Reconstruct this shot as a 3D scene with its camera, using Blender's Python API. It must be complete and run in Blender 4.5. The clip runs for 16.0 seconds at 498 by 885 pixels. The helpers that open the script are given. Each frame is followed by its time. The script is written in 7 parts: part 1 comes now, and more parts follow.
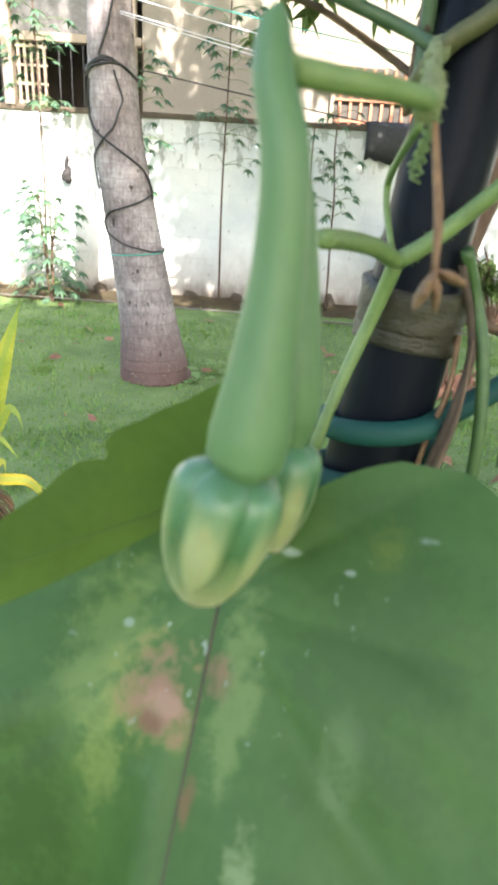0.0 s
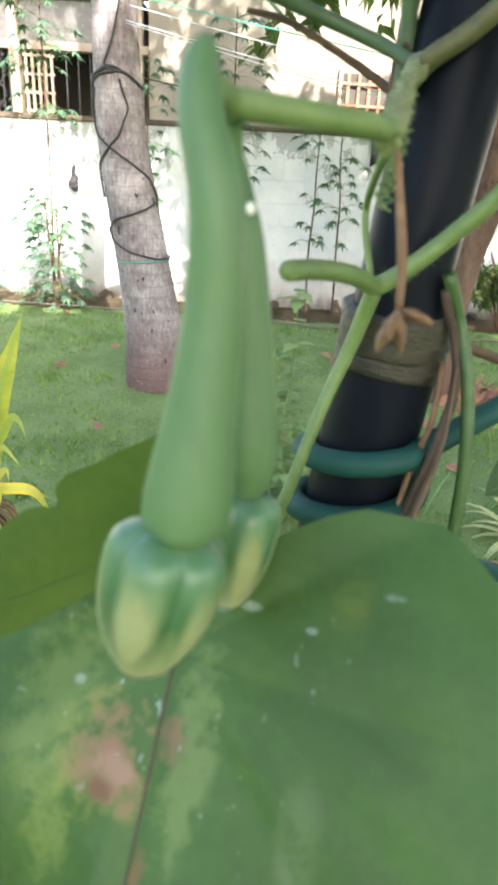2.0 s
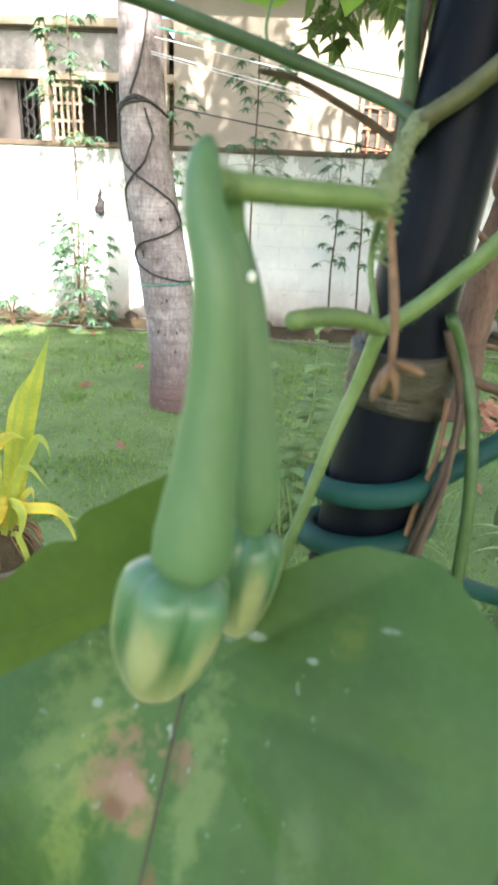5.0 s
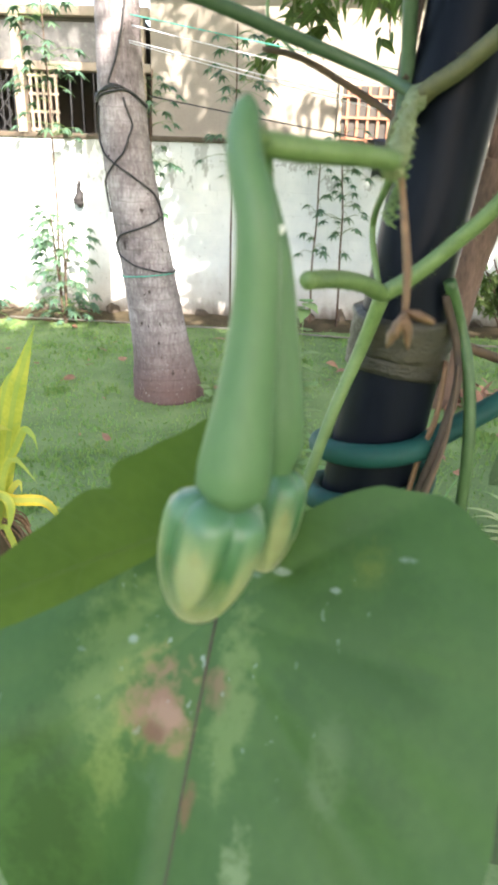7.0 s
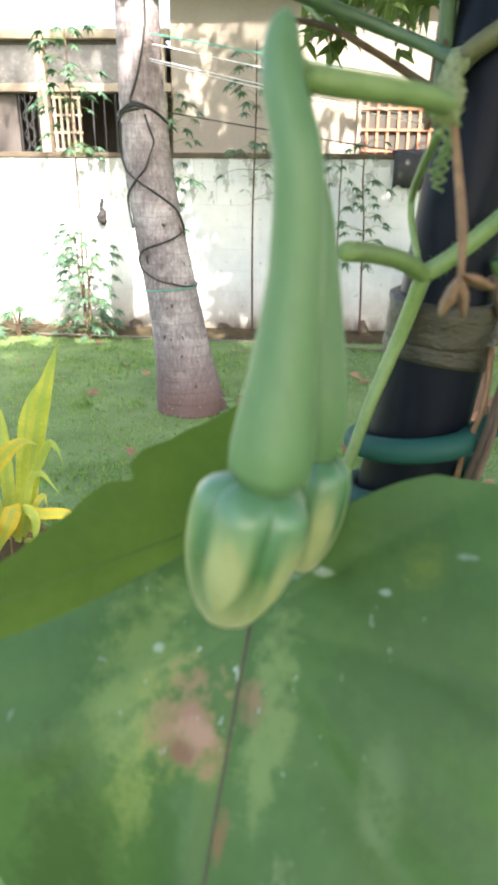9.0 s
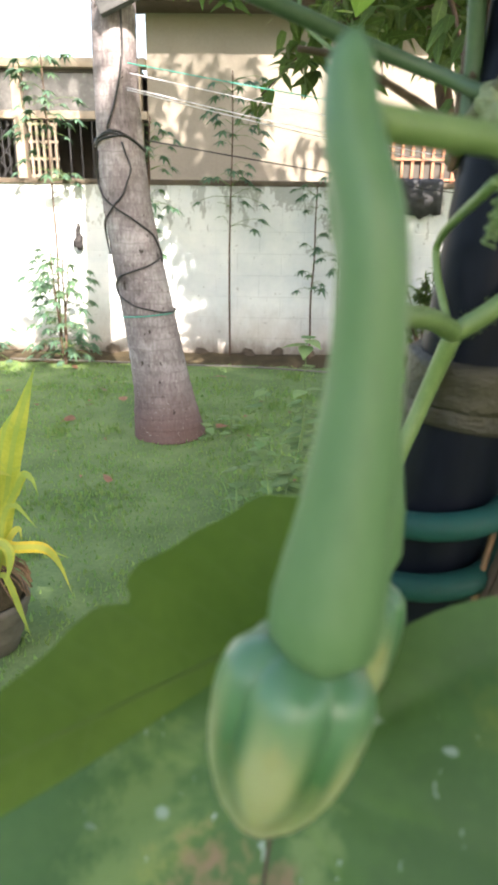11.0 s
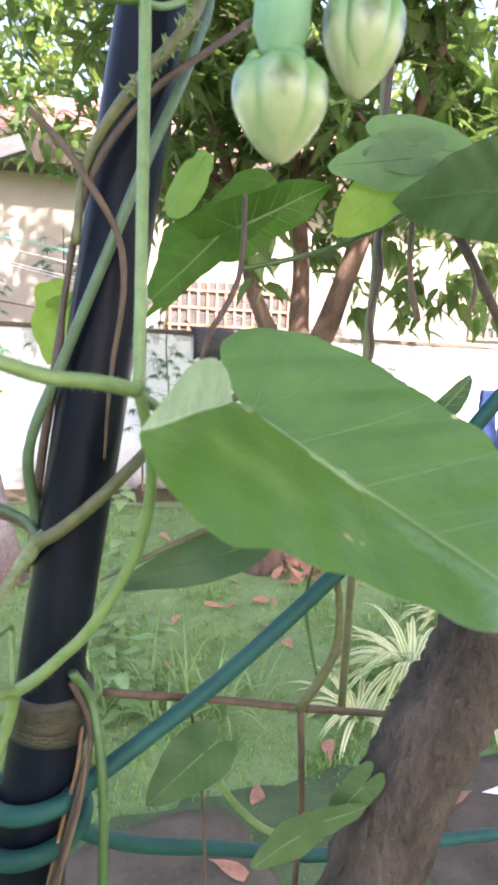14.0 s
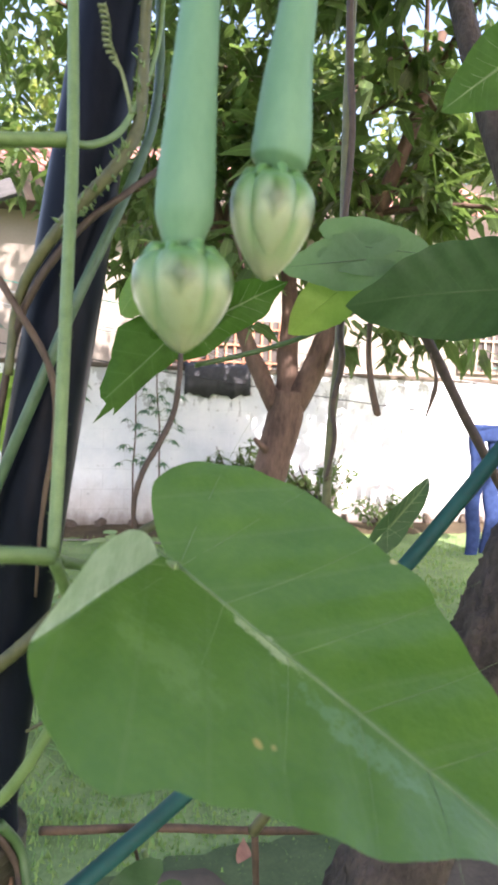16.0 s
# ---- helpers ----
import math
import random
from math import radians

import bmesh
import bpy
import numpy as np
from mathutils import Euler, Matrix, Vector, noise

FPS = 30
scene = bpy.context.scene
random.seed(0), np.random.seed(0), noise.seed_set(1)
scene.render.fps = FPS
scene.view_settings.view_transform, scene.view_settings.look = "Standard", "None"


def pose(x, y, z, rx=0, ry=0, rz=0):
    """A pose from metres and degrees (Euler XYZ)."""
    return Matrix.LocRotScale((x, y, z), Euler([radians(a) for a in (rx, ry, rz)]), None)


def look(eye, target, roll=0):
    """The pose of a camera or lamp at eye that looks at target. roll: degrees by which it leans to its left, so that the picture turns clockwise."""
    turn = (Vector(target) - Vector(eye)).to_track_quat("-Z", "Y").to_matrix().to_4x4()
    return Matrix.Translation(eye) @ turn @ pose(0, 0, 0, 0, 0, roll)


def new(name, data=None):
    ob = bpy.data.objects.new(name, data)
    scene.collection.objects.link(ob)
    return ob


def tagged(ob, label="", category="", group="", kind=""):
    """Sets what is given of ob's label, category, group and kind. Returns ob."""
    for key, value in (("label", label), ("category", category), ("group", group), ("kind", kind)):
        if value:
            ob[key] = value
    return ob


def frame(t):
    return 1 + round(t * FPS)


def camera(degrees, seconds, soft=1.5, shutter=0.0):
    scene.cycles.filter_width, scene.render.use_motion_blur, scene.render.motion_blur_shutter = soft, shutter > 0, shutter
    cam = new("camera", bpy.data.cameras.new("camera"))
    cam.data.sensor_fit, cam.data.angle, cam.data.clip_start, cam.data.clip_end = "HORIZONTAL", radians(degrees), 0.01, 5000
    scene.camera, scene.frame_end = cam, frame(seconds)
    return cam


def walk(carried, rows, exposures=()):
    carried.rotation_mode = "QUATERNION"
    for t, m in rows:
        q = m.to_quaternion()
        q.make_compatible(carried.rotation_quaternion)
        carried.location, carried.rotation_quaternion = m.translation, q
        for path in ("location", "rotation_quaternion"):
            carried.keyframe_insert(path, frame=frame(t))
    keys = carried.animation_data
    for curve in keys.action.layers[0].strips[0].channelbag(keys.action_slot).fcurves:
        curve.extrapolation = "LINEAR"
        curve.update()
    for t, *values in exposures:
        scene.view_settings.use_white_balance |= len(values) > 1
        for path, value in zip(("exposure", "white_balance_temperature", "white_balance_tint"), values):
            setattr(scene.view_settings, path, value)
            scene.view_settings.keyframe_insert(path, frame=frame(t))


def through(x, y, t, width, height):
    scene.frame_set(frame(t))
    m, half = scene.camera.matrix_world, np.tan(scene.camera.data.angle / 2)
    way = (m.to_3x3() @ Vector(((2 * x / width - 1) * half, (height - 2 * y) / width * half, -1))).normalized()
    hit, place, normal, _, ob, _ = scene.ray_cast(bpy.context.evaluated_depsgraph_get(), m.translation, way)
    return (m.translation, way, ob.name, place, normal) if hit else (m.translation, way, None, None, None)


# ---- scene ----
cam = camera(41.96, 16.0, soft=3.1)
cam.data.dof.use_dof = True
cam.data.dof.focus_distance = 0.72
cam.data.dof.aperture_fstop = 27.0
# seconds, eye, yaw to the left, pitch up, lean to the left
PATH = [
    (0, (0.0003, 0.0000, 1.4002), -0.02, -23.61, 3.60),
    (0.5, (0.0069, 0.0101, 1.3954), 0.27, -23.97, 3.34),
    (1, (0.0119, 0.0122, 1.4075), 2.43, -23.15, 2.70),
    (1.5, (0.0122, 0.0134, 1.4087), 1.62, -22.95, 2.93),
    (2, (0.0131, 0.0147, 1.4067), 0.73, -23.18, 3.25),
    (2.5, (0.0060, 0.0229, 1.4102), 2.95, -22.80, 2.80),
    (3, (0.0140, 0.0251, 1.4083), 3.42, -23.12, 2.60),
    (3.5, (0.0249, 0.0363, 1.4018), 4.05, -23.68, 1.95),
    (6, (0.0120, -0.0164, 1.4261), 1.69, -20.47, 2.23),
    (6.5, (0.0101, -0.0180, 1.4232), 1.24, -20.77, 1.86),
    (7, (0.0071, -0.0128, 1.4102), 1.42, -22.26, 1.99),
    (7.5, (0.0088, -0.0059, 1.4087), 1.18, -22.39, 2.18),
    (8, (0.0043, -0.0050, 1.4014), 1.30, -21.97, 1.65),
    (8.5, (0.0139, -0.0002, 1.3925), 1.50, -22.82, 1.15),
    (9, (0.0035, 0.0025, 1.3955), 3.65, -21.11, 0.54),
    (11.5, (-0.0098, 0.0442, 1.4080), -0.42, -18.48, 1.02),
    (12, (0.0116, 0.0143, 1.4251), -5.05, -17.04, 0.76),
    (12.5, (0.0261, -0.0177, 1.4607), -0.23, -14.40, 2.58),
    (13, (0.0471, -0.0540, 1.4924), -4.38, -11.86, 4.02),
    (13.5, (0.0586, -0.0678, 1.5081), -7.42, -10.60, 2.82),
    (14, (0.1042, -0.0777, 1.5530), -12.00, -7.99, 2.45),
    (14.5, (0.1165, -0.0820, 1.5651), -12.70, -7.63, 2.74),
    (15, (0.1167, -0.0746, 1.5723), -12.06, -6.71, 2.45),
    (15.5, (0.1251, -0.0670, 1.5920), -12.19, -6.22, 2.18),
    (16, (0.1353, -0.0660, 1.6090), -12.44, -5.37, 2.32),
]


def aim(eye, yaw, pitch, lean):
    return pose(*eye, 90 + pitch, 0, yaw) @ pose(0, 0, 0, 0, 0, lean)


walk(cam, [(t, aim(*row)) for t, *row in PATH], exposures=[(0.0, 2.17, 6900, 14), (1.0, 2.3, 6900, 14), (2.0, 2.15, 6960, 15), (9.0, 2.15, 6990, 15), (11.5, 1.86, 7180, 17), (12.0, 2.1, 7090, 17), (12.5, 1.99, 7050, 18), (13.0, 2.15, 6850, 22), (13.5, 2.28, 6790, 24), (14.0, 2.55, 6640, 29), (15.0, 2.39, 6560, 31), (16.0, 2.06, 6660, 29)])

# ---- light ----
SUN_WAY = Vector((-0.25, 0.75, -0.66)).normalized()
world = bpy.data.worlds.new("sky")
scene.world = world
world.use_nodes = True
wn = world.node_tree.nodes
sky = wn.new("ShaderNodeTexSky")
sky.sky_type = "NISHITA"
sky.sun_disc = False
sky.sun_elevation = math.asin(-SUN_WAY.z)
sky.sun_rotation = math.atan2(-SUN_WAY.x, -SUN_WAY.y)
sky.air_density, sky.dust_density = 1.3, 2.5
wn["Background"].inputs["Strength"].default_value = 0.15
world.node_tree.links.new(sky.outputs[0], wn["Background"].inputs["Color"])
lamp = bpy.data.lights.new("sun", "SUN")
lamp.energy, lamp.angle, lamp.color = 4.8, radians(0.6), (1.0, 0.96, 0.9)
sun = new("sun", lamp)
sun.matrix_world = look((0, 0, 12), Vector((0, 0, 12)) + SUN_WAY)


# ---- materials ----
def nodes_of(name):
    m = bpy.data.materials.new(name)
    m.use_nodes = True
    t = m.node_tree
    return m, t, t.nodes, t.links, t.nodes["Principled BSDF"]


def ramp(t, fac, *stops):
    r = t.nodes.new("ShaderNodeValToRGB")
    el = r.color_ramp.elements
    while len(el) < len(stops):
        el.new(0.5)
    for e, (p, c) in zip(el, stops):
        e.position, e.color = p, (*c, 1)
    t.links.new(fac, r.inputs["Fac"])
    return r.outputs["Color"]


def noise_tex(t, co, scale, detail=4, rough=0.55, stretch=None):
    n = t.nodes.new("ShaderNodeTexNoise")
    n.inputs["Scale"].default_value = scale
    n.inputs["Detail"].default_value = detail
    n.inputs["Roughness"].default_value = rough
    if stretch:
        mp = t.nodes.new("ShaderNodeMapping")
        mp.inputs["Scale"].default_value = stretch
        t.links.new(co, mp.inputs["Vector"])
        co = mp.outputs["Vector"]
    t.links.new(co, n.inputs["Vector"])
    return n.outputs["Fac"]


def mix_col(t, fac, a, b, mode="MIX"):
    m = t.nodes.new("ShaderNodeMix")
    m.data_type, m.blend_type = "RGBA", mode
    for socket, v in ((m.inputs[0], fac), (m.inputs[6], a), (m.inputs[7], b)):
        if isinstance(v, (int, float)):
            socket.default_value = v
        elif isinstance(v, tuple):
            socket.default_value = (*v, 1)
        else:
            t.links.new(v, socket)
    return m.outputs[2]


def maths(t, op, a, b=0.0, clamp=False):
    m = t.nodes.new("ShaderNodeMath")
    m.operation, m.use_clamp = op, clamp
    for socket, v in zip(m.inputs, (a, b)):
        if isinstance(v, (int, float)):
            socket.default_value = v
        else:
            t.links.new(v, socket)
    return m.outputs[0]


def bumped(t, bsdf, height, strength, distance):
    b = t.nodes.new("ShaderNodeBump")
    b.inputs["Strength"].default_value, b.inputs["Distance"].default_value = strength, distance
    t.links.new(height, b.inputs["Height"])
    t.links.new(b.outputs[0], bsdf.inputs["Normal"])


def coords(t, kind="Object"):
    return t.nodes.new("ShaderNodeTexCoord").outputs[kind]


def surface(name, dark, light, scale, rough=0.6, bump=0.3, fine=8.0, depth=0.01, stretch=None, metal=0.0, vary=0.0, sheen=0.0, spec=0.5):
    """A solid surface with broad and fine variation. scale: the broad patches per metre; fine: how much finer the grain is."""
    m, t, n, l, b = nodes_of(name)
    co = coords(t)
    broad = noise_tex(t, co, scale, 5, 0.6, stretch)
    grain = noise_tex(t, co, scale * fine, 3, 0.6, stretch)
    both = maths(t, "ADD", maths(t, "MULTIPLY", broad, 0.65), maths(t, "MULTIPLY", grain, 0.35))
    col = ramp(t, both, (0.32, dark), (0.68, light))
    if vary:
        info = n.new("ShaderNodeObjectInfo")
        hsv = n.new("ShaderNodeHueSaturation")
        l.new(maths(t, "ADD", 1 - vary / 2, maths(t, "MULTIPLY", info.outputs["Random"], vary)), hsv.inputs["Value"])
        l.new(col, hsv.inputs["Color"])
        col = hsv.outputs[0]
    l.new(col, b.inputs["Base Color"])
    l.new(ramp(t, grain, (0.3, (rough * 0.8,) * 3), (0.7, (min(1, rough * 1.2),) * 3)), b.inputs["Roughness"])
    b.inputs["Metallic"].default_value = metal
    b.inputs["Specular IOR Level"].default_value = spec
    if bump:
        bumped(t, b, both, bump, depth)
    return m


def leafy(name, dark, light, through=0.35, rough=0.42, scale=60.0, vein=(0.2, 0.36, 0.1), spots=None, isle=0.0, relief=0.0008, pale=0.5, gloss=0.3, glow=0.5):
    """A leaf blade: mottled green, veins along its UV, light through it. spots: a colour of blotches and how common they are."""
    m, t, n, l, b = nodes_of(name)
    co = coords(t)
    broad = noise_tex(t, co, scale, 4)
    grain = noise_tex(t, co, scale * 7, 2)
    both = maths(t, "ADD", maths(t, "MULTIPLY", broad, 0.7), maths(t, "MULTIPLY", grain, 0.3))
    col = ramp(t, both, (0.3, dark), (0.7, light))
    uv = n.new("ShaderNodeSeparateXYZ")
    l.new(coords(t, "UV"), uv.inputs[0])
    side = maths(t, "ABSOLUTE", uv.outputs[1])
    # side veins that leave the midrib at a slant
    slant = maths(t, "SUBTRACT", uv.outputs[0], maths(t, "MULTIPLY", side, 0.75))
    saw = maths(t, "ABSOLUTE", maths(t, "SUBTRACT", maths(t, "FRACT", maths(t, "MULTIPLY", slant, 6.0)), 0.5))
    veins = maths(t, "MULTIPLY", maths(t, "LESS_THAN", saw, 0.035), 0.45)
    mid = maths(t, "LESS_THAN", side, 0.008)
    veins = maths(t, "MAXIMUM", veins, mid)
    col = mix_col(t, maths(t, "MULTIPLY", veins, pale), col, vein)
    if spots:
        colour, amount = spots
        s = noise_tex(t, co, scale * 0.8, 5, 0.65)
        col = mix_col(t, ramp(t, s, (1 - amount - 0.06, (0, 0, 0)), (1 - amount + 0.06, (0.8, 0.8, 0.8))), col, colour)
    if isle:
        geo = n.new("ShaderNodeNewGeometry")
        hsv = n.new("ShaderNodeHueSaturation")
        r = geo.outputs["Random Per Island"]
        l.new(maths(t, "ADD", 1 - isle / 2, maths(t, "MULTIPLY", r, isle)), hsv.inputs["Value"])
        l.new(maths(t, "ADD", 0.47, maths(t, "MULTIPLY", maths(t, "FRACT", maths(t, "MULTIPLY", r, 7.3)), 0.05)), hsv.inputs["Hue"])
        l.new(col, hsv.inputs["Color"])
        col = hsv.outputs[0]
    l.new(col, b.inputs["Base Color"])
    b.inputs["Roughness"].default_value = rough
    b.inputs["Specular IOR Level"].default_value = gloss
    bumped(t, b, maths(t, "SUBTRACT", both, maths(t, "MULTIPLY", veins, 0.5)), 0.35, relief)
    tr = n.new("ShaderNodeBsdfTranslucent")
    l.new(mix_col(t, glow, col, (0.22, 0.4, 0.07)), tr.inputs["Color"])
    mx = n.new("ShaderNodeMixShader")
    mx.inputs[0].default_value = through
    l.new(b.outputs[0], mx.inputs[1])
    l.new(tr.outputs[0], mx.inputs[2])
    l.new(mx.outputs[0], n["Material Output"].inputs["Surface"])
    return m


M = {}
M["lawn"] = surface("lawn", (0.08, 0.14, 0.05), (0.2, 0.275, 0.115), 2.6, 0.95, 0.6, 22, 0.014, spec=0.1)
M["green_ground"] = surface("dark_green_ground", (0.042, 0.068, 0.03), (0.1, 0.14, 0.062), 5, 0.95, 0.6, 14, 0.01, spec=0.1)
M["blade"] = leafy("grass_blade", (0.11, 0.18, 0.065), (0.185, 0.27, 0.11), 0.35, 0.8, 3, isle=0.35)
M["soil"] = surface("soil", (0.04, 0.034, 0.02), (0.1, 0.078, 0.048), 6, 0.95, 0.8, 12, 0.03, spec=0.1)
M["stone"] = surface("footing_stone", (0.05, 0.038, 0.028), (0.14, 0.11, 0.08), 7, 0.9, 0.8, 9, 0.02)
M["slab"] = surface("slab_concrete", (0.036, 0.031, 0.022), (0.105, 0.088, 0.064), 5, 0.9, 0.6, 14, 0.012, spec=0.2)
M["house"] = surface("beige_plaster", (0.24, 0.215, 0.175), (0.32, 0.29, 0.245), 1.2, 0.9, 0.3, 25, 0.006, spec=0.2)
M["cream"] = surface("cream_paint", (0.26, 0.21, 0.155), (0.4, 0.33, 0.255), 9, 0.6, 0.2, 9, 0.003)
# room walls and window panes: indoor shade is put into this dark colour
M["dim"] = surface("room_shade", (0.05, 0.045, 0.04), (0.1, 0.09, 0.08), 2, 0.9, 0.0)
M["redwood"] = surface("red_brown_wood", (0.3, 0.12, 0.07), (0.5, 0.24, 0.14), 8, 0.6, 0.3, 6, 0.004)
M["roof"] = surface("clay_tile", (0.25, 0.1, 0.08), (0.5, 0.27, 0.22), 9, 0.85, 0.4, 8, 0.006, vary=0.5)
M["eave"] = surface("dark_eave", (0.05, 0.035, 0.025), (0.1, 0.075, 0.055), 6, 0.8, 0.2)
M["iron"] = surface("black_iron", (0.015, 0.015, 0.016), (0.04, 0.04, 0.042), 30, 0.5, 0.1)
M["rubber"] = surface("old_rubber", (0.02, 0.021, 0.024), (0.05, 0.052, 0.058), 20, 0.75, 0.4, 8, 0.004)
M["cable"] = surface("black_cable", (0.012, 0.012, 0.013), (0.03, 0.03, 0.032), 60, 0.45, 0.05)
M["cord"] = surface("pale_cord", (0.5, 0.52, 0.58), (0.7, 0.72, 0.78), 60, 0.6, 0.05)
M["green_cord"] = surface("green_cord", (0.03, 0.25, 0.2), (0.06, 0.4, 0.32), 60, 0.5, 0.05)
M["shutter"] = surface("brown_shutter", (0.075, 0.065, 0.06), (0.12, 0.105, 0.098), 5, 0.8, 0.15)
M["transom"] = surface("grey_transom_glass", (0.1, 0.098, 0.095), (0.2, 0.195, 0.19), 2.5, 0.25, 0.05)
M["pipe"] = surface("grey_pipe", (0.1, 0.09, 0.08), (0.2, 0.18, 0.16), 12, 0.6, 0.1)
M["bark"] = surface("tree_bark", (0.04, 0.026, 0.019), (0.165, 0.108, 0.08), 9, 0.9, 0.9, 6, 0.02, (1, 1, 0.35), spec=0.2)
M["log"] = surface("dark_bark", (0.016, 0.014, 0.012), (0.1, 0.08, 0.068), 38, 0.9, 1.0, 5, 0.012, (1, 1, 0.45), spec=0.2)
M["dead_leaf"] = surface("dead_leaf", (0.17, 0.07, 0.042), (0.36, 0.185, 0.11), 20, 0.7, 0.5, 6, 0.004, vary=0.6)
M["paper"] = surface("white_paper", (0.6, 0.62, 0.65), (0.82, 0.84, 0.86), 12, 0.6, 0.2)
M["pot"] = surface("clay_pot", (0.06, 0.055, 0.04), (0.14, 0.125, 0.095), 14, 0.85, 0.4, 7, 0.005)
M["denim"] = surface("blue_denim", (0.011, 0.023, 0.07), (0.034, 0.06, 0.155), 20, 0.9, 0.5, 20, 0.003, spec=0.1)
M["red_cloth"] = surface("red_cloth", (0.5, 0.03, 0.06), (0.7, 0.08, 0.12), 20, 0.9, 0.4, 20, 0.003, spec=0.1)
M["pole"] = surface("black_pipe", (0.003, 0.0045, 0.008), (0.009, 0.012, 0.019), 16, 0.4, 0.14, 14, 0.001, (1, 1, 0.3), spec=0.08)
M["tape"] = surface("brown_tape", (0.012, 0.012, 0.007), (0.04, 0.036, 0.019), 90, 0.5, 0.8, 6, 0.003, (0.6, 0.6, 1.4))
M["hose"] = surface("green_hose", (0.004, 0.045, 0.038), (0.008, 0.075, 0.062), 40, 0.65, 0.15, 8, 0.0006, spec=0.3)
M["vine"] = surface("green_vine", (0.085, 0.15, 0.045), (0.15, 0.23, 0.08), 110, 0.5, 0.3, 7, 0.0005)
M["vine_dark"] = surface("dark_green_vine", (0.03, 0.075, 0.02), (0.06, 0.125, 0.04), 110, 0.5, 0.3, 7, 0.0005)
M["vine_mid"] = surface("teal_green_vine", (0.035, 0.075, 0.035), (0.065, 0.12, 0.058), 110, 0.5, 0.3, 7, 0.0005)
M["olive"] = surface("olive_vine", (0.05, 0.058, 0.02), (0.115, 0.115, 0.045), 110, 0.6, 0.4, 7, 0.0006)
M["dead"] = surface("dead_vine", (0.045, 0.028, 0.017), (0.125, 0.08, 0.048), 110, 0.75, 0.5, 6, 0.0008)
M["purple"] = surface("purple_brown_vine", (0.026, 0.017, 0.012), (0.082, 0.054, 0.036), 110, 0.7, 0.5, 6, 0.0008)
M["husk_brown"] = surface("husk_brown", (0.06, 0.038, 0.024), (0.15, 0.1, 0.065), 90, 0.75, 0.5, 6, 0.001, (1, 1, 0.3))
M["greywood"] = surface("weathered_wood", (0.05, 0.052, 0.055), (0.13, 0.13, 0.13), 8, 0.85, 0.4, 8, 0.004, (0.3, 1, 1), spec=0.2)
M["rag"] = surface("dark_rag", (0.02, 0.02, 0.022), (0.07, 0.065, 0.065), 25, 0.9, 0.4, 8, 0.004, spec=0.1)
M["straw"] = surface("straw_husk", (0.09, 0.05, 0.026), (0.24, 0.14, 0.075), 160, 0.65, 0.5, 6, 0.0006)
M["sap"] = surface("white_gloss", (0.6, 0.62, 0.58), (0.8, 0.82, 0.78), 300, 0.15, 0.0)
M["fuzz"] = surface("pale_fuzz", (0.12, 0.15, 0.055), (0.27, 0.32, 0.16), 220, 0.9, 0.8, 5, 0.001)
M["pedicel"] = surface("fleshy_green", (0.056, 0.132, 0.052), (0.09, 0.18, 0.075), 55, 0.5, 0.12, 9, 0.0004, (1, 1, 0.35))
M["pedicel_pale"] = surface("pale_fleshy_green", (0.095, 0.215, 0.12), (0.15, 0.285, 0.165), 55, 0.6, 0.15, 9, 0.0004, (1, 1, 0.35), spec=0.3)
M["sepal"] = surface("green_sepal", (0.06, 0.14, 0.06), (0.11, 0.2, 0.09), 90, 0.4, 0.15, 8, 0.0004)
M["mango_leaf"] = leafy("tree_leaf", (0.034, 0.06, 0.024), (0.09, 0.125, 0.048), 0.45, 0.45, 6, isle=0.9)
M["far_leaf"] = leafy("far_tree_leaf", (0.1, 0.14, 0.03), (0.22, 0.25, 0.06), 0.45, 0.5, 6, isle=0.9)
M["weed_leaf"] = leafy("weed_leaf", (0.13, 0.22, 0.09), (0.23, 0.35, 0.16), 0.35, 0.55, 20, isle=0.5)
M["cassava_leaf"] = leafy("cassava_leaf", (0.05, 0.115, 0.08), (0.125, 0.215, 0.15), 0.3, 0.55, 12, isle=0.5, gloss=0.2, glow=0.2)
M["yellow_leaf"] = leafy("yellow_green_leaf", (0.24, 0.34, 0.04), (0.54, 0.56, 0.09), 0.35, 0.45, 12, isle=0.4)
M["amber_leaf"] = leafy("amber_leaf", (0.42, 0.3, 0.02), (0.68, 0.52, 0.06), 0.35, 0.45, 12)
M["stripe_leaf"] = leafy("striped_leaf", (0.1, 0.19, 0.06), (0.17, 0.28, 0.1), 0.3, 0.5, 40)


def pale_edges(m, start, full, colour):
    """Pale bands along both edges of a strap leaf, by its UV."""
    t, n, l = m.node_tree, m.node_tree.nodes, m.node_tree.links
    b = n["Principled BSDF"]
    sep = n.new("ShaderNodeSeparateXYZ")
    l.new(coords(t, "UV"), sep.inputs[0])
    band = ramp(t, maths(t, "ABSOLUTE", sep.outputs[1]), (start, (0, 0, 0)), (full, (1, 1, 1)))
    l.new(mix_col(t, band, b.inputs["Base Color"].links[0].from_socket, colour), b.inputs["Base Color"])


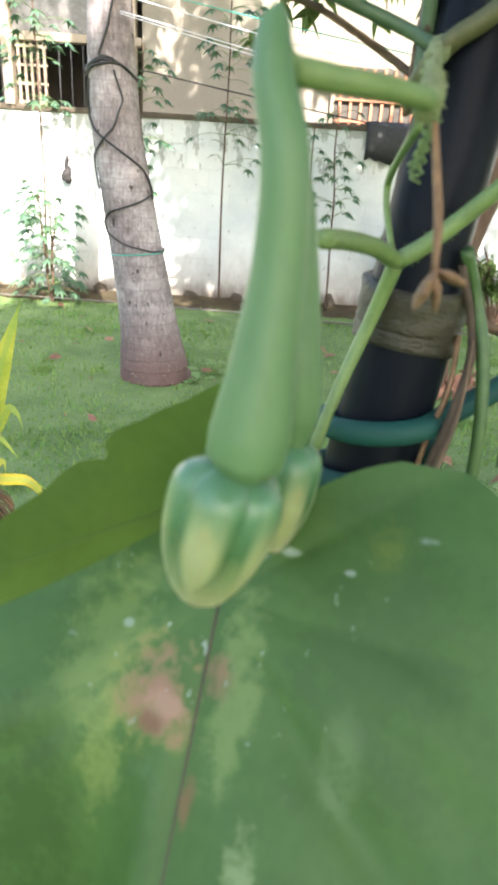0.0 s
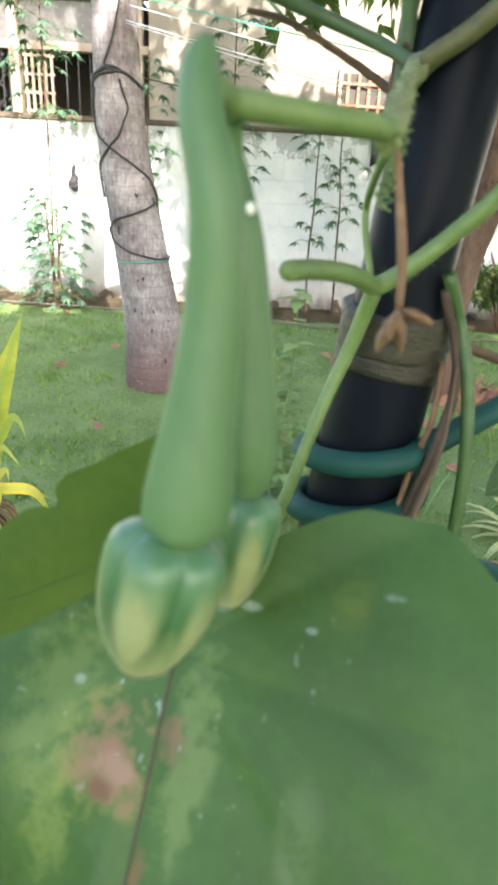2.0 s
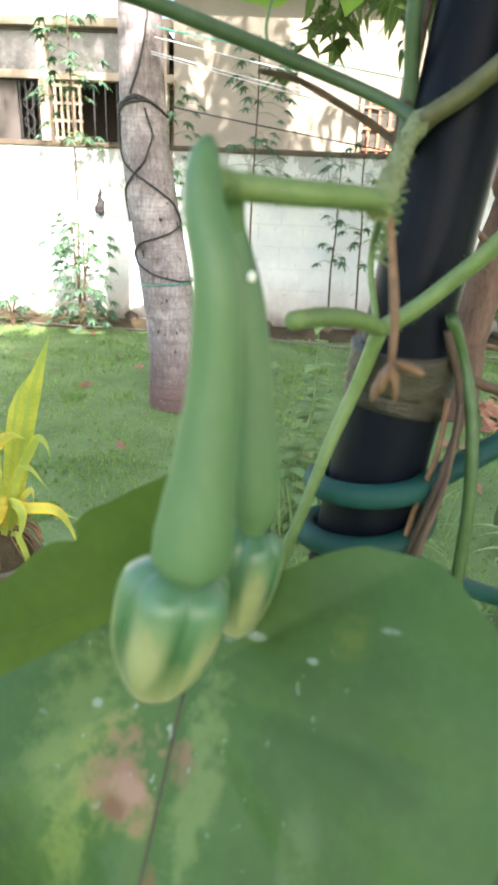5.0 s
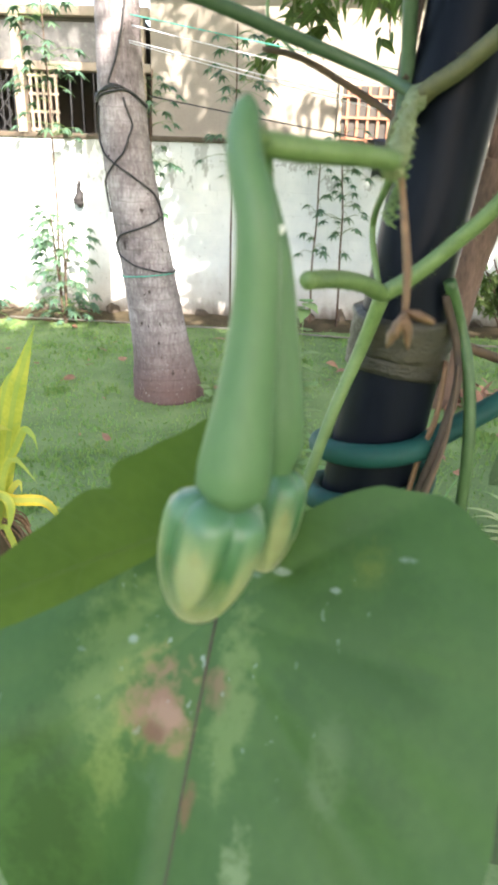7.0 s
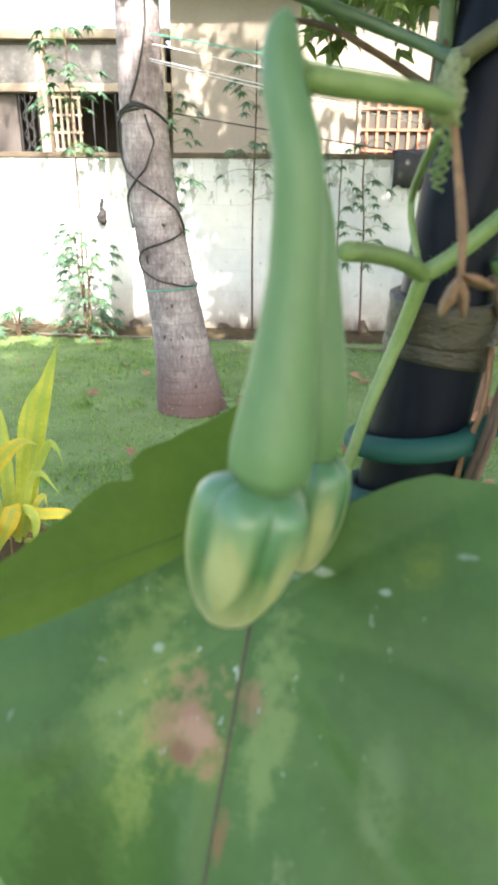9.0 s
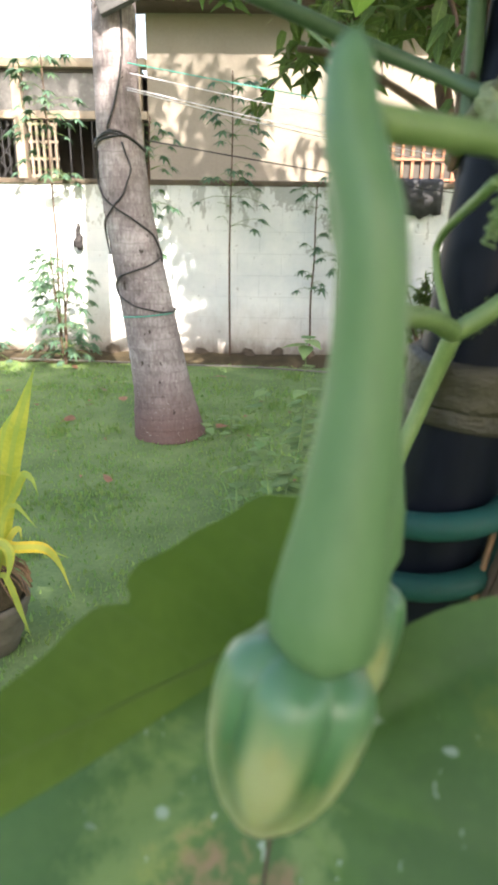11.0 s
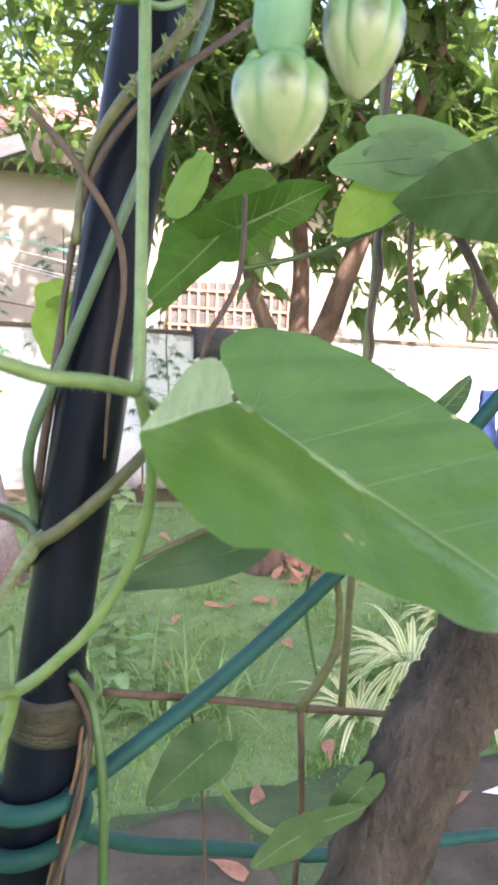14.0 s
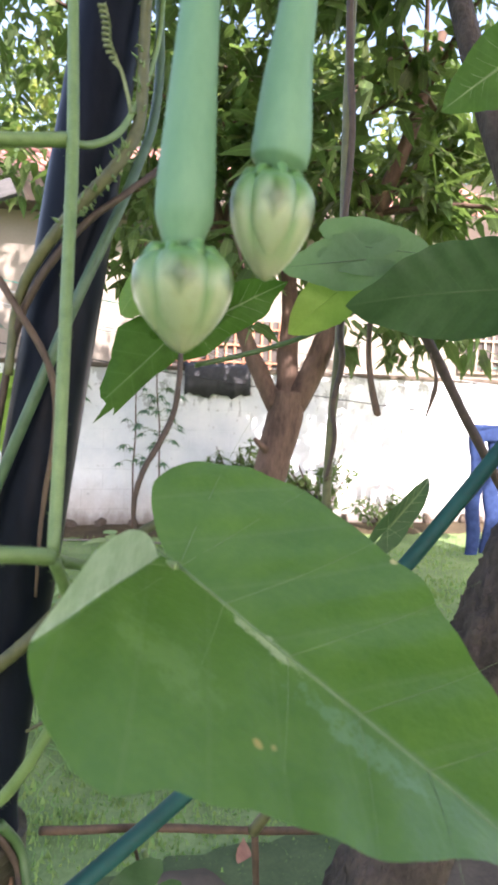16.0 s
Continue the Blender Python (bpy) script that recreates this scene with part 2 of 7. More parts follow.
pale_edges(M["stripe_leaf"], 0.005, 0.011, (0.76, 0.74, 0.42))
M["heart_leaf"] = leafy("heart_leaf", (0.042, 0.114, 0.014), (0.076, 0.165, 0.025), 0.22, 0.3, 45, (0.13, 0.2, 0.08), ((0.13, 0.19, 0.05), 0.2), pale=0.3, relief=0.0028)
M["low_leaf"] = leafy("low_leaf", (0.044, 0.09, 0.033), (0.074, 0.13, 0.052), 0.3, 0.6, 45, (0.06, 0.11, 0.05), pale=0.2, gloss=0.15, glow=0.2)
M["dull_leaf"] = leafy("dull_leaf", (0.024, 0.062, 0.024), (0.045, 0.1, 0.04), 0.25, 0.5, 45, (0.07, 0.13, 0.055), ((0.07, 0.125, 0.065), 0.2), pale=0.25, glow=0.25)
M["olive_leaf"] = leafy("olive_leaf", (0.04, 0.085, 0.008), (0.068, 0.126, 0.014), 0.3, 0.6, 45, (0.07, 0.12, 0.03))
M["mid_leaf"] = leafy("mid_leaf", (0.024, 0.08, 0.008), (0.048, 0.125, 0.016), 0.4, 0.5, 50, (0.08, 0.17, 0.04), gloss=0.15, glow=0.15)
# lighter copy of the young leaf, with the glow of backlight in its colour
M["glow_leaf"] = leafy("glow_leaf", (0.15, 0.26, 0.035), (0.23, 0.36, 0.06), 0.55, 0.5, 50, (0.3, 0.45, 0.12), pale=0.2)
M["young_leaf"] = leafy("young_leaf", (0.085, 0.19, 0.035), (0.14, 0.26, 0.055), 0.45, 0.45, 50, (0.3, 0.5, 0.15), pale=0.2)
M["under_leaf"] = leafy("under_leaf", (0.07, 0.155, 0.075), (0.115, 0.21, 0.11), 0.4, 0.6, 50, (0.08, 0.2, 0.08))


# ---- shapes ----
def mesh_part(name, verts, faces, material, parent=None, label="", smooth=True, uvs=None, kind=""):
    me = bpy.data.meshes.new(name)
    me.from_pydata([tuple(v) for v in verts], [], [tuple(f) for f in faces])
    if uvs is not None:
        layer = me.uv_layers.new(name="UVMap")
        idx = np.empty(len(me.loops), dtype=np.int32)
        me.loops.foreach_get("vertex_index", idx)
        layer.data.foreach_set("uv", np.asarray(uvs, dtype=np.float32)[idx].ravel())
    if smooth:
        me.polygons.foreach_set("use_smooth", [True] * len(me.polygons))
    me.materials.append(material)
    me.update()
    ob = new(name, me)
    ob.parent = parent
    return tagged(ob, label=label, kind=kind)


def part(name, bm, material, parent=None, label="", smooth=False):
    me = bpy.data.meshes.new(name)
    bm.to_mesh(me)
    bm.free()
    if smooth:
        me.polygons.foreach_set("use_smooth", [True] * len(me.polygons))
    me.materials.append(material)
    ob = new(name, me)
    ob.parent = parent
    return tagged(ob, label=label)


def thing(name, label, category, group="", kind="", at=(0, 0, 0)):
    ob = new(name)
    ob.location = at
    ob.empty_display_size = 0.05
    return tagged(ob, label, category, group, kind)


def box_bm(size, at=(0, 0, 0), bevel=0.0, bm=None, turn=None):
    bm = bm or bmesh.new()
    made = bmesh.ops.create_cube(bm, size=1.0)["verts"]
    m = Matrix.Translation(at) @ (turn or Matrix()) @ Matrix.Diagonal((*size, 1))
    bmesh.ops.transform(bm, matrix=m, verts=made)
    if bevel:
        edges = list({e for v in made for e in v.link_edges})
        bmesh.ops.bevel(bm, geom=edges, offset=bevel, segments=2, affect="EDGES", profile=0.6)
    return bm


def curve_points(points, steps=6):
    """A smooth line through the points."""
    p = [Vector(q) for q in points]
    if len(p) < 3:
        return [p[0].lerp(p[-1], i / steps) for i in range(steps + 1)]
    p = [2 * p[0] - p[1], *p, 2 * p[-1] - p[-2]]
    out = []
    for i in range(1, len(p) - 2):
        a, b, c, d = p[i - 1 : i + 3]
        for k in range(steps):
            s = k / steps
            out.append(0.5 * (2 * b + (c - a) * s + (2 * a - 5 * b + 4 * c - d) * s**2 + (3 * b - a - 3 * c + d) * s**3))
    return [*out, p[-2]]


def tube_data(points, radii, sides=8, steps=6, lobes=0, lobe=0.0, rough=0.0, seed=0, smooth_line=True, flat=1.0):
    """Vertices and faces of a round, closed tube. radii: along the line, evenly spread."""
    rng = random.Random(seed)
    line = curve_points(points, steps) if smooth_line else [Vector(q) for q in points]
    n = len(line)
    prof = np.interp(np.linspace(0, 1, n), np.linspace(0, 1, len(radii)), radii)
    verts, faces = [], []
    up = Vector((0.31, 0.12, 0.94))
    side = None
    for i, p in enumerate(line):
        way = (line[min(i + 1, n - 1)] - line[max(i - 1, 0)]).normalized()
        if side is None:
            side = way.cross(up if abs(way.dot(up)) < 0.9 else Vector((1, 0, 0))).normalized()
        side = (side - way * side.dot(way)).normalized()
        over = way.cross(side)
        for k in range(sides):
            a = 2 * math.pi * k / sides
            r = prof[i] * (1 + lobe * math.cos(lobes * a)) * (1 + rough * (rng.random() - 0.5))
            verts.append(p + (side * math.cos(a) + over * math.sin(a) * flat) * r)
        if i:
            o = (i - 1) * sides
            for k in range(sides):
                faces.append((o + k, o + (k + 1) % sides, o + sides + (k + 1) % sides, o + sides + k))
    faces.append(tuple(reversed(range(sides))))
    faces.append(tuple(range((n - 1) * sides, n * sides)))
    return verts, faces


def tube(name, points, radii, material, parent=None, label="", **how):
    v, f = tube_data(points, radii if isinstance(radii, (list, tuple)) else [radii, radii], **how)
    return mesh_part(name, v, f, material, parent, label)


def joined(name, pieces, material, parent=None, label="", kind="", smooth=True, uvs=None):
    verts, faces = [], []
    for v, f in pieces:
        o = len(verts)
        verts.extend(v)
        faces.extend(tuple(i + o for i in q) for q in f)
    return mesh_part(name, verts, faces, material, parent, label, smooth, uvs, kind)


def stem(name, points, radii, material, label, category="vine", group="", hairs=0, **how):
    """A vine or twig: one top-level thing, with fine hairs of its own where they show."""
    ob = tube(name, points, radii, material, None, "", **how)
    tagged(ob, label, category, group)
    if hairs:
        rng = random.Random(len(points) * 7 + hairs)
        line = curve_points(points, 8)
        r0 = radii[0] if isinstance(radii, (list, tuple)) else radii
        pieces = []
        for _ in range(hairs * 4):
            i = rng.randrange(len(line) - 1)
            p = line[i].lerp(line[i + 1], rng.random())
            way = Vector((rng.uniform(-1, 1), rng.uniform(-1, 1), rng.uniform(-1, 1))).normalized()
            q = p + way * r0 * 0.9
            pieces.append(tube_data([q, q + way * min(r0, 0.003) * rng.uniform(0.3, 0.75)], [0.00013, 0.00005], 3, 1))
        joined("hair", pieces, material, ob, kind="stuff")
    return ob


def thorns(ob, points, radius, count, size, material, seed):
    """Short fleshy spikes along a vine, as a part of it."""
    rng = random.Random(seed)
    line, pieces = curve_points(points, 8), []
    for _ in range(count):
        i = rng.randrange(len(line) - 1)
        p = line[i].lerp(line[i + 1], rng.random())
        way = Vector((rng.uniform(-1, 1), rng.uniform(-1, 1), rng.uniform(-1, 1))).normalized()
        q = p + way * radius * 0.8
        pieces.append(tube_data([q, q + way * size * 0.5, q + way * size * rng.uniform(0.7, 1.2) + Vector((0, 0, size * 0.2))], [size * 0.22, size * 0.15, size * 0.03], 5, 2))
    joined("thorn", pieces, material, ob, kind="stuff")


CORD = [(0, 1.0), (8, 0.93), (20, 0.80), (38, 0.68), (60, 0.60), (85, 0.56), (110, 0.55), (130, 0.54), (150, 0.48), (165, 0.37), (174, 0.22), (180, 0.05)]


def leaf_surface(length, width, fold, droop, wave, seed, ripple=0.004, pleat=0.0, crease=0.0):
    """The height of a heart-shaped blade over its plane, by x along the midrib and y across it."""
    rng = random.Random(seed)
    ph = [rng.uniform(0, 6.28) for _ in range(4)]

    def z(x, y):
        u, v = x / length, y / length
        out = (fold if isinstance(fold, (int, float)) else fold[v < 0]) * abs(v) - droop * u * abs(u) - 0.25 * droop * v * v
        out += wave * (math.sin(9 * u + ph[0]) * v * 1.6 + 0.5 * math.sin(14 * v + 6 * u + ph[1]) * (u * u + v * v))
        out += ripple * math.cos(6.28 * 6 * (u - 0.75 * abs(v))) * min(1, abs(v) * 6) * (1 if u > -0.2 else 0.3)
        if crease and v < -0.05:
            # a bent-down part beyond a slanting crease
            out -= crease * max(0.0, u - 0.123 + 0.56 * v) * min(1.0, (-v - 0.05) * 8)
        if pleat:
            # the blade bulges between veins that spread from the stalk
            way = math.degrees(math.atan2(v, u)) / 42
            out += pleat * math.hypot(u, v) * math.sqrt(abs(math.sin(math.pi * way)) + 0.02)
        return out * length

    return z


def leaf_thing(name, base, tip, side, width, material, label, fold=0.1, droop=0.15, wave=0.06, seed=1, rings=12, spokes=56, lobed=0.0, midrib=0.0012, vein_mat=None, group="", curl=0.0, ripple=0.004, side_veins=True, category="leaf", left=None, right=None, pleat=0.0, crease=0.0):
    """A heart-shaped leaf. base: where its stalk joins; tip: its point; side: any place over the blade's half that lies to its left."""
    base, tip, side = Vector(base), Vector(tip), Vector(side)
    along = tip - base
    length = along.length
    ex = along.normalized()
    ey = side - base
    ey = (ey - ex * ey.dot(ex)).normalized()
    ez = ex.cross(ey)
    rot = Matrix((ex, ey, ez)).transposed().to_4x4()
    z = leaf_surface(length, width, fold, droop, wave, seed, ripple, pleat, crease)
    raised = 1.0 if isinstance(fold, (int, float)) else math.cos(math.atan(fold[0]))
    rng = random.Random(seed)
    ph = rng.uniform(0, 6.28)
    verts, faces, uvs = [Vector((0, 0, 0))], [], [(0, 0)]
    for ring in range(1, rings + 1):
        s = ring / rings
        for k in range(spokes):
            a = 360 * k / spokes
            b = a if a <= 180 else 360 - a
            table = (right if a <= 180 else left) or CORD
            r = np.interp(b, [c[0] for c in table], [c[1] for c in table])
            if lobed:
                r *= 1 - lobed * (0.5 + 0.5 * math.cos(math.radians(b) * 5.2 + 0.4)) * min(1, b / 25)
            r *= 1 + 0.02 * math.sin(7 * math.radians(a) + ph) + 0.012 * math.sin(17 * math.radians(a) + 2 * ph)
            x, y = r * s * length * math.cos(math.radians(a)), r * s * length * math.sin(math.radians(a)) * width * (raised if a < 180 else 1)
            h, flat_x = z(x, y), x
            if curl and a > 180:
                c = max(0, -x / length - 0.05 - 0.2 * y / length)
                h += curl * c * length
                x += c * length * 0.75
            verts.append(Vector((x, y, h)))
            uvs.append((flat_x / length, y / length))
        o = 1 + (ring - 1) * spokes
        for k in range(spokes):
            j = (k + 1) % spokes
            if ring == 1:
                faces.append((0, o + k, o + j))
            else:
                faces.append((o - spokes + k, o + k, o + j, o - spokes + j))
    ob = mesh_part(name, verts, faces, material, None, "", True, uvs)
    ob.matrix_world = Matrix.Translation(base) @ rot
    tagged(ob, label, category, group)
    if midrib:
        vm = vein_mat or M["vine"]
        line = [Vector((length * u, 0, z(length * u, 0) + midrib * 0.15)) for u in np.linspace(0, 0.95, 9)]
        tube("midrib", line, [midrib, midrib * 0.25], vm, ob, sides=6, steps=2)
        pieces = []
        for sgn in (1, -1):
            for u0, reach, lean in ((0.0, 0.46, -0.55), (0.0, 0.5, 0.15), (0.13, 0.5, 0.45), (0.3, 0.42, 0.6), (0.47, 0.32, 0.65), (0.62, 0.22, 0.7)):
                pts = []
                for s in np.linspace(0, 1, 6):
                    x = length * (u0 + lean * reach * s * (1 - 0.15 * s))
                    y = sgn * length * width * reach * s
                    if abs(y) > 0.3 * length and curl and sgn < 0:
                        break
                    pts.append(Vector((x, y, z(x, y) + midrib * 0.05)))
                if len(pts) > 2:
                    pieces.append(tube_data(pts, [midrib * 0.24, midrib * 0.06], 5, 2))
        if side_veins:
            joined("side_vein", pieces, vm if vm == M["vine"] else material, ob, kind="stuff")
    return ob


def blade_data(base, way, length, width, bend, rng, cuts=4, normal=None, tip=0.05, mid=0.4):
    """A pointed, arching blade: verts, faces, uvs."""
    way = Vector(way).normalized()
    side = way.cross(normal or Vector((0, 0, 1)))
    if side.length < 0.05:
        side = Vector((1, 0, 0))
    side.normalize()
    v, f, uv = [], [], []
    p, w = Vector(base), way.copy()
    for i in range(cuts + 1):
        s = i / cuts
        half = width * 0.5 * max(tip, math.sin(math.pi * min(1, (s + 0.08) ** mid * 0.5 + (s + 0.08) * 0.5)) if s < 1 else tip)
        v += [p - side * half, p + side * half]
        uv += [(s, -half / length), (s, half / length)]
        if i:
            o = 2 * i
            f.append((o - 2, o - 1, o + 1, o))
        w = (w + Vector((0, 0, -bend / cuts))).normalized()
        p = p + w * length / cuts
    return v, f, uv


def blades(name, made, material, parent=None, label="", kind=""):
    verts, faces, uvs = [], [], []
    for v, f, uv in made:
        o = len(verts)
        verts += v
        uvs += uv
        faces += [tuple(i + o for i in q) for q in f]
    return mesh_part(name, verts, faces, material, parent, label, True, uvs, kind)


# ---- ground ----
def ground_sheet():
    n, half = 60, 60.0
    verts, faces = [], []
    for j in range(n + 1):
        for i in range(n + 1):
            x, y = (abs(2 * i / n - 1) ** 2.2 * math.copysign(half, i - n / 2)), (abs(2 * j / n - 1) ** 2.2 * math.copysign(half, j - n / 2)) + 3
            verts.append((x, y, 0.012 * noise.noise((x * 1.3, y * 1.3, 0)) - 0.006))
    for j in range(n):
        for i in range(n):
            o = j * (n + 1) + i
            faces.append((o, o + 1, o + n + 2, o + n + 1))
    ob = mesh_part("ground", verts, faces, M["lawn"])
    tagged(ob, "mossy green lawn of short carpet grass", "lawn", kind="structure")


def grass_field():
    rng = np.random.default_rng(4)
    count = 72000
    y = 1.2 + 5.35 * rng.random(count) ** 1.25
    x = (rng.random(count) * 2 - 1) * (1.2 + 0.62 * y) + 0.08 * y
    patch = np.array([noise.noise((a * 1.1, b * 1.1, 5.0)) for a, b in zip(x, y)])
    keep = rng.random(count) < 0.62 + 0.7 * patch
    x, y = x[keep], y[keep]
    # clumps of taller, broader blades
    cy = 1.6 + 4.6 * rng.random(230)
    cx = (rng.random(230) * 2 - 1) * (1.0 + 0.6 * cy)
    pick = rng.integers(0, 230, 16000)
    spread = (0.04 + 0.1 * rng.random(230))[pick]
    x = np.concatenate([x, cx[pick] + spread * rng.normal(size=16000)])
    y = np.concatenate([y, np.minimum(cy[pick] + spread * rng.normal(size=16000), 6.3)])
    tall = np.concatenate([np.zeros(len(x) - 16000), np.ones(16000)])
    count = len(x)
    a = rng.random(count) * 6.283
    h = (0.006 + 0.014 * rng.random(count)) * (1 + 0.9 * tall)
    w = (0.003 + 0.004 * rng.random(count)) * (1 + 0.8 * tall)
    lean = 0.02 * (rng.random((count, 2)) - 0.5)
    v = np.zeros((count, 3, 3))
    v[:, 0] = np.stack([x - w * np.cos(a), y - w * np.sin(a), np.full(count, -0.006)], 1)
    v[:, 1] = np.stack([x + w * np.cos(a), y + w * np.sin(a), np.full(count, -0.006)], 1)
    v[:, 2] = np.stack([x + lean[:, 0], y + lean[:, 1], h], 1)
    me = bpy.data.meshes.new("grass")
    me.vertices.add(count * 3)
    me.vertices.foreach_set("co", v.ravel())
    me.loops.add(count * 3)
    me.loops.foreach_set("vertex_index", np.arange(count * 3, dtype=np.int32))
    me.polygons.add(count)
    me.polygons.foreach_set("loop_start", np.arange(0, count * 3, 3, dtype=np.int32))
    me.update(calc_edges=True)
    me.materials.append(M["blade"])
    tagged(new("grass", me), "short green lawn grass", "grass", kind="stuff")


def dark_patch():
    """A darker green sheet of ground round the paving, with a ragged edge."""
    n, verts, faces = 96, [(1.05, 1.55, 0.013)], []
    for k in range(n):
        a = 6.2832 * k / n
        c, q = math.cos(a), math.sin(a)
        r = 1 + 0.22 * noise.noise((c * 2.2, q * 2.2, 4.0)) + 0.1 * noise.noise((c * 9, q * 9, 2.0))
        verts.append((1.05 + 1.3 * r * c, 1.5 + 0.52 * r * q, 0.012 + 0.004 * noise.noise((c * 3, q * 3, 1.0))))
        verts.append((1.05 + 1.36 * r * c, 1.5 + 0.56 * r * q, -0.02))
    for k in range(n):
        j = (k + 1) % n
        faces += [(0, 1 + 2 * k, 1 + 2 * j), (1 + 2 * k, 2 + 2 * k, 2 + 2 * j, 1 + 2 * j)]
    tagged(mesh_part("mossy_ground", verts, faces, M["green_ground"]), "dark green ground around the paving slabs", "ground", kind="structure")


ground_sheet()
grass_field()
dark_patch()


def soil_strip():
    rng = random.Random(3)
    verts, faces, n = [], [], 90
    for i in range(n + 1):
        x = -7 + 16 * i / n
        for k, (y, z) in enumerate(((6.4, -0.02), (6.52, 0.015), (6.66, 0.035), (6.9, 0.045))):
            verts.append((x, y + (rng.random() - 0.5) * 0.12 * (k < 3), z + (rng.random() - 0.5) * 0.02))
        if i:
            for k in range(3):
                o = 4 * i + k
                faces.append((o - 4, o, o + 1, o - 3))
    tagged(mesh_part("soil_strip", verts, faces, M["soil"]), "bare brown soil strip along the wall", "soil", kind="structure")


soil_strip()


# ---- garden wall ----
def wall_paint():
    m, t, n, l, b = nodes_of("white_wall_paint")
    pos = n.new("ShaderNodeNewGeometry").outputs["Position"]
    sep = n.new("ShaderNodeSeparateXYZ")
    l.new(pos, sep.inputs[0])
    broad = noise_tex(t, pos, 1.7, 6, 0.65)
    streak = noise_tex(t, pos, 5, 6, 0.7, (1.6, 1.0, 0.8))
    fine = noise_tex(t, pos, 60, 3)
    col = ramp(t, broad, (0.3, (0.52, 0.57, 0.6)), (0.62, (0.72, 0.745, 0.745)))
    # splashed earth along the foot, and mould under the coping
    low = maths(t, "SUBTRACT", maths(t, "ADD", 0.5, maths(t, "MULTIPLY", streak, 0.8)), maths(t, "MULTIPLY", sep.outputs[2], 1.6), True)
    col = mix_col(t, maths(t, "MULTIPLY", low, 0.85), col, (0.27, 0.215, 0.16))
    wet = maths(t, "SUBTRACT", maths(t, "ADD", 0.2, maths(t, "MULTIPLY", streak, 1.3)), maths(t, "MULTIPLY", sep.outputs[2], 4.5), True)
    col = mix_col(t, maths(t, "MULTIPLY", wet, 0.85), col, (0.075, 0.055, 0.036))
    mould = ramp(t, maths(t, "ADD", streak, maths(t, "MULTIPLY", sep.outputs[2], 0.3)), (0.98, (0, 0, 0)), (1.12, (0.6, 0.6, 0.6)))
    col = mix_col(t, mould, col, (0.24, 0.25, 0.235))
    chips = maths(t, "GREATER_THAN", noise_tex(t, pos, 13, 3, 0.7), 0.665)
    col = mix_col(t, maths(t, "MULTIPLY", chips, 0.6), col, (0.27, 0.27, 0.26))
    l.new(col, b.inputs["Base Color"])
    b.inputs["Roughness"].default_value = 0.9
    b.inputs["Specular IOR Level"].default_value = 0.15
    bumped(t, b, maths(t, "ADD", maths(t, "MULTIPLY", broad, 0.4), maths(t, "MULTIPLY", fine, 0.6)), 0.5, 0.006)
    return m


M["white"] = wall_paint()
WALL_Y, WALL_H = 6.85, 1.7
garden_wall = part("wall_garden", box_bm((16.0, 0.14, WALL_H - 0.012), (1.0, WALL_Y + 0.075, WALL_H / 2 - 0.006)), M["white"])
tagged(garden_wall, "white-painted concrete block wall with stained foot", "wall", kind="structure")
part("coping", box_bm((16.0, 0.2, 0.05), (1.0, WALL_Y + 0.08, WALL_H + 0.02), 0.012), M["stone"], garden_wall, "grey mortar coping")


# ---- the house behind the wall ----
HY = 8.6
house = thing("house", "beige plastered house with a red tiled roof", "house", kind="structure")
part("wall", box_bm((9.5, 0.2, 3.9), (3.25, HY + 0.1, 1.95)), M["house"], house, "plain beige plaster wall")
part("return_wall", box_bm((0.2, 3.0, 3.9), (-1.4, HY + 1.72, 1.95)), M["house"], house)
part("eave_board", box_bm((10.2, 0.12, 0.34), (3.2, HY - 0.42, 3.78)), M["eave"], house, "dark brown eave board")
part("soffit", box_bm((10.2, 0.5, 0.05), (3.2, HY - 0.2, 3.62)), M["eave"], house)
part("roof_deck", box_bm((10.4, 3.6, 0.06), (3.2, HY + 1.15, 4.62), turn=pose(0, 0, 0, 26, 0, 0)), M["eave"], house)
# low wing with windows
wing = thing("window_1", "cream-framed window wall with grilles and grey transoms", "window", kind="structure")
part("back_wall", box_bm((5.4, 0.08, 3.0), (-4.3, HY + 1.6, 1.5)), M["dim"], wing, "room behind the window, painted dark for its shade")
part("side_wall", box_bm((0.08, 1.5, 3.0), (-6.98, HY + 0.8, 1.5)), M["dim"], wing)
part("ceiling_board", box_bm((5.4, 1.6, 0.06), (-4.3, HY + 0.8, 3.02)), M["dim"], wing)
part("low_wall", box_bm((5.5, 0.16, 1.8), (-4.25, HY + 0.06, 0.9)), M["house"], wing)
part("top_beam", box_bm((5.5, 0.18, 0.1), (-4.25, HY, 3.08), 0.01), M["cream"], wing)
part("middle_beam", box_bm((5.5, 0.16, 0.09), (-4.25, HY, 2.53), 0.01), M["cream"], wing)
for x in (-6.2, -4.4, -3.05, -1.62):
    part("post", box_bm((0.11, 0.15, 1.24), (x, HY - 0.004, 2.42), 0.01), M["cream"], wing)
for x0, x1 in ((-6.14, -4.46), (-4.34, -3.11), (-2.99, -1.68)):
    part("transom_panel", box_bm((x1 - x0, 0.03, 0.44), ((x0 + x1) / 2, HY + 0.04, 2.81)), M["transom"], wing, "grey glass transom panel")
part("shutter", box_bm((0.62, 0.04, 0.66), (-3.72, HY + 0.05, 2.14)), M["shutter"], wing, "dull brown board shutter")
for i in range(5):
    part("lattice_bar", box_bm((0.028, 0.03, 0.68), (-2.93 + i * 0.075, HY - 0.02, 2.14)), M["cream"], wing)
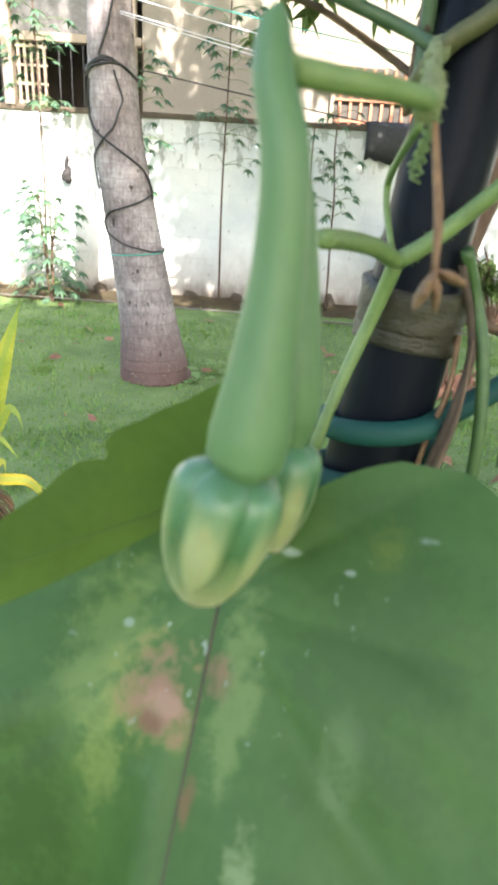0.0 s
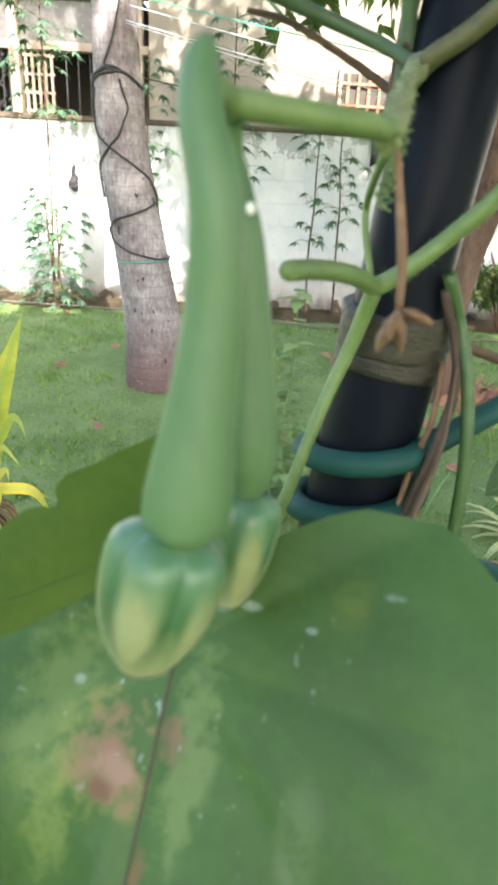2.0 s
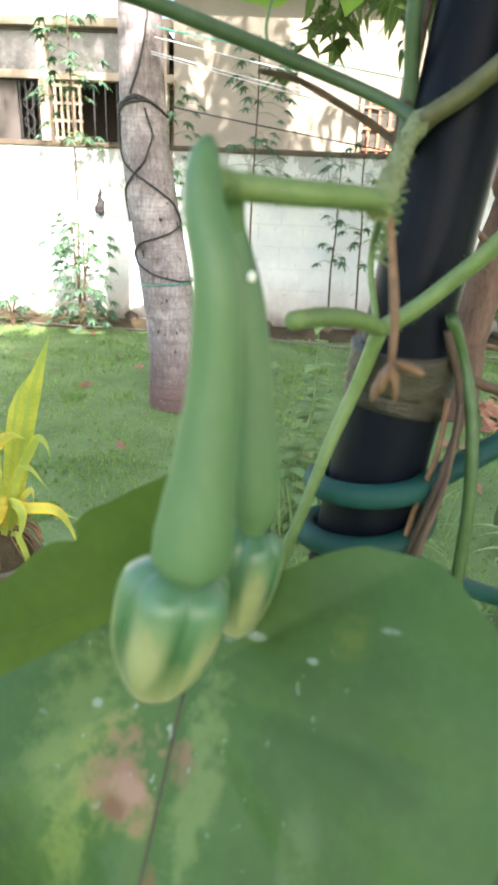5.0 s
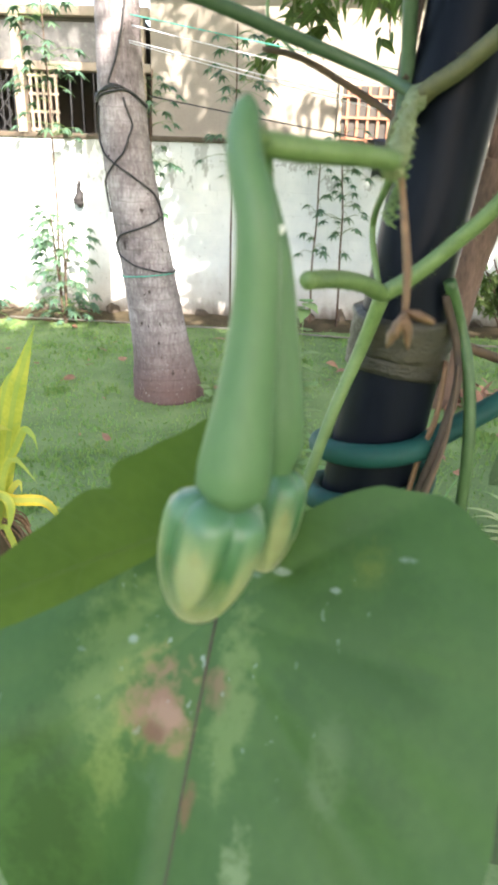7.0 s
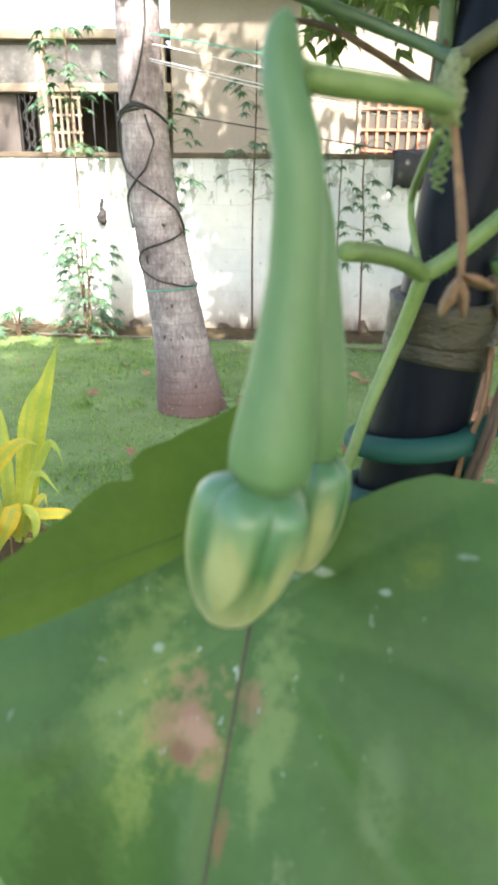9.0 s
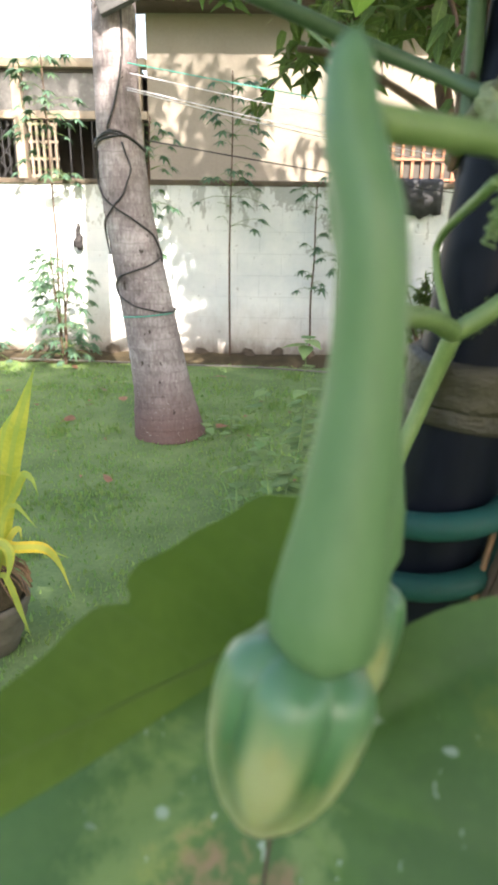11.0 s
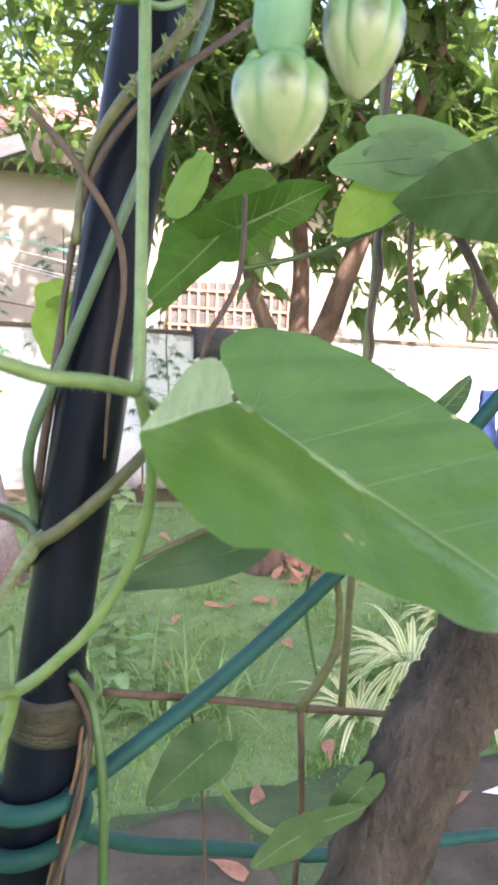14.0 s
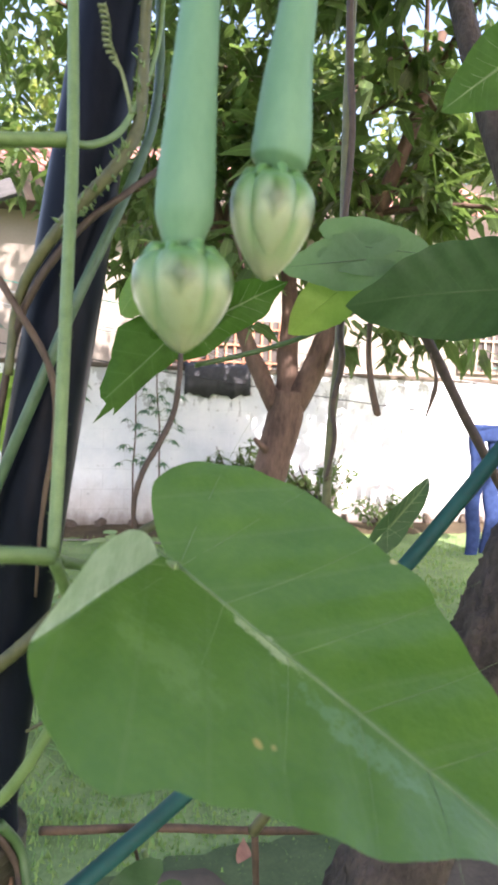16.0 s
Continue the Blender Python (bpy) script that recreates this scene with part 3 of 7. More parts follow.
for i in range(4):
    part("lattice_rail", box_bm((0.36, 0.026, 0.028), (-2.78, HY - 0.018, 1.86 + i * 0.19)), M["cream"], wing)
for i in range(4):
    x = -3.36 + i * 0.075
    part("grille_bar", box_bm((0.014, 0.014, 0.68), (x, HY - 0.02, 2.14)), M["iron"], wing)
for i in range(3):
    for s in (-1, 1):
        part("grille_brace", box_bm((0.012, 0.012, 0.24), (-3.25, HY - 0.034, 1.92 + i * 0.21), turn=pose(0, 0, 0, 0, 38 * s, 0)), M["iron"], wing)
for i in range(6):
    part("grille_bar", box_bm((0.014, 0.014, 0.68), (-2.46 + i * 0.14, HY - 0.02, 2.14)), M["iron"], wing)


def barred_window(name, x0, x1, z0, z1, bars, bar_mat, label):
    w = thing(name, label, "window", kind="structure")
    part("window_frame", box_bm((x1 - x0 + 0.1, 0.06, z1 - z0 + 0.1), ((x0 + x1) / 2, HY - 0.03, (z0 + z1) / 2), 0.008), M["cream"], w)
    part("pane", box_bm((x1 - x0, 0.02, z1 - z0), ((x0 + x1) / 2, HY - 0.062, (z0 + z1) / 2)), M["dim"], w, "pane painted dark for the unlit room")
    for i in range(bars):
        x = x0 + (x1 - x0) * (i + 0.5) / bars
        part("bar", box_bm((0.03, 0.03, z1 - z0), (x, HY - 0.09, (z0 + z1) / 2)), bar_mat, w)
    for i in range(3):
        part("rail", box_bm((x1 - x0, 0.02, 0.026), ((x0 + x1) / 2, HY - 0.11, z0 + (z1 - z0) * (i + 0.5) / 3)), bar_mat, w)


barred_window("window_2", 0.75, 2.45, 1.75, 2.42, 14, M["redwood"], "window with red-brown wooden bars")
barred_window("window_3", 5.15, 6.3, 1.9, 2.75, 9, M["cream"], "pale barred window")

# dark rubber mat hung over the wall
mat_v, mat_f = [], []
for i in range(15):
    x = 0.93 + 0.71 * i / 14
    sag = 0.02 * math.sin(i * 1.1) + 0.015 * math.sin(i * 2.3)
    ring = [(x, 6.80, 1.44 + sag), (x, 6.79, 1.6), (x, 6.80, 1.74), (x, 6.84, 1.785), (x, 7.0, 1.785), (x, 7.06, 1.7), (x, 7.05, 1.5 - sag)]
    inner = [(x, 6.825, 1.445 + sag), (x, 6.815, 1.6), (x, 6.825, 1.73), (x, 6.855, 1.757), (x, 6.99, 1.757), (x, 7.035, 1.7), (x, 7.025, 1.5 - sag)]
    mat_v += ring + inner[::-1]
    if i:
        o = 14 * i
        mat_f += [(o - 14 + k, o - 14 + (k + 1) % 14, o + (k + 1) % 14, o + k) for k in range(14)]
mat_f += [tuple(range(14))[::-1], tuple(range(14 * 14, 15 * 14))]
tagged(mesh_part("rubber_mat", mat_v, mat_f, M["rubber"]), "dark rubber sheet draped over the white wall", "mat")


# ---- coconut palm ----
def coconut_palm():
    palm = thing("coconut_palm", "leaning grey coconut palm with ringed bark", "palm tree", at=(-0.68, 4.25, 0))
    inv = Matrix.Translation((0.68, -4.25, 0))
    axis = curve_points([(-0.66, 4.27, -0.05), (-0.70, 4.24, 0.3), (-0.765, 4.2, 0.77), (-0.83, 4.2, 1.15), (-0.89, 4.2, 1.57), (-0.912, 4.2, 2.1), (-0.905, 4.2, 2.6), (-0.86, 4.18, 3.6), (-0.78, 4.15, 5.0), (-0.70, 4.1, 7.2), (-0.62, 4.05, 9.4)], 60)
    heights = [p.z for p in axis]
    rad = np.interp(heights, [-0.05, 0.05, 0.25, 0.5, 0.8, 1.6, 2.1, 3.0, 9.4], [0.25, 0.235, 0.20, 0.178, 0.165, 0.142, 0.126, 0.118, 0.1])
    verts, faces, sides = [], [], 40
    for i, (p, r) in enumerate(zip(axis, rad)):
        for k in range(sides):
            a = 6.2832 * k / sides
            ring = (p.z + 0.02 * noise.noise((math.cos(a), math.sin(a), p.z * 2))) / 0.075
            step = ring - math.floor(ring)
            rr = r * (1 + 0.02 * (0.5 - step) + 0.008 * noise.noise((math.cos(a) * 3, math.sin(a) * 3, p.z * 9)) + max(0, 0.3 - p.z) * 0.35 * noise.noise((math.cos(a) * 4, math.sin(a) * 4, p.z * 5)))
            verts.append((p.x + rr * math.cos(a), p.y + rr * math.sin(a), p.z))
        if i:
            o = (i - 1) * sides
            faces += [(o + k, o + (k + 1) % sides, o + sides + (k + 1) % sides, o + sides + k) for k in range(sides)]
    m, t, n, l, b = nodes_of("palm_bark")
    pos = n.new("ShaderNodeNewGeometry").outputs["Position"]
    sep = n.new("ShaderNodeSeparateXYZ")
    l.new(pos, sep.inputs[0])
    broad, fine = noise_tex(t, pos, 4, 5, 0.65), noise_tex(t, pos, 60, 4, 0.7, (1, 1, 0.3))
    pits = maths(t, "GREATER_THAN", noise_tex(t, pos, 24, 2, 0.5, (1, 1, 0.6)), 0.69)
    col = ramp(t, maths(t, "ADD", maths(t, "MULTIPLY", broad, 0.6), maths(t, "MULTIPLY", fine, 0.4)), (0.35, (0.1, 0.083, 0.084)), (0.5, (0.235, 0.205, 0.21)), (0.64, (0.43, 0.395, 0.4)))
    foot = maths(t, "SUBTRACT", maths(t, "ADD", 0.75, maths(t, "MULTIPLY", broad, 0.9)), maths(t, "MULTIPLY", sep.outputs[2], 2.4), True)
    col = mix_col(t, maths(t, "MULTIPLY", foot, 0.85), col, (0.13, 0.075, 0.066))
    # old frond scars: thin, uneven rings, and pale flecks of lichen
    turn = maths(t, "ADD", maths(t, "MULTIPLY", sep.outputs[2], 14.0), maths(t, "MULTIPLY", broad, 0.9))
    ring = ramp(t, maths(t, "FRACT", turn), (0.0, (0.8, 0.8, 0.8)), (0.14, (0, 0, 0)))
    col = mix_col(t, maths(t, "MULTIPLY", ring, maths(t, "MULTIPLY", maths(t, "SUBTRACT", fine, 0.3), 2.2, True)), col, (0.1, 0.08, 0.08))
    flecks = maths(t, "GREATER_THAN", noise_tex(t, pos, 70, 2, 0.6), 0.69)
    col = mix_col(t, maths(t, "MULTIPLY", flecks, 0.6), col, (0.5, 0.48, 0.47))
    col = mix_col(t, maths(t, "MULTIPLY", pits, 0.8), col, (0.035, 0.025, 0.02))
    l.new(col, b.inputs["Base Color"])
    b.inputs["Roughness"].default_value = 0.9
    b.inputs["Specular IOR Level"].default_value = 0.2
    bumped(t, b, maths(t, "SUBTRACT", fine, pits), 0.6, 0.012)
    trunk = mesh_part("trunk", verts, faces, m, palm, "grey ringed trunk with pits and a red-brown foot")
    trunk.matrix_parent_inverse = inv
    rng = random.Random(8)
    top = axis[-1]
    for k in range(18):
        a = 6.283 * k / 18 + rng.uniform(-0.2, 0.2)
        rise = rng.uniform(-0.1, 0.9)
        line = [top + Vector((math.cos(a) * s, math.sin(a) * s, rise * s - 0.32 * s * s)) for s in np.linspace(0, 2.9, 9)]
        made = []
        for i in range(1, len(line)):
            for j in range(6):
                p = line[i - 1].lerp(line[i], j / 6)
                for sgn in (-1, 1):
                    way = Vector((-math.sin(a) * sgn, math.cos(a) * sgn, 0)) + 0.55 * (line[i] - line[i - 1]).normalized() + Vector((0, 0, -0.35))
                    made.append(blade_data(p, way, 0.74 * math.sin(0.35 + 2.5 * (i + j / 6) / 9), 0.048, 0.7, rng, 3))
        frond = blades("frond", made, M["cassava_leaf"], palm)
        frond.matrix_parent_inverse = inv
        rib = tube("rib", line, [0.025, 0.006], M["olive"], frond, sides=6, steps=2)
        rib.matrix_parent_inverse = Matrix()
    return axis


PALM = coconut_palm()


def palm_at(z, angle, out=0.004):
    """A place on the palm's bark at a height and a direction (degrees, 270 faces the camera)."""
    p = min(PALM, key=lambda q: abs(q.z - z))
    r = np.interp(z, [0, 0.25, 0.5, 0.8, 1.6, 2.1, 3.0], [0.235, 0.20, 0.178, 0.165, 0.142, 0.126, 0.118]) * 1.02 + out
    a = radians(angle)
    return Vector((p.x + r * math.cos(a), p.y + r * math.sin(a), z))


def wound(name, rows, radius, material, label, category="cable"):
    """A cord wound over the bark: rows of height and direction, and of places in the open."""
    pts = []
    for i, row in enumerate(rows):
        if len(row) == 3:
            pts.append(Vector(row))
            continue
        if i and len(rows[i - 1]) == 2:
            (z0, a0), (z1, a1) = rows[i - 1], row
            n = max(2, int(abs(a1 - a0) / 25))
            pts += [palm_at(z0 + (z1 - z0) * k / n, a0 + (a1 - a0) * k / n, radius) for k in range(1, n)]
        pts.append(palm_at(*row, radius))
    tagged(tube(name, pts, radius, material, None, sides=6, steps=3), label, category)


wound("power_cable", [(-0.84, 4.07, 2.9), (2.3, 300), (2.15, 292), (2.0, 275), (1.87, 253), (1.855, 280), (1.82, 310), (1.775, 340), (1.79, 430), (1.83, 540), (1.80, 560), (1.85, 605), (1.86, 630)], 0.0065, M["cable"], "black cable running down and tied round the palm")
wound("power_cable", [(1.80, 195), (1.83, 230), (1.85, 262), (1.83, 300), (1.79, 332), (1.765, 352), (1.79, 430), (1.81, 520), (1.78, 556), (1.82, 600), (1.84, 650), (1.78, 700)], 0.006, M["cable"], "black cable wound round the palm trunk")
wound("power_cable", [(1.80, 285), (1.66, 300), (1.52, 275), (1.42, 235), (1.36, 205), (1.27, 195), (1.18, 205)], 0.006, M["cable"], "thin black cable looped down the palm trunk")
wound("power_cable", [(1.76, 215), (1.6, 195), (1.5, 225), (1.4, 280), (1.3, 330), (1.2, 350), (1.14, 345)], 0.006, M["cable"], "thin black cable crossing the palm trunk")
wound("power_cable", [(1.17, 345), (1.12, 300), (1.06, 235), (1.0, 205), (0.94, 215), (0.88, 260), (0.845, 310), (0.84, 345), (0.85, 400)], 0.006, M["cable"], "thin black cable slanting round the palm trunk")
wound("green_string", [(0.80, 190), (0.815, 240), (0.83, 300), (0.835, 350), (0.82, 420), (0.81, 500), (0.80, 550)], 0.004, M["green_cord"], "green string tied round the palm trunk", "string")


plank = part("wooden_beam", box_bm((0.586, 0.07, 0.095), (0, 0, 0), 0.008), M["greywood"])
plank.matrix_world = pose(-0.685, 4.030, 2.564, 0, -22.8, 0)
tagged(plank, "weathered grey beam tied across the palm trunk", "beam")
hole = []
for i in range(9):
    s = i / 8
    hole.append(Vector((-1.93 + 0.008 * math.sin(i * 1.9), WALL_Y - 0.045, 1.33 - 0.26 * s)))
tagged(tube("dark_rag", hole, [0.01, 0.022, 0.02, 0.04, 0.052, 0.05, 0.02], M["rag"], None, "", sides=12, steps=3, rough=0.35, flat=0.9), "small dark rag hanging on the white wall", "rag")


def line_cord(name, a, b, sag, radius, material, label):
    a, b = Vector(a), Vector(b)
    pts = [a.lerp(b, s) - Vector((0, 0, 4 * sag * s * (1 - s))) for s in np.linspace(0, 1, 9)]
    tagged(tube(name, pts, radius, material, None, sides=5, steps=3), label, "clothesline")


line_cord("clothesline", (-0.82, 4.08, 2.2), (4.6, 5.3, 1.75), 0.06, 0.0035, M["green_cord"], "green cord clothesline tied to the palm")
line_cord("clothesline", (-0.81, 4.08, 2.15), (4.6, 5.35, 1.6), 0.08, 0.003, M["cord"], "pale cord clothesline tied to the palm")
line_cord("clothesline", (-0.83, 4.08, 2.08), (4.6, 5.4, 1.5), 0.10, 0.003, M["cord"], "pale cord clothesline tied to the palm")
line_cord("clothesline", (-0.83, 4.09, 2.07), (4.6, 5.5, 1.42), 0.10, 0.003, M["cord"], "pale cord clothesline tied to the palm")
line_cord("clothesline", (-0.72, 4.08, 1.81), (4.6, 5.6, 1.28), 0.05, 0.004, M["cable"], "black wire clothesline tied to the palm")
tagged(tube("ground_pipe", [(-2.6, 6.42, 0.03), (-1.69, 6.36, 0.035), (-0.9, 6.3, 0.03), (-0.14, 6.25, 0.03), (0.88, 6.05, 0.03), (2.2, 5.95, 0.03)], 0.009, M["pipe"], sides=8), "thin grey pipe lying along the wall foot", "pipe")


# ---- laundry ----
def trousers():
    t = thing("jeans", "blue denim jeans hanging from the wire", "jeans", at=(3.7, 5.45, 1.27))
    for name, x0, x1, y in (("leg", -0.2, -0.05, 0.0), ("leg", 0.0, 0.17, 0.04)):
        v, f = [], []
        for i in range(13):
            z = -0.1 - 1.13 * i / 12
            sway = 0.02 * math.sin(i * 0.9 + x0 * 9)
            c, w = (x0 + x1) / 2 + sway, (x1 - x0) / 2 * (1.15 - 0.02 * i)
            for k in range(12):
                a = 6.283 * k / 12
                v.append((c + w * math.cos(a) * (1 + 0.12 * math.sin(3 * a + i)), y + 0.03 * math.sin(a), z))
            if i:
                o = 12 * (i - 1)
                f += [(o + k, o + (k + 1) % 12, o + 12 + (k + 1) % 12, o + 12 + k) for k in range(12)]
        mesh_part(name, v, f, M["denim"], t)
    part("waist", box_bm((0.4, 0.06, 0.16), (-0.01, 0.015, -0.06), 0.02), M["denim"], t, smooth=True)


trousers()
cloth_v, cloth_f = [], []
for i in range(9):
    for k in range(7):
        cloth_v.append((3.93 + 0.045 * k, 5.5 + 0.03 * math.sin(k * 1.4 + i * 0.3), 1.2 - 0.065 * i - 0.02 * math.sin(k)))
        if i and k:
            o = 7 * i + k
            cloth_f.append((o - 8, o - 7, o, o - 1))
rc = mesh_part("red_shirt", cloth_v, cloth_f, M["red_cloth"])
tagged(rc, "small red cloth hanging from the wire", "cloth")
sol = rc.modifiers.new("thick", "SOLIDIFY")
sol.thickness = 0.006


# ---- leafy tree ----
def lance_leaf(rng, base, way, length, droop=0.5):
    return blade_data(base, way, length, length * rng.uniform(0.3, 0.42), droop, rng, 3, Vector((rng.uniform(-0.8, 0.8), rng.uniform(-0.8, 0.8), 1)), 0.04)


def in_gap(p, rng):
    """Whether to leave out a spray, so that sun patches reach the house and wall."""
    s = (HY - p.y) / SUN_WAY.y
    x, z = p.x + SUN_WAY.x * s, p.z + SUN_WAY.z * s
    if -0.1 < x < 2.6 and 1.7 < z < 3.4 and rng.random() < 0.84:
        return True
    s = (WALL_Y - p.y) / SUN_WAY.y
    x, z = p.x + SUN_WAY.x * s, p.z + SUN_WAY.z * s
    return -0.7 < x < 1.3 and 1.25 < z < 1.8 and rng.random() < 0.45


def leaf_spray(rng, at, out, count, size, made, hung=False):
    if not hung and in_gap(at, rng):
        return
    for _ in range(count):
        way = Vector((rng.uniform(-1, 1), rng.uniform(-1, 1), rng.uniform(-0.9, 0.45))) + out * 0.7
        made.append(lance_leaf(rng, at + Vector((rng.uniform(-1, 1), rng.uniform(-1, 1), rng.uniform(-1, 1))) * size * 0.5, way, size * rng.uniform(0.7, 1.25)))


def garden_tree():
    tree = thing("garden_tree", "forked brown garden tree with dense dark leaves", "tree", at=(1.22, 4.35, 0))
    inv = Matrix.Translation((-1.22, -4.35, 0))
    rng = random.Random(21)
    wood = [
        tube_data([(1.18, 4.33, -0.05), (1.21, 4.33, 0.1), (1.22, 4.35, 0.5), (1.27, 4.36, 0.95), (1.36, 4.36, 1.35), (1.38, 4.36, 1.55)], [0.17, 0.13, 0.115, 0.12, 0.13, 0.12], 16, 8, rough=0.06),
        tube_data([(1.33, 4.36, 1.38), (1.2, 4.38, 1.62), (1.06, 4.45, 1.95), (0.98, 4.5, 2.3), (0.8, 4.5, 2.9), (0.5, 4.6, 3.5)], [0.07, 0.05, 0.03], 10, 6, rough=0.06),
        tube_data([(1.38, 4.38, 1.5), (1.39, 4.45, 1.8), (1.4, 4.5, 2.2), (1.35, 4.6, 2.9), (1.3, 4.7, 3.9)], [0.085, 0.06, 0.03], 10, 6, rough=0.06),
        tube_data([(1.42, 4.35, 1.45), (1.55, 4.33, 1.72), (1.68, 4.33, 2.1), (1.85, 4.3, 2.6), (2.1, 4.2, 3.3), (2.3, 4.2, 4.0)], [0.09, 0.07, 0.035], 10, 6, rough=0.06),
        tube_data([(1.27, 4.33, 1.1), (1.18, 4.26, 1.17), (1.12, 4.22, 1.22)], [0.035, 0.015], 8, 4, rough=0.1),
    ]
    tips = []
    for o, reach in (((0.9, 4.5, 2.6), 1.3), ((1.36, 4.6, 2.8), 1.3), ((1.95, 4.25, 2.8), 1.4), ((0.6, 4.55, 3.3), 1.2), ((2.2, 4.2, 3.6), 1.4), ((1.3, 4.7, 3.7), 1.4)):
        for _ in range(9):
            way = Vector((rng.uniform(-1, 1), rng.uniform(-1, 1), rng.uniform(-0.25, 0.7))).normalized() * reach * rng.uniform(0.6, 1.1)
            a = Vector(o)
            b = a + way * 0.5 + Vector((0, 0, 0.1))
            c = a + way - Vector((0, 0, 0.15))
            wood.append(tube_data([a, b, c], [0.022, 0.006], 6, 4))
            tips += [(a.lerp(b, 0.6), way), (b, way), (b.lerp(c, 0.5), way), (c, way)]
    wood.append(tube_data([(0.5, 4.6, 3.5), (0.42, 5.0, 3.2), (0.32, 5.3, 2.85), (0.25, 5.4, 2.6)], [0.012, 0.004], 6, 4))
    wood.append(tube_data([(0.8, 4.5, 2.9), (0.78, 4.9, 2.85), (0.74, 5.2, 2.65), (0.76, 5.3, 2.35)], [0.012, 0.004], 6, 4))
    joined("trunk", wood, M["bark"], tree, "red-brown forked trunk and limbs").matrix_parent_inverse = inv
    made = []
    for at, way in tips:
        leaf_spray(rng, at, way.normalized(), 15, 0.2, made)
    for at in ((2.0, 4.0, 2.05), (2.3, 4.1, 1.95), (2.5, 4.2, 2.1), (2.75, 4.3, 1.95), (1.75, 4.1, 1.95), (2.15, 4.2, 1.85), (2.9, 4.4, 2.2), (2.6, 4.0, 2.3), (1.0, 4.1, 2.3), (0.75, 4.2, 2.45), (0.6, 4.2, 2.5), (0.45, 4.1, 2.75), (3.1, 4.4, 2.6)):
        leaf_spray(rng, Vector(at), Vector((0.2, -0.2, -0.6)), 16, 0.2, made)
    low = random.Random(77)
    for at in ((0.2, 5.35, 2.66), (0.29, 5.4, 2.58), (0.14, 5.45, 2.76), (0.33, 5.3, 2.8), (0.52, 5.3, 2.8), (0.66, 5.25, 2.78), (0.75, 5.25, 2.68), (0.76, 5.3, 2.36)):
        leaf_spray(low, Vector(at), Vector((-0.1, -0.2, -0.9)), 9 if at[2] > 2.5 else 5, 0.19, made, True)
    for _ in range(260):
        at = Vector((rng.uniform(0.2, 4.2), rng.uniform(3.9, 5.6), rng.uniform(2.35, 4.9)))
        leaf_spray(rng, at, Vector((0, 0, -0.2)), 11, 0.2, made)
    for _ in range(130):
        at = Vector((rng.uniform(-0.75, 0.4), rng.uniform(4.4, 5.6), rng.uniform(2.85, 4.8)))
        leaf_spray(rng, at, Vector((0, 0, -0.2)), 8, 0.15, made)
    for _ in range(220):
        at = Vector((rng.uniform(0.2, 3.6), rng.uniform(3.9, 5.2), rng.uniform(2.35, 4.4)))
        leaf_spray(rng, at, Vector((0, 0, -0.2)), 9, 0.1, made)
    # the next four loops add sprays out of view, to shade and dapple wall and house
    for _ in range(110):
        at = Vector((rng.uniform(0.2, 1.9), rng.uniform(2.9, 3.8), rng.uniform(3.6, 4.7)))
        leaf_spray(rng, at, Vector((0, 0, -0.2)), 12, 0.18, made)
    for _ in range(70):
        at = Vector((rng.uniform(-2.6, -0.2), rng.uniform(4.2, 5.7), rng.uniform(5.5, 6.7)))
        leaf_spray(rng, at, Vector((0, 0, -0.2)), 7, 0.15, made)
    for _ in range(150):
        at = Vector((rng.uniform(0.8, 2.8), rng.uniform(1.9, 3.0), rng.uniform(3.9, 5.0)))
        leaf_spray(rng, at, Vector((0, 0, -0.2)), 12, 0.18, made)
    for _ in range(170):
        at = Vector((rng.uniform(-0.5, 1.7), rng.uniform(3.6, 5.4), rng.uniform(4.8, 6.3)))
        leaf_spray(rng, at, Vector((0, 0, -0.2)), 12, 0.2, made)
    blades("crown", made, M["mango_leaf"], tree, "dense crown of long dark green leaves, with unseen sprays added for shade", "stuff").matrix_parent_inverse = inv


garden_tree()


tall = part("wall_south", box_bm((26.0, 0.16, 2.1), (0.0, -9.0, 1.05)), M["house"])
tagged(tall, "plain beige wall at the back of the garden", "wall", kind="structure")


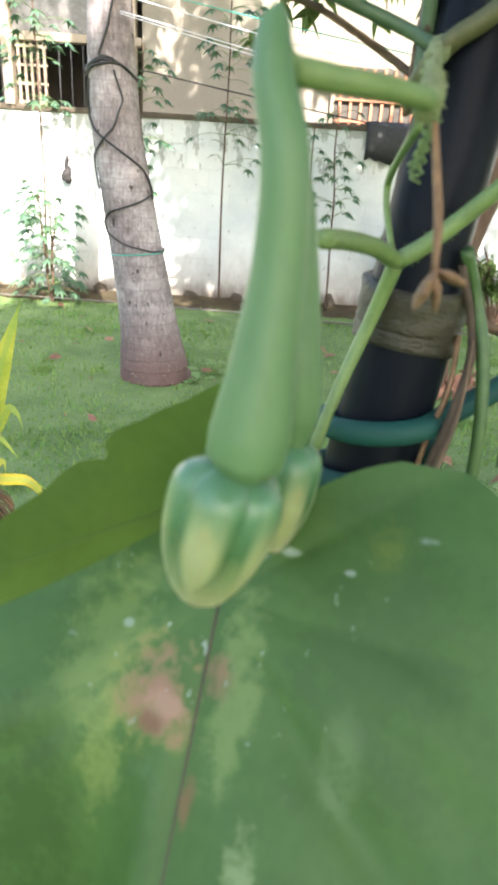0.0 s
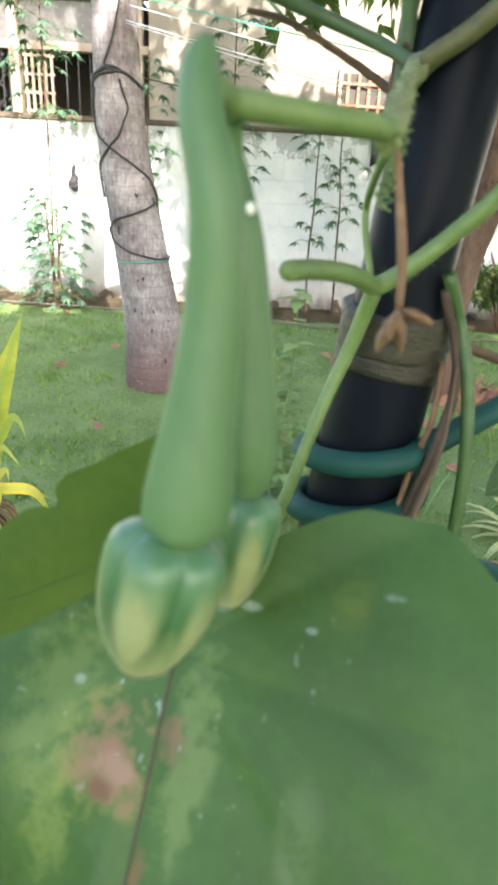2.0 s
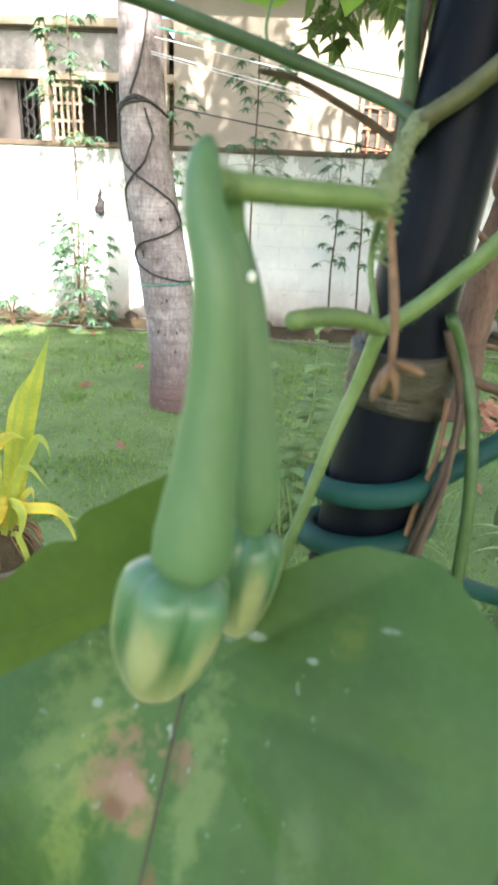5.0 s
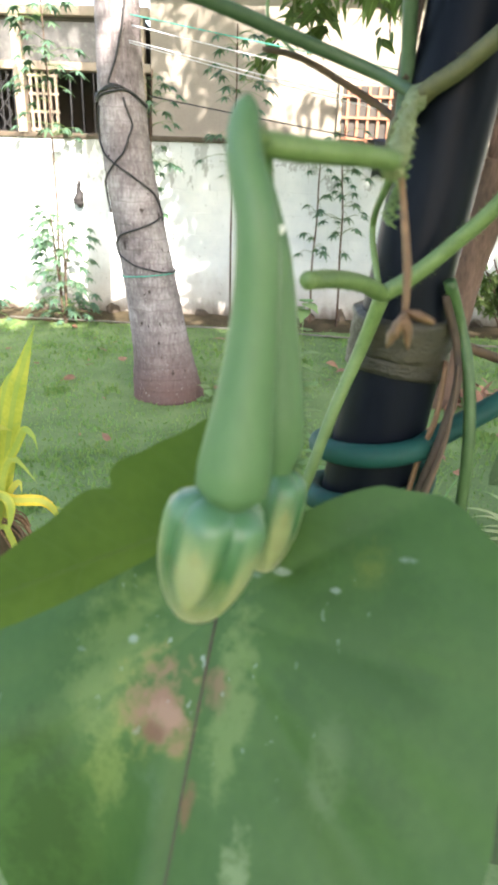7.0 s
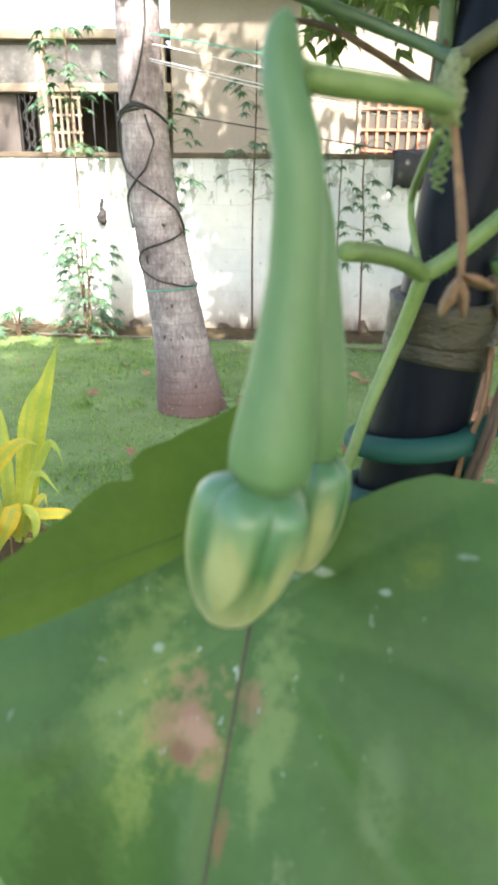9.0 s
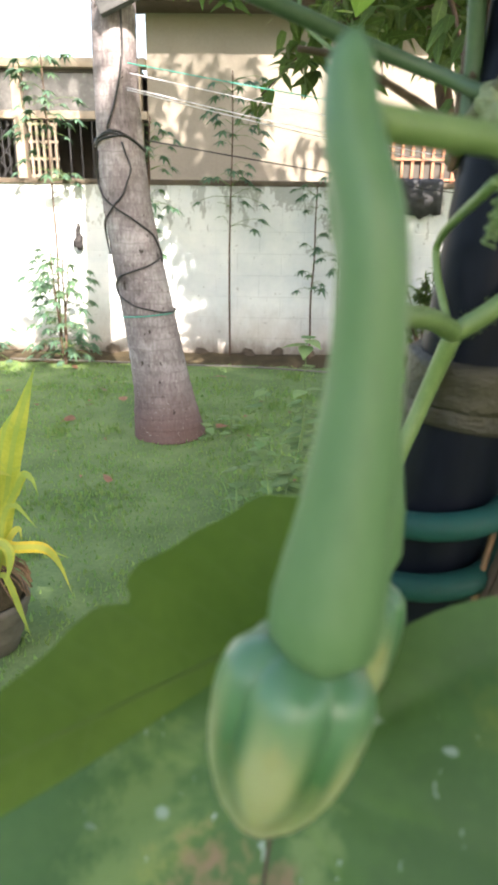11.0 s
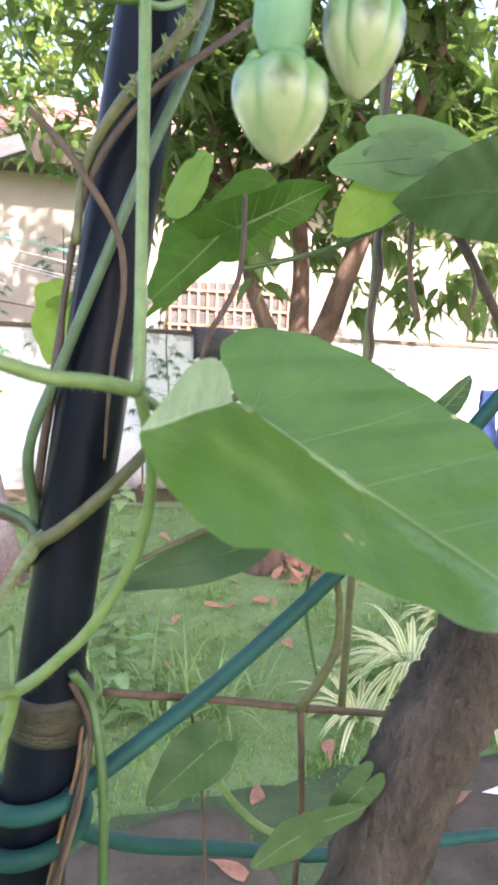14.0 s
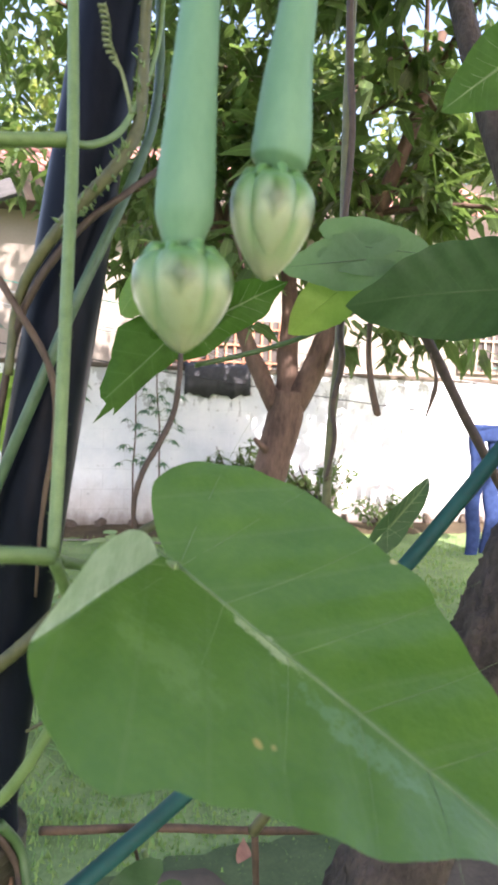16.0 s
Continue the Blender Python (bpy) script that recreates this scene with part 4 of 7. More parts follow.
def unseen_shade_tree():
    """An unseen tall tree, added behind the camera to shade the lawn."""
    rng = random.Random(5)
    tree = thing("unseen_shade_tree", "unseen tall broad tree added behind the camera to shade the lawn", "tree", at=(3.2, -4.6, 0))
    wood = [tube_data([(0, 0, -0.05), (0.05, 0.1, 2.0), (-0.2, 0.3, 4.0), (-0.4, 0.5, 5.6)], [0.3, 0.22, 0.16], 12, 6, rough=0.05)]
    for k in range(11):
        a = 6.283 * k / 11
        end = Vector((-0.5 + 3.4 * math.cos(a), 0.7 + 3.2 * math.sin(a), rng.uniform(5.8, 6.6)))
        wood.append(tube_data([(-0.2, 0.3, 4.2), Vector((-0.3, 0.4, 5.0)).lerp(end, 0.4) + Vector((0, 0, 0.3)), end], [0.1, 0.02], 8, 6))
    joined("trunk", wood, M["bark"], tree)
    made = []
    for _ in range(16000):
        x, y = rng.uniform(-4.0, 3.2), rng.uniform(-3.6, 4.25)
        if abs((x + 0.4) / 3.75) ** 3.5 + abs((y - 0.3) / 4.05) ** 3.5 > 1 + 0.3 * noise.noise((x * 2, y * 2, 8)):
            continue
        way = Vector((rng.uniform(-1, 1), rng.uniform(-1, 1), rng.uniform(-0.5, 0.2)))
        made.append(blade_data((x, y, rng.uniform(5.5, 6.3)), way, rng.uniform(0.25, 0.4), 0.14, 0.4, rng, 2, Vector((rng.uniform(-0.5, 0.5), rng.uniform(-0.5, 0.5), 1))))
    blades("crown", made, M["mango_leaf"], tree, kind="stuff")


unseen_shade_tree()


def far_tree(at, size, count, seed):
    rng = random.Random(seed)
    t = thing("far_tree", "leafy green tree beyond the house", "tree", "trees beyond the house", at=at)
    top = Vector((0, 0, size[2]))
    tube("trunk", [(0, 0, -0.05), (0.1, 0, size[2] * 0.4), (0, 0, size[2] * 0.8)], [0.22, 0.08], M["bark"], t, sides=8)
    made = []
    for _ in range(count):
        a, h = rng.uniform(0, 6.283), rng.uniform(-1, 1)
        r = math.sqrt(1 - h * h) * rng.uniform(0.55, 1.0)
        p = Vector((math.cos(a) * r * size[0], math.sin(a) * r * size[1], size[2] * (0.72 + 0.33 * h)))
        if noise.noise(p * 0.8 + Vector((seed, 0, 0))) < -0.22:
            continue
        leaf_spray(rng, p, Vector((0, 0, -0.2)), 7, 0.3, made)
    blades("crown", made, M["far_leaf"], t, kind="stuff")


far_tree((0.5, 15.0, 0), (3.2, 2.2, 8.6), 800, 92)
far_tree((5.0, 13.5, 0), (3.2, 2.2, 8.0), 800, 93)
far_tree((9.0, 12.0, 0), (3.0, 2.2, 7.2), 700, 94)
far_tree((2.6, 14.0, 0), (2.4, 2.0, 7.4), 600, 95)


# ---- plants on the ground ----
def palmate(rng, at, way, size, count, made):
    out = Vector(way).normalized()
    for k in range(count):
        a = (k / (count - 1) - 0.5) * 4.2
        side = out.cross(Vector((0, 0, 1)))
        side = side.normalized() if side.length > 0.1 else Vector((1, 0, 0))
        w = out * math.cos(a) + side * math.sin(a) + Vector((0, 0, -0.25))
        made.append(blade_data(at, w, size * (1 - 0.3 * abs(a) / 2.1) * rng.uniform(0.85, 1.1), size * 0.26, 0.35, rng, 3))


def cassava(at, height, leaves, low, seed, label, size=0.14, lean=(0, 0), stems=1, spread=0.28):
    rng = random.Random(seed)
    plant = thing("cassava_plant", label, "cassava plant", "cassava plants by the wall", at=at)
    for s in range(stems):
        off = Vector((rng.uniform(-1, 1) * 0.12 * (stems > 1), rng.uniform(-1, 1) * 0.06 * (stems > 1), 0))
        h = height * (1 - 0.25 * s / max(1, stems))
        line = [off * k + Vector((lean[0] * k + rng.uniform(-0.015, 0.015), lean[1] * k, h * k - 0.03)) for k in np.linspace(0, 1, 6)]
        tube("stem", line, [0.012, 0.006], M["bark"], plant, sides=6, steps=3)
        made, stalks = [], []
        path = curve_points(line, 6)
        for _ in range(leaves):
            k = rng.uniform(low, 1.0)
            p = path[min(len(path) - 1, int(k * (len(path) - 1)))]
            a = rng.uniform(0, 6.283)
            r = spread * rng.uniform(0.4, 1.0)
            q = p + Vector((math.cos(a) * r, math.sin(a) * r * 0.7, rng.uniform(-0.06, 0.1)))
            stalks.append(tube_data([p, p.lerp(q, 0.5) + Vector((0, 0, 0.03)), q], [0.003, 0.002], 4, 2))
            palmate(rng, q, Vector((math.cos(a), math.sin(a), -0.35)), size * rng.uniform(0.75, 1.2), 7, made)
        blades("foliage", made, M["cassava_leaf"], plant, kind="stuff")
        joined("leaf_stalk", stalks, M["vine"], plant, kind="stuff")


cassava((-2.03, 6.38, 0.0), 1.15, 34, 0.1, 1, "low bushy cassava plant against the white wall", 0.125, stems=3, spread=0.34)
cassava((-2.14, 6.72, 0.0), 2.9, 46, 0.6, 2, "tall thin cassava stem rising past the wall", 0.13, spread=0.36)
cassava((-1.15, 6.6, 0.0), 2.3, 40, 0.42, 3, "tall cassava plant behind the palm", 0.12)
cassava((-0.40, 6.74, 0.0), 2.7, 46, 0.5, 4, "tall thin cassava stem beside the white wall", 0.12, spread=0.33)
cassava((0.68, 6.6, 0.0), 1.9, 26, 0.42, 5, "slender cassava plant against the shaded wall", 0.115, (-0.05, 0))
cassava((0.42, 6.65, 0.0), 1.75, 18, 0.45, 6, "slender cassava stem against the shaded wall", 0.11)
cassava((-2.75, 6.4, 0.0), 0.4, 8, 0.2, 7, "small cassava seedling by the wall", 0.14, stems=2)


def wall_shrub(at, size, count, seed, label):
    rng = random.Random(seed)
    s = thing("shrub", label, "shrub", at=at)
    made, wood = [], []
    for _ in range(14):
        end = Vector((rng.uniform(-1, 1) * size[0], rng.uniform(-1, 1) * size[1], size[2] * rng.uniform(0.45, 1)))
        wood.append(tube_data([(0, 0, -0.03), end * 0.5 + Vector((0, 0, 0.1)), end], [0.012, 0.004], 5, 3))
        for _ in range(count // 14):
            p = end * rng.uniform(0.45, 1.0)
            leaf_spray(rng, p, Vector((0, 0, 0.3)), 9, 0.08, made)
    joined("branch", wood, M["bark"], s, kind="stuff")
    blades("foliage", made, M["mango_leaf"], s, kind="stuff")


wall_shrub((1.55, 6.5, 0), (0.4, 0.15, 1.25), 150, 31, "leafy green shrub against the wall")
wall_shrub((2.35, 6.45, 0), (0.45, 0.2, 1.0), 150, 32, "leafy green shrub against the wall")
wall_shrub((3.2, 6.5, 0), (0.5, 0.2, 0.45), 100, 33, "low green shrub against the wall")


def strap_leaf(pts, wide, material, parent, toward=(0.1, -1.0, 0.35), keel=0.18):
    """A long leaf with a keel along its middle, widest before its middle, along a bent line."""
    line, v, f, uv = curve_points(pts, 7), [], [], []
    n = len(line)
    for i, p in enumerate(line):
        k = i / (n - 1)
        way = (line[min(i + 1, n - 1)] - line[max(i - 1, 0)]).normalized()
        side = way.cross(Vector(toward)).normalized()
        up = side.cross(way).normalized()
        half = wide * 0.5 * max(0.03, (0.45 + 0.55 * math.sin(math.pi * min(1.0, 0.1 + k * 0.9))) * min(1.0, (1.0 - k) / 0.42) ** 0.8)
        v += [p - side * half, p + up * keel * half, p + side * half]
        uv += [(k, -half), (k, 0), (k, half)]
        if i:
            o = 3 * i
            f += [(o - 3, o - 2, o + 1, o), (o - 2, o - 1, o + 2, o + 1)]
    return mesh_part("leaf", v, f, material, parent, "", True, uv)


def yellow_plant():
    rng = random.Random(12)
    pot = thing("potted_plant", "yellow-green strap-leaved plant in a ridged clay pot", "potted plant", at=(-0.893, 1.898, 0))
    off = Matrix.Translation((-0.035, 0, 0))
    bm = bmesh.new()
    prof = [(0.085, 0.0), (0.097, 0.05), (0.104, 0.056), (0.106, 0.064), (0.114, 0.115), (0.121, 0.121), (0.123, 0.13), (0.126, 0.165), (0.136, 0.17), (0.136, 0.195), (0.122, 0.195), (0.118, 0.17)]
    rows = [[bm.verts.new((r * math.cos(a), r * math.sin(a), z)) for a in np.linspace(0, 2 * math.pi, 32, endpoint=False)] for r, z in prof]
    for a, b in zip(rows, rows[1:]):
        for k in range(32):
            bm.faces.new((a[k], a[(k + 1) % 32], b[(k + 1) % 32], b[k]))
    bm.faces.new(rows[-1])
    bm.faces.new(rows[0][::-1])
    bm.transform(off)
    part("pot", bm, M["pot"], pot, "brown clay pot with raised bands", True)
    bm = bmesh.new()
    bmesh.ops.create_icosphere(bm, subdivisions=3, radius=1.0)
    for v in bm.verts:
        v.co = Vector((v.co.x * 0.11, v.co.y * 0.11, v.co.z * 0.12)) * (1 + 0.18 * noise.noise(v.co * 3)) + Vector((-0.035, 0, 0.2))
    part("root_ball", bm, M["soil"], pot, "dark soil and roots heaped above the rim", True)
    for pts, wide, key in (
        ([(0.02, 0.0, 0.3), (0.051, 0.0, 0.471), (0.112, -0.01, 0.729), (0.165, -0.02, 0.877), (0.208, -0.03, 0.983)], 0.062, "yellow_leaf"),
        ([(0.0, 0.02, 0.3), (0.021, 0.02, 0.459), (0.048, 0.03, 0.649), (0.074, 0.03, 0.764), (0.113, 0.04, 0.842)], 0.06, "yellow_leaf"),
        ([(0.01, 0.0, 0.3), (0.044, -0.02, 0.467), (0.108, -0.03, 0.586), (0.147, -0.04, 0.651), (0.177, -0.05, 0.639), (0.191, -0.05, 0.586)], 0.03, "yellow_leaf"),
        ([(-0.06, -0.04, 0.32), (-0.06, -0.06, 0.5), (0.02, -0.08, 0.625), (0.08, -0.08, 0.672), (0.124, -0.07, 0.66)], 0.045, "amber_leaf"),
        ([(0.02, -0.02, 0.3), (0.065, -0.03, 0.5), (0.105, -0.03, 0.545), (0.173, -0.04, 0.47)], 0.026, "yellow_leaf"),
        ([(0.0, -0.04, 0.3), (0.04, -0.06, 0.42), (0.111, -0.08, 0.425), (0.208, -0.1, 0.436), (0.253, -0.1, 0.383), (0.285, -0.1, 0.283)], 0.036, "amber_leaf"),
        ([(0.02, 0.0, 0.3), (0.06, 0.0, 0.37), (0.12, 0.0, 0.385), (0.185, 0.0, 0.374), (0.254, 0.0, 0.347)], 0.026, "yellow_leaf"),
        ([(0.01, -0.05, 0.3), (0.048, -0.07, 0.43), (0.095, -0.09, 0.42), (0.095, -0.1, 0.36), (0.072, -0.1, 0.293)], 0.032, "yellow_leaf"),
        ([(0.0, -0.05, 0.32), (0.03, -0.09, 0.44), (0.02, -0.11, 0.41), (0.0, -0.12, 0.36), (-0.035, -0.12, 0.28)], 0.058, "amber_leaf"),
        ([(0.03, -0.04, 0.3), (0.065, -0.06, 0.3), (0.102, -0.07, 0.185), (0.131, -0.08, 0.095)], 0.022, "yellow_leaf"),
        ([(0.02, -0.02, 0.3), (0.07, -0.02, 0.42), (0.105, -0.02, 0.46), (0.115, -0.03, 0.42)], 0.02, "amber_leaf"),
        ([(-0.05, 0.0, 0.3), (-0.1, 0.0, 0.5), (-0.17, 0.0, 0.68), (-0.27, 0.0, 0.74)], 0.055, "yellow_leaf"),
        ([(-0.06, 0.0, 0.3), (-0.14, -0.03, 0.45), (-0.26, -0.05, 0.5), (-0.34, -0.05, 0.36)], 0.045, "yellow_leaf"),
        ([(-0.04, 0.03, 0.3), (-0.06, 0.08, 0.5), (-0.1, 0.16, 0.66), (-0.14, 0.26, 0.66)], 0.05, "yellow_leaf"),
        ([(-0.06, -0.05, 0.3), (-0.12, -0.15, 0.42), (-0.16, -0.26, 0.36), (-0.18, -0.3, 0.22)], 0.045, "amber_leaf"),
        ([(-0.02, -0.05, 0.3), (-0.02, -0.12, 0.4), (0.0, -0.2, 0.33), (0.01, -0.23, 0.2)], 0.03, "yellow_leaf"),
    ):
        strap_leaf(pts, wide, M[key], pot)
    roots = []
    for k in range(34):
        a = rng.uniform(0, 6.283)
        c, q = math.cos(a), math.sin(a)
        roots.append(tube_data([(-0.035 + 0.05 * c, 0.05 * q, 0.32), (-0.035 + 0.12 * c, 0.12 * q, rng.uniform(0.25, 0.3)), (-0.035 + 0.145 * c, 0.145 * q, rng.uniform(0.2, 0.24))], [0.003, 0.0025], 5, 4))
    joined("root", roots, M["straw"], pot, "pale brown roots over the soil")


yellow_plant()


def striped_plant(at, count, size, seed):
    rng = random.Random(seed)
    p = thing("spider_plant", "spider plant with white-striped arching leaves", "spider plant", "spider plants", at=at)
    for _ in range(count):
        a = rng.uniform(0, 6.283)
        v, f, uv = blade_data((0.03 * math.cos(a), 0.03 * math.sin(a), 0.02), (math.cos(a), math.sin(a), rng.uniform(0.8, 2.2)), size * rng.uniform(0.6, 1.15), 0.026, rng.uniform(1.6, 3.2), rng, 8)
        mesh_part("leaf", v, f, M["stripe_leaf"], p, "", True, uv)


striped_plant((1.46, 2.5, 0.12), 80, 0.58, 41)
striped_plant((1.72, 2.35, 0.05), 56, 0.52, 42)
striped_plant((2.05, 3.3, 0.0), 30, 0.4, 43)
striped_plant((1.15, 2.35, 0.0), 26, 0.4, 44)


def weed(at, height, leaves, seed, label, lean=(0, 0), size=0.05):
    rng = random.Random(seed)
    w = thing("weed", label, "weed", "weeds on the lawn", at=at)
    line = [Vector((lean[0] * k + rng.uniform(-0.02, 0.02), lean[1] * k, height * k - 0.02)) for k in np.linspace(0, 1, 6)]
    tube("stem", line, [0.005, 0.002], M["vine"], w, sides=5, steps=4)
    path = curve_points(line, 8)
    made = []
    for _ in range(leaves):
        p = path[rng.randrange(4, len(path))]
        a = rng.uniform(0, 6.283)
        out = Vector((math.cos(a), math.sin(a), rng.uniform(-0.2, 0.4)))
        made.append(blade_data(p + out * 0.01, out, size * rng.uniform(0.6, 1.3), size * 0.75, 0.5, rng, 4, None, 0.05, 0.3))
    blades("foliage", made, M["weed_leaf"], w, kind="stuff")


for i, (x, y, h, n, lx) in enumerate(((0.1, 2.7, 0.95, 40, 0.06), (-0.02, 2.75, 0.72, 32, 0.0), (0.18, 2.8, 0.6, 30, -0.03), (0.06, 2.6, 0.4, 28, 0.05), (0.2, 2.55, 0.35, 26, 0.05), (-0.1, 2.9, 0.3, 12, -0.04), (0.3, 2.8, 0.4, 12, 0.03), (0.14, 2.45, 0.25, 14, 0.0), (-0.28, 4.3, 0.16, 8, 0.05), (-0.42, 4.1, 0.12, 6, 0.03))):
    weed((x, y, 0), h, n, 60 + i, "thin green weed with small round leaves", (lx, 0.03), 0.085)


def tuft(at, count, size, seed, label):
    rng = random.Random(seed)
    made = []
    for _ in range(count):
        a = rng.uniform(0, 6.283)
        made.append(blade_data((rng.uniform(-0.05, 0.05), rng.uniform(-0.05, 0.05), 0), (math.cos(a), math.sin(a), rng.uniform(1.0, 3.5)), size * rng.uniform(0.5, 1.2), 0.012, rng.uniform(0.6, 2.2), rng, 6))
    t = blades("grass_tuft", made, M["weed_leaf"])
    t.location = at
    tagged(t, label, "grass tuft", "grass tufts")


for i, (x, y, n, s) in enumerate(((0.05, 2.55, 26, 0.4), (0.25, 2.65, 22, 0.45), (0.42, 2.6, 22, 0.4), (-0.12, 2.8, 16, 0.35), (0.55, 2.5, 16, 0.38), (0.32, 2.4, 18, 0.3), (0.75, 2.6, 12, 0.3))):
    tuft((x, y, 0), n, s, 80 + i, "tuft of long green grass")

# paving in front of the lawn
def rough_slab(w, d, seed):
    """A worn slab with broken, uneven edges."""
    rng = random.Random(seed)
    bm = bmesh.new()
    n, rows = 56, []
    edge = []
    for k in range(n):
        a = 6.2832 * k / n
        c, q = math.cos(a), math.sin(a)
        r = (abs(c) ** 5 + abs(q) ** 5) ** -0.2 * (1 + 0.07 * noise.noise((c * 1.7, q * 1.7, seed)) + rng.uniform(-0.012, 0.012))
        edge.append((c * r * w / 2, q * r * d / 2))
    for shrink, z in ((0.985, -0.035), (1.0, 0.0), (0.995, 0.02), (0.97, 0.032), (0.8, 0.036), (0.4, 0.034)):
        rows.append([bm.verts.new((x * shrink, y * shrink, z + 0.004 * noise.noise((x * shrink * 9, y * shrink * 9, seed)))) for x, y in edge])
    for lower, upper in zip(rows, rows[1:]):
        for k in range(n):
            bm.faces.new((lower[k], lower[(k + 1) % n], upper[(k + 1) % n], upper[k]))
    bm.faces.new(rows[-1])
    bm.faces.new(rows[0][::-1])
    return bm


for i, (x, y, w, d, a) in enumerate(((0.3, 1.58, 0.56, 0.56, 14), (1.5, 1.66, 0.95, 0.72, 6))):
    slab = part("paving_slab", rough_slab(w, d, i + 3), M["slab"], None, "", True)
    slab.matrix_world = pose(x, y, 0.005, 0, 0, a)
    tagged(slab, "grey concrete paving slab in the lawn", "paving slab", "paving slabs")


def fallen_leaf(at, size, turn, seed, label="dry red-brown fallen leaf", lift=0.3):
    rng = random.Random(seed)
    v, f, uv = blade_data((-size / 2, 0, 0), (1, 0, rng.uniform(0.5, 1.5) * lift), size, size * rng.uniform(0.35, 0.5), rng.uniform(0.3, 0.8), rng, 6, Vector((rng.uniform(-0.5, 0.5), rng.uniform(-0.5, 0.5), 1)))
    ob = mesh_part("fallen_leaf", v, f, M["dead_leaf"], None, "", True, uv)
    lowest = min(p[2] for p in v)
    ob.matrix_world = pose(at[0], at[1], at[2] - lowest + 0.004, 0, 0, turn)
    tagged(ob, label, "fallen leaf", "fallen leaves")


spots = [(-1.36, 4.87), (-1.16, 5.09), (-1.42, 5.34), (-1.44, 4.48), (0.54, 5.1), (-0.31, 4.39), (-1.88, 6.2), (-0.46, 5.9), (0.47, 3.47), (0.73, 3.66), (0.83, 3.67), (0.34, 3.5), (1.01, 3.68), (1.04, 3.09), (0.79, 4.73), (1.11, 3.68), (0.69, 4.32), (0.59, 5.0), (0.93, 4.06), (0.62, 4.5), (0.9, 4.4), (1.3, 4.0), (1.7, 4.6), (0.3, 2.9), (1.9, 4.1), (-0.9, 3.4), (1.25, 2.9), (0.98, 3.3)]
for i, (x, y) in enumerate(spots):
    fallen_leaf((x, y, 0.0), 0.11 + 0.05 * ((i * 7) % 5) / 5, (i * 77) % 360, 300 + i)
rng = random.Random(76)
for i in range(46):
    y = rng.uniform(2.6, 6.1)
    fallen_leaf((rng.uniform(-0.5, 0.5) * y, y, 0.004), rng.uniform(0.03, 0.075), rng.uniform(0, 360), 600 + i, "small dry leaf scrap lying on the lawn")
rng = random.Random(77)
for i in range(75):
    a, r = rng.uniform(0, 6.283), 0.24 * math.sqrt(rng.random())
    fallen_leaf((1.46 + r * math.cos(a) * 1.2, 4.28 + r * math.sin(a), 0.17 * (1 - r / 0.24) * rng.random()), rng.uniform(0.07, 0.15), rng.uniform(0, 360), 400 + i, "dry brown leaf in a heap under the tree", 1.0)
for i, (x, y) in enumerate(((1.3, 1.78), (0.62, 1.95), (0.45, 1.6), (1.2, 1.9), (0.95, 2.15))):
    fallen_leaf((x, y, 0.042 if y < 1.93 else 0.0), 0.13, 60 * i + 20, 500 + i, "dry brown leaf lying on the paving")
for i, (x, y, a) in enumerate(((0.37, 1.39, 5), (0.12, 1.62, 65), (1.4, 1.8, -20), (-0.1, 1.84, 10))):
    bm = bmesh.new()
    q = [bm.verts.new(c) for c in ((0, 0, 0), (0.11, 0.0, 0.002), (0.075, 0.035, 0.006), (0.06, 0.04, 0.003))]
    bm.faces.new(q)
    ob = part("paper_scrap", bm, M["paper"])
    ob.matrix_world = pose(x, y, 0.047 if i in (0, 2) else 0.014, 2, 2, a)
    sm = ob.modifiers.new("thick", "SOLIDIFY")
    sm.thickness = 0.001
    tagged(ob, "torn white paper scrap lying on the paving", "paper", "paper scraps")


# ---- pole, hose and ties ----
def pole_at(z):
    """The pole's axis: one length up to the tape, another, leaning more, set in it from there on."""
    s = z - 1.4
    low = Vector((0.079 + 0.132 * s, 0.303 + 0.064 * s, z))
    s = z - 1.36
    high = Vector((0.070 + 0.1411 * s - 0.0113 * s * s, 0.2942 + 0.1177 * s, z))
    return low.lerp(high, float(np.interp(z, [1.335, 1.372], [0.0, 1.0])))


def pole_radius(z):
    return float(np.interp(z, [1.34, 1.36, 1.44, 1.5, 1.7, 1.8], [0.0222, 0.0188, 0.0190, 0.0202, 0.0208, 0.0196]))


def round_pole(z, angle, out=0.0):
    a = radians(angle)
    return pole_at(z) + Vector((math.cos(a), math.sin(a), 0)) * (pole_radius(z) + out)


POLE_R = 0.0222
pole = thing("trellis_pole", "leaning black pipe pole of the trellis", "pole", at=pole_at(0))
heights = np.linspace(-0.06, 2.7, 140)
line = [pole_at(z) - pole_at(0) for z in heights]
tube("pipe", line, [pole_radius(z) * (1 + 0.03 * noise.noise((z * 6, 0.0, 1.0))) for z in heights], M["pole"], pole, "glossy black pipe", sides=28, steps=1, smooth_line=False)
tape_line = [pole_at(z) - pole_at(0) for z in np.linspace(1.325, 1.354, 14)]
tube("tape", tape_line, [POLE_R + 0.002 + 0.0005 * noise.noise((i * 0.9, 2.0, 0.0)) for i in range(14)], M["tape"], pole, "band of creased brown packing tape", sides=28, smooth_line=False, rough=0.05)

hose_pts = []
for x in (0.9, 0.7, 0.5, 0.38, 0.28, 0.2, 0.156):
    s = x - 0.156
    hose_pts.append(Vector((x, 0.318 + 0.147 * s, 1.322 + 0.718 * s + 0.85 * s * s)))
HOSE_R = 0.0057
for k in range(0, 25):
    a = 330 - k * 25
    hose_pts.append(round_pole(1.296 - 0.0018 * k, a, HOSE_R * 1.05))
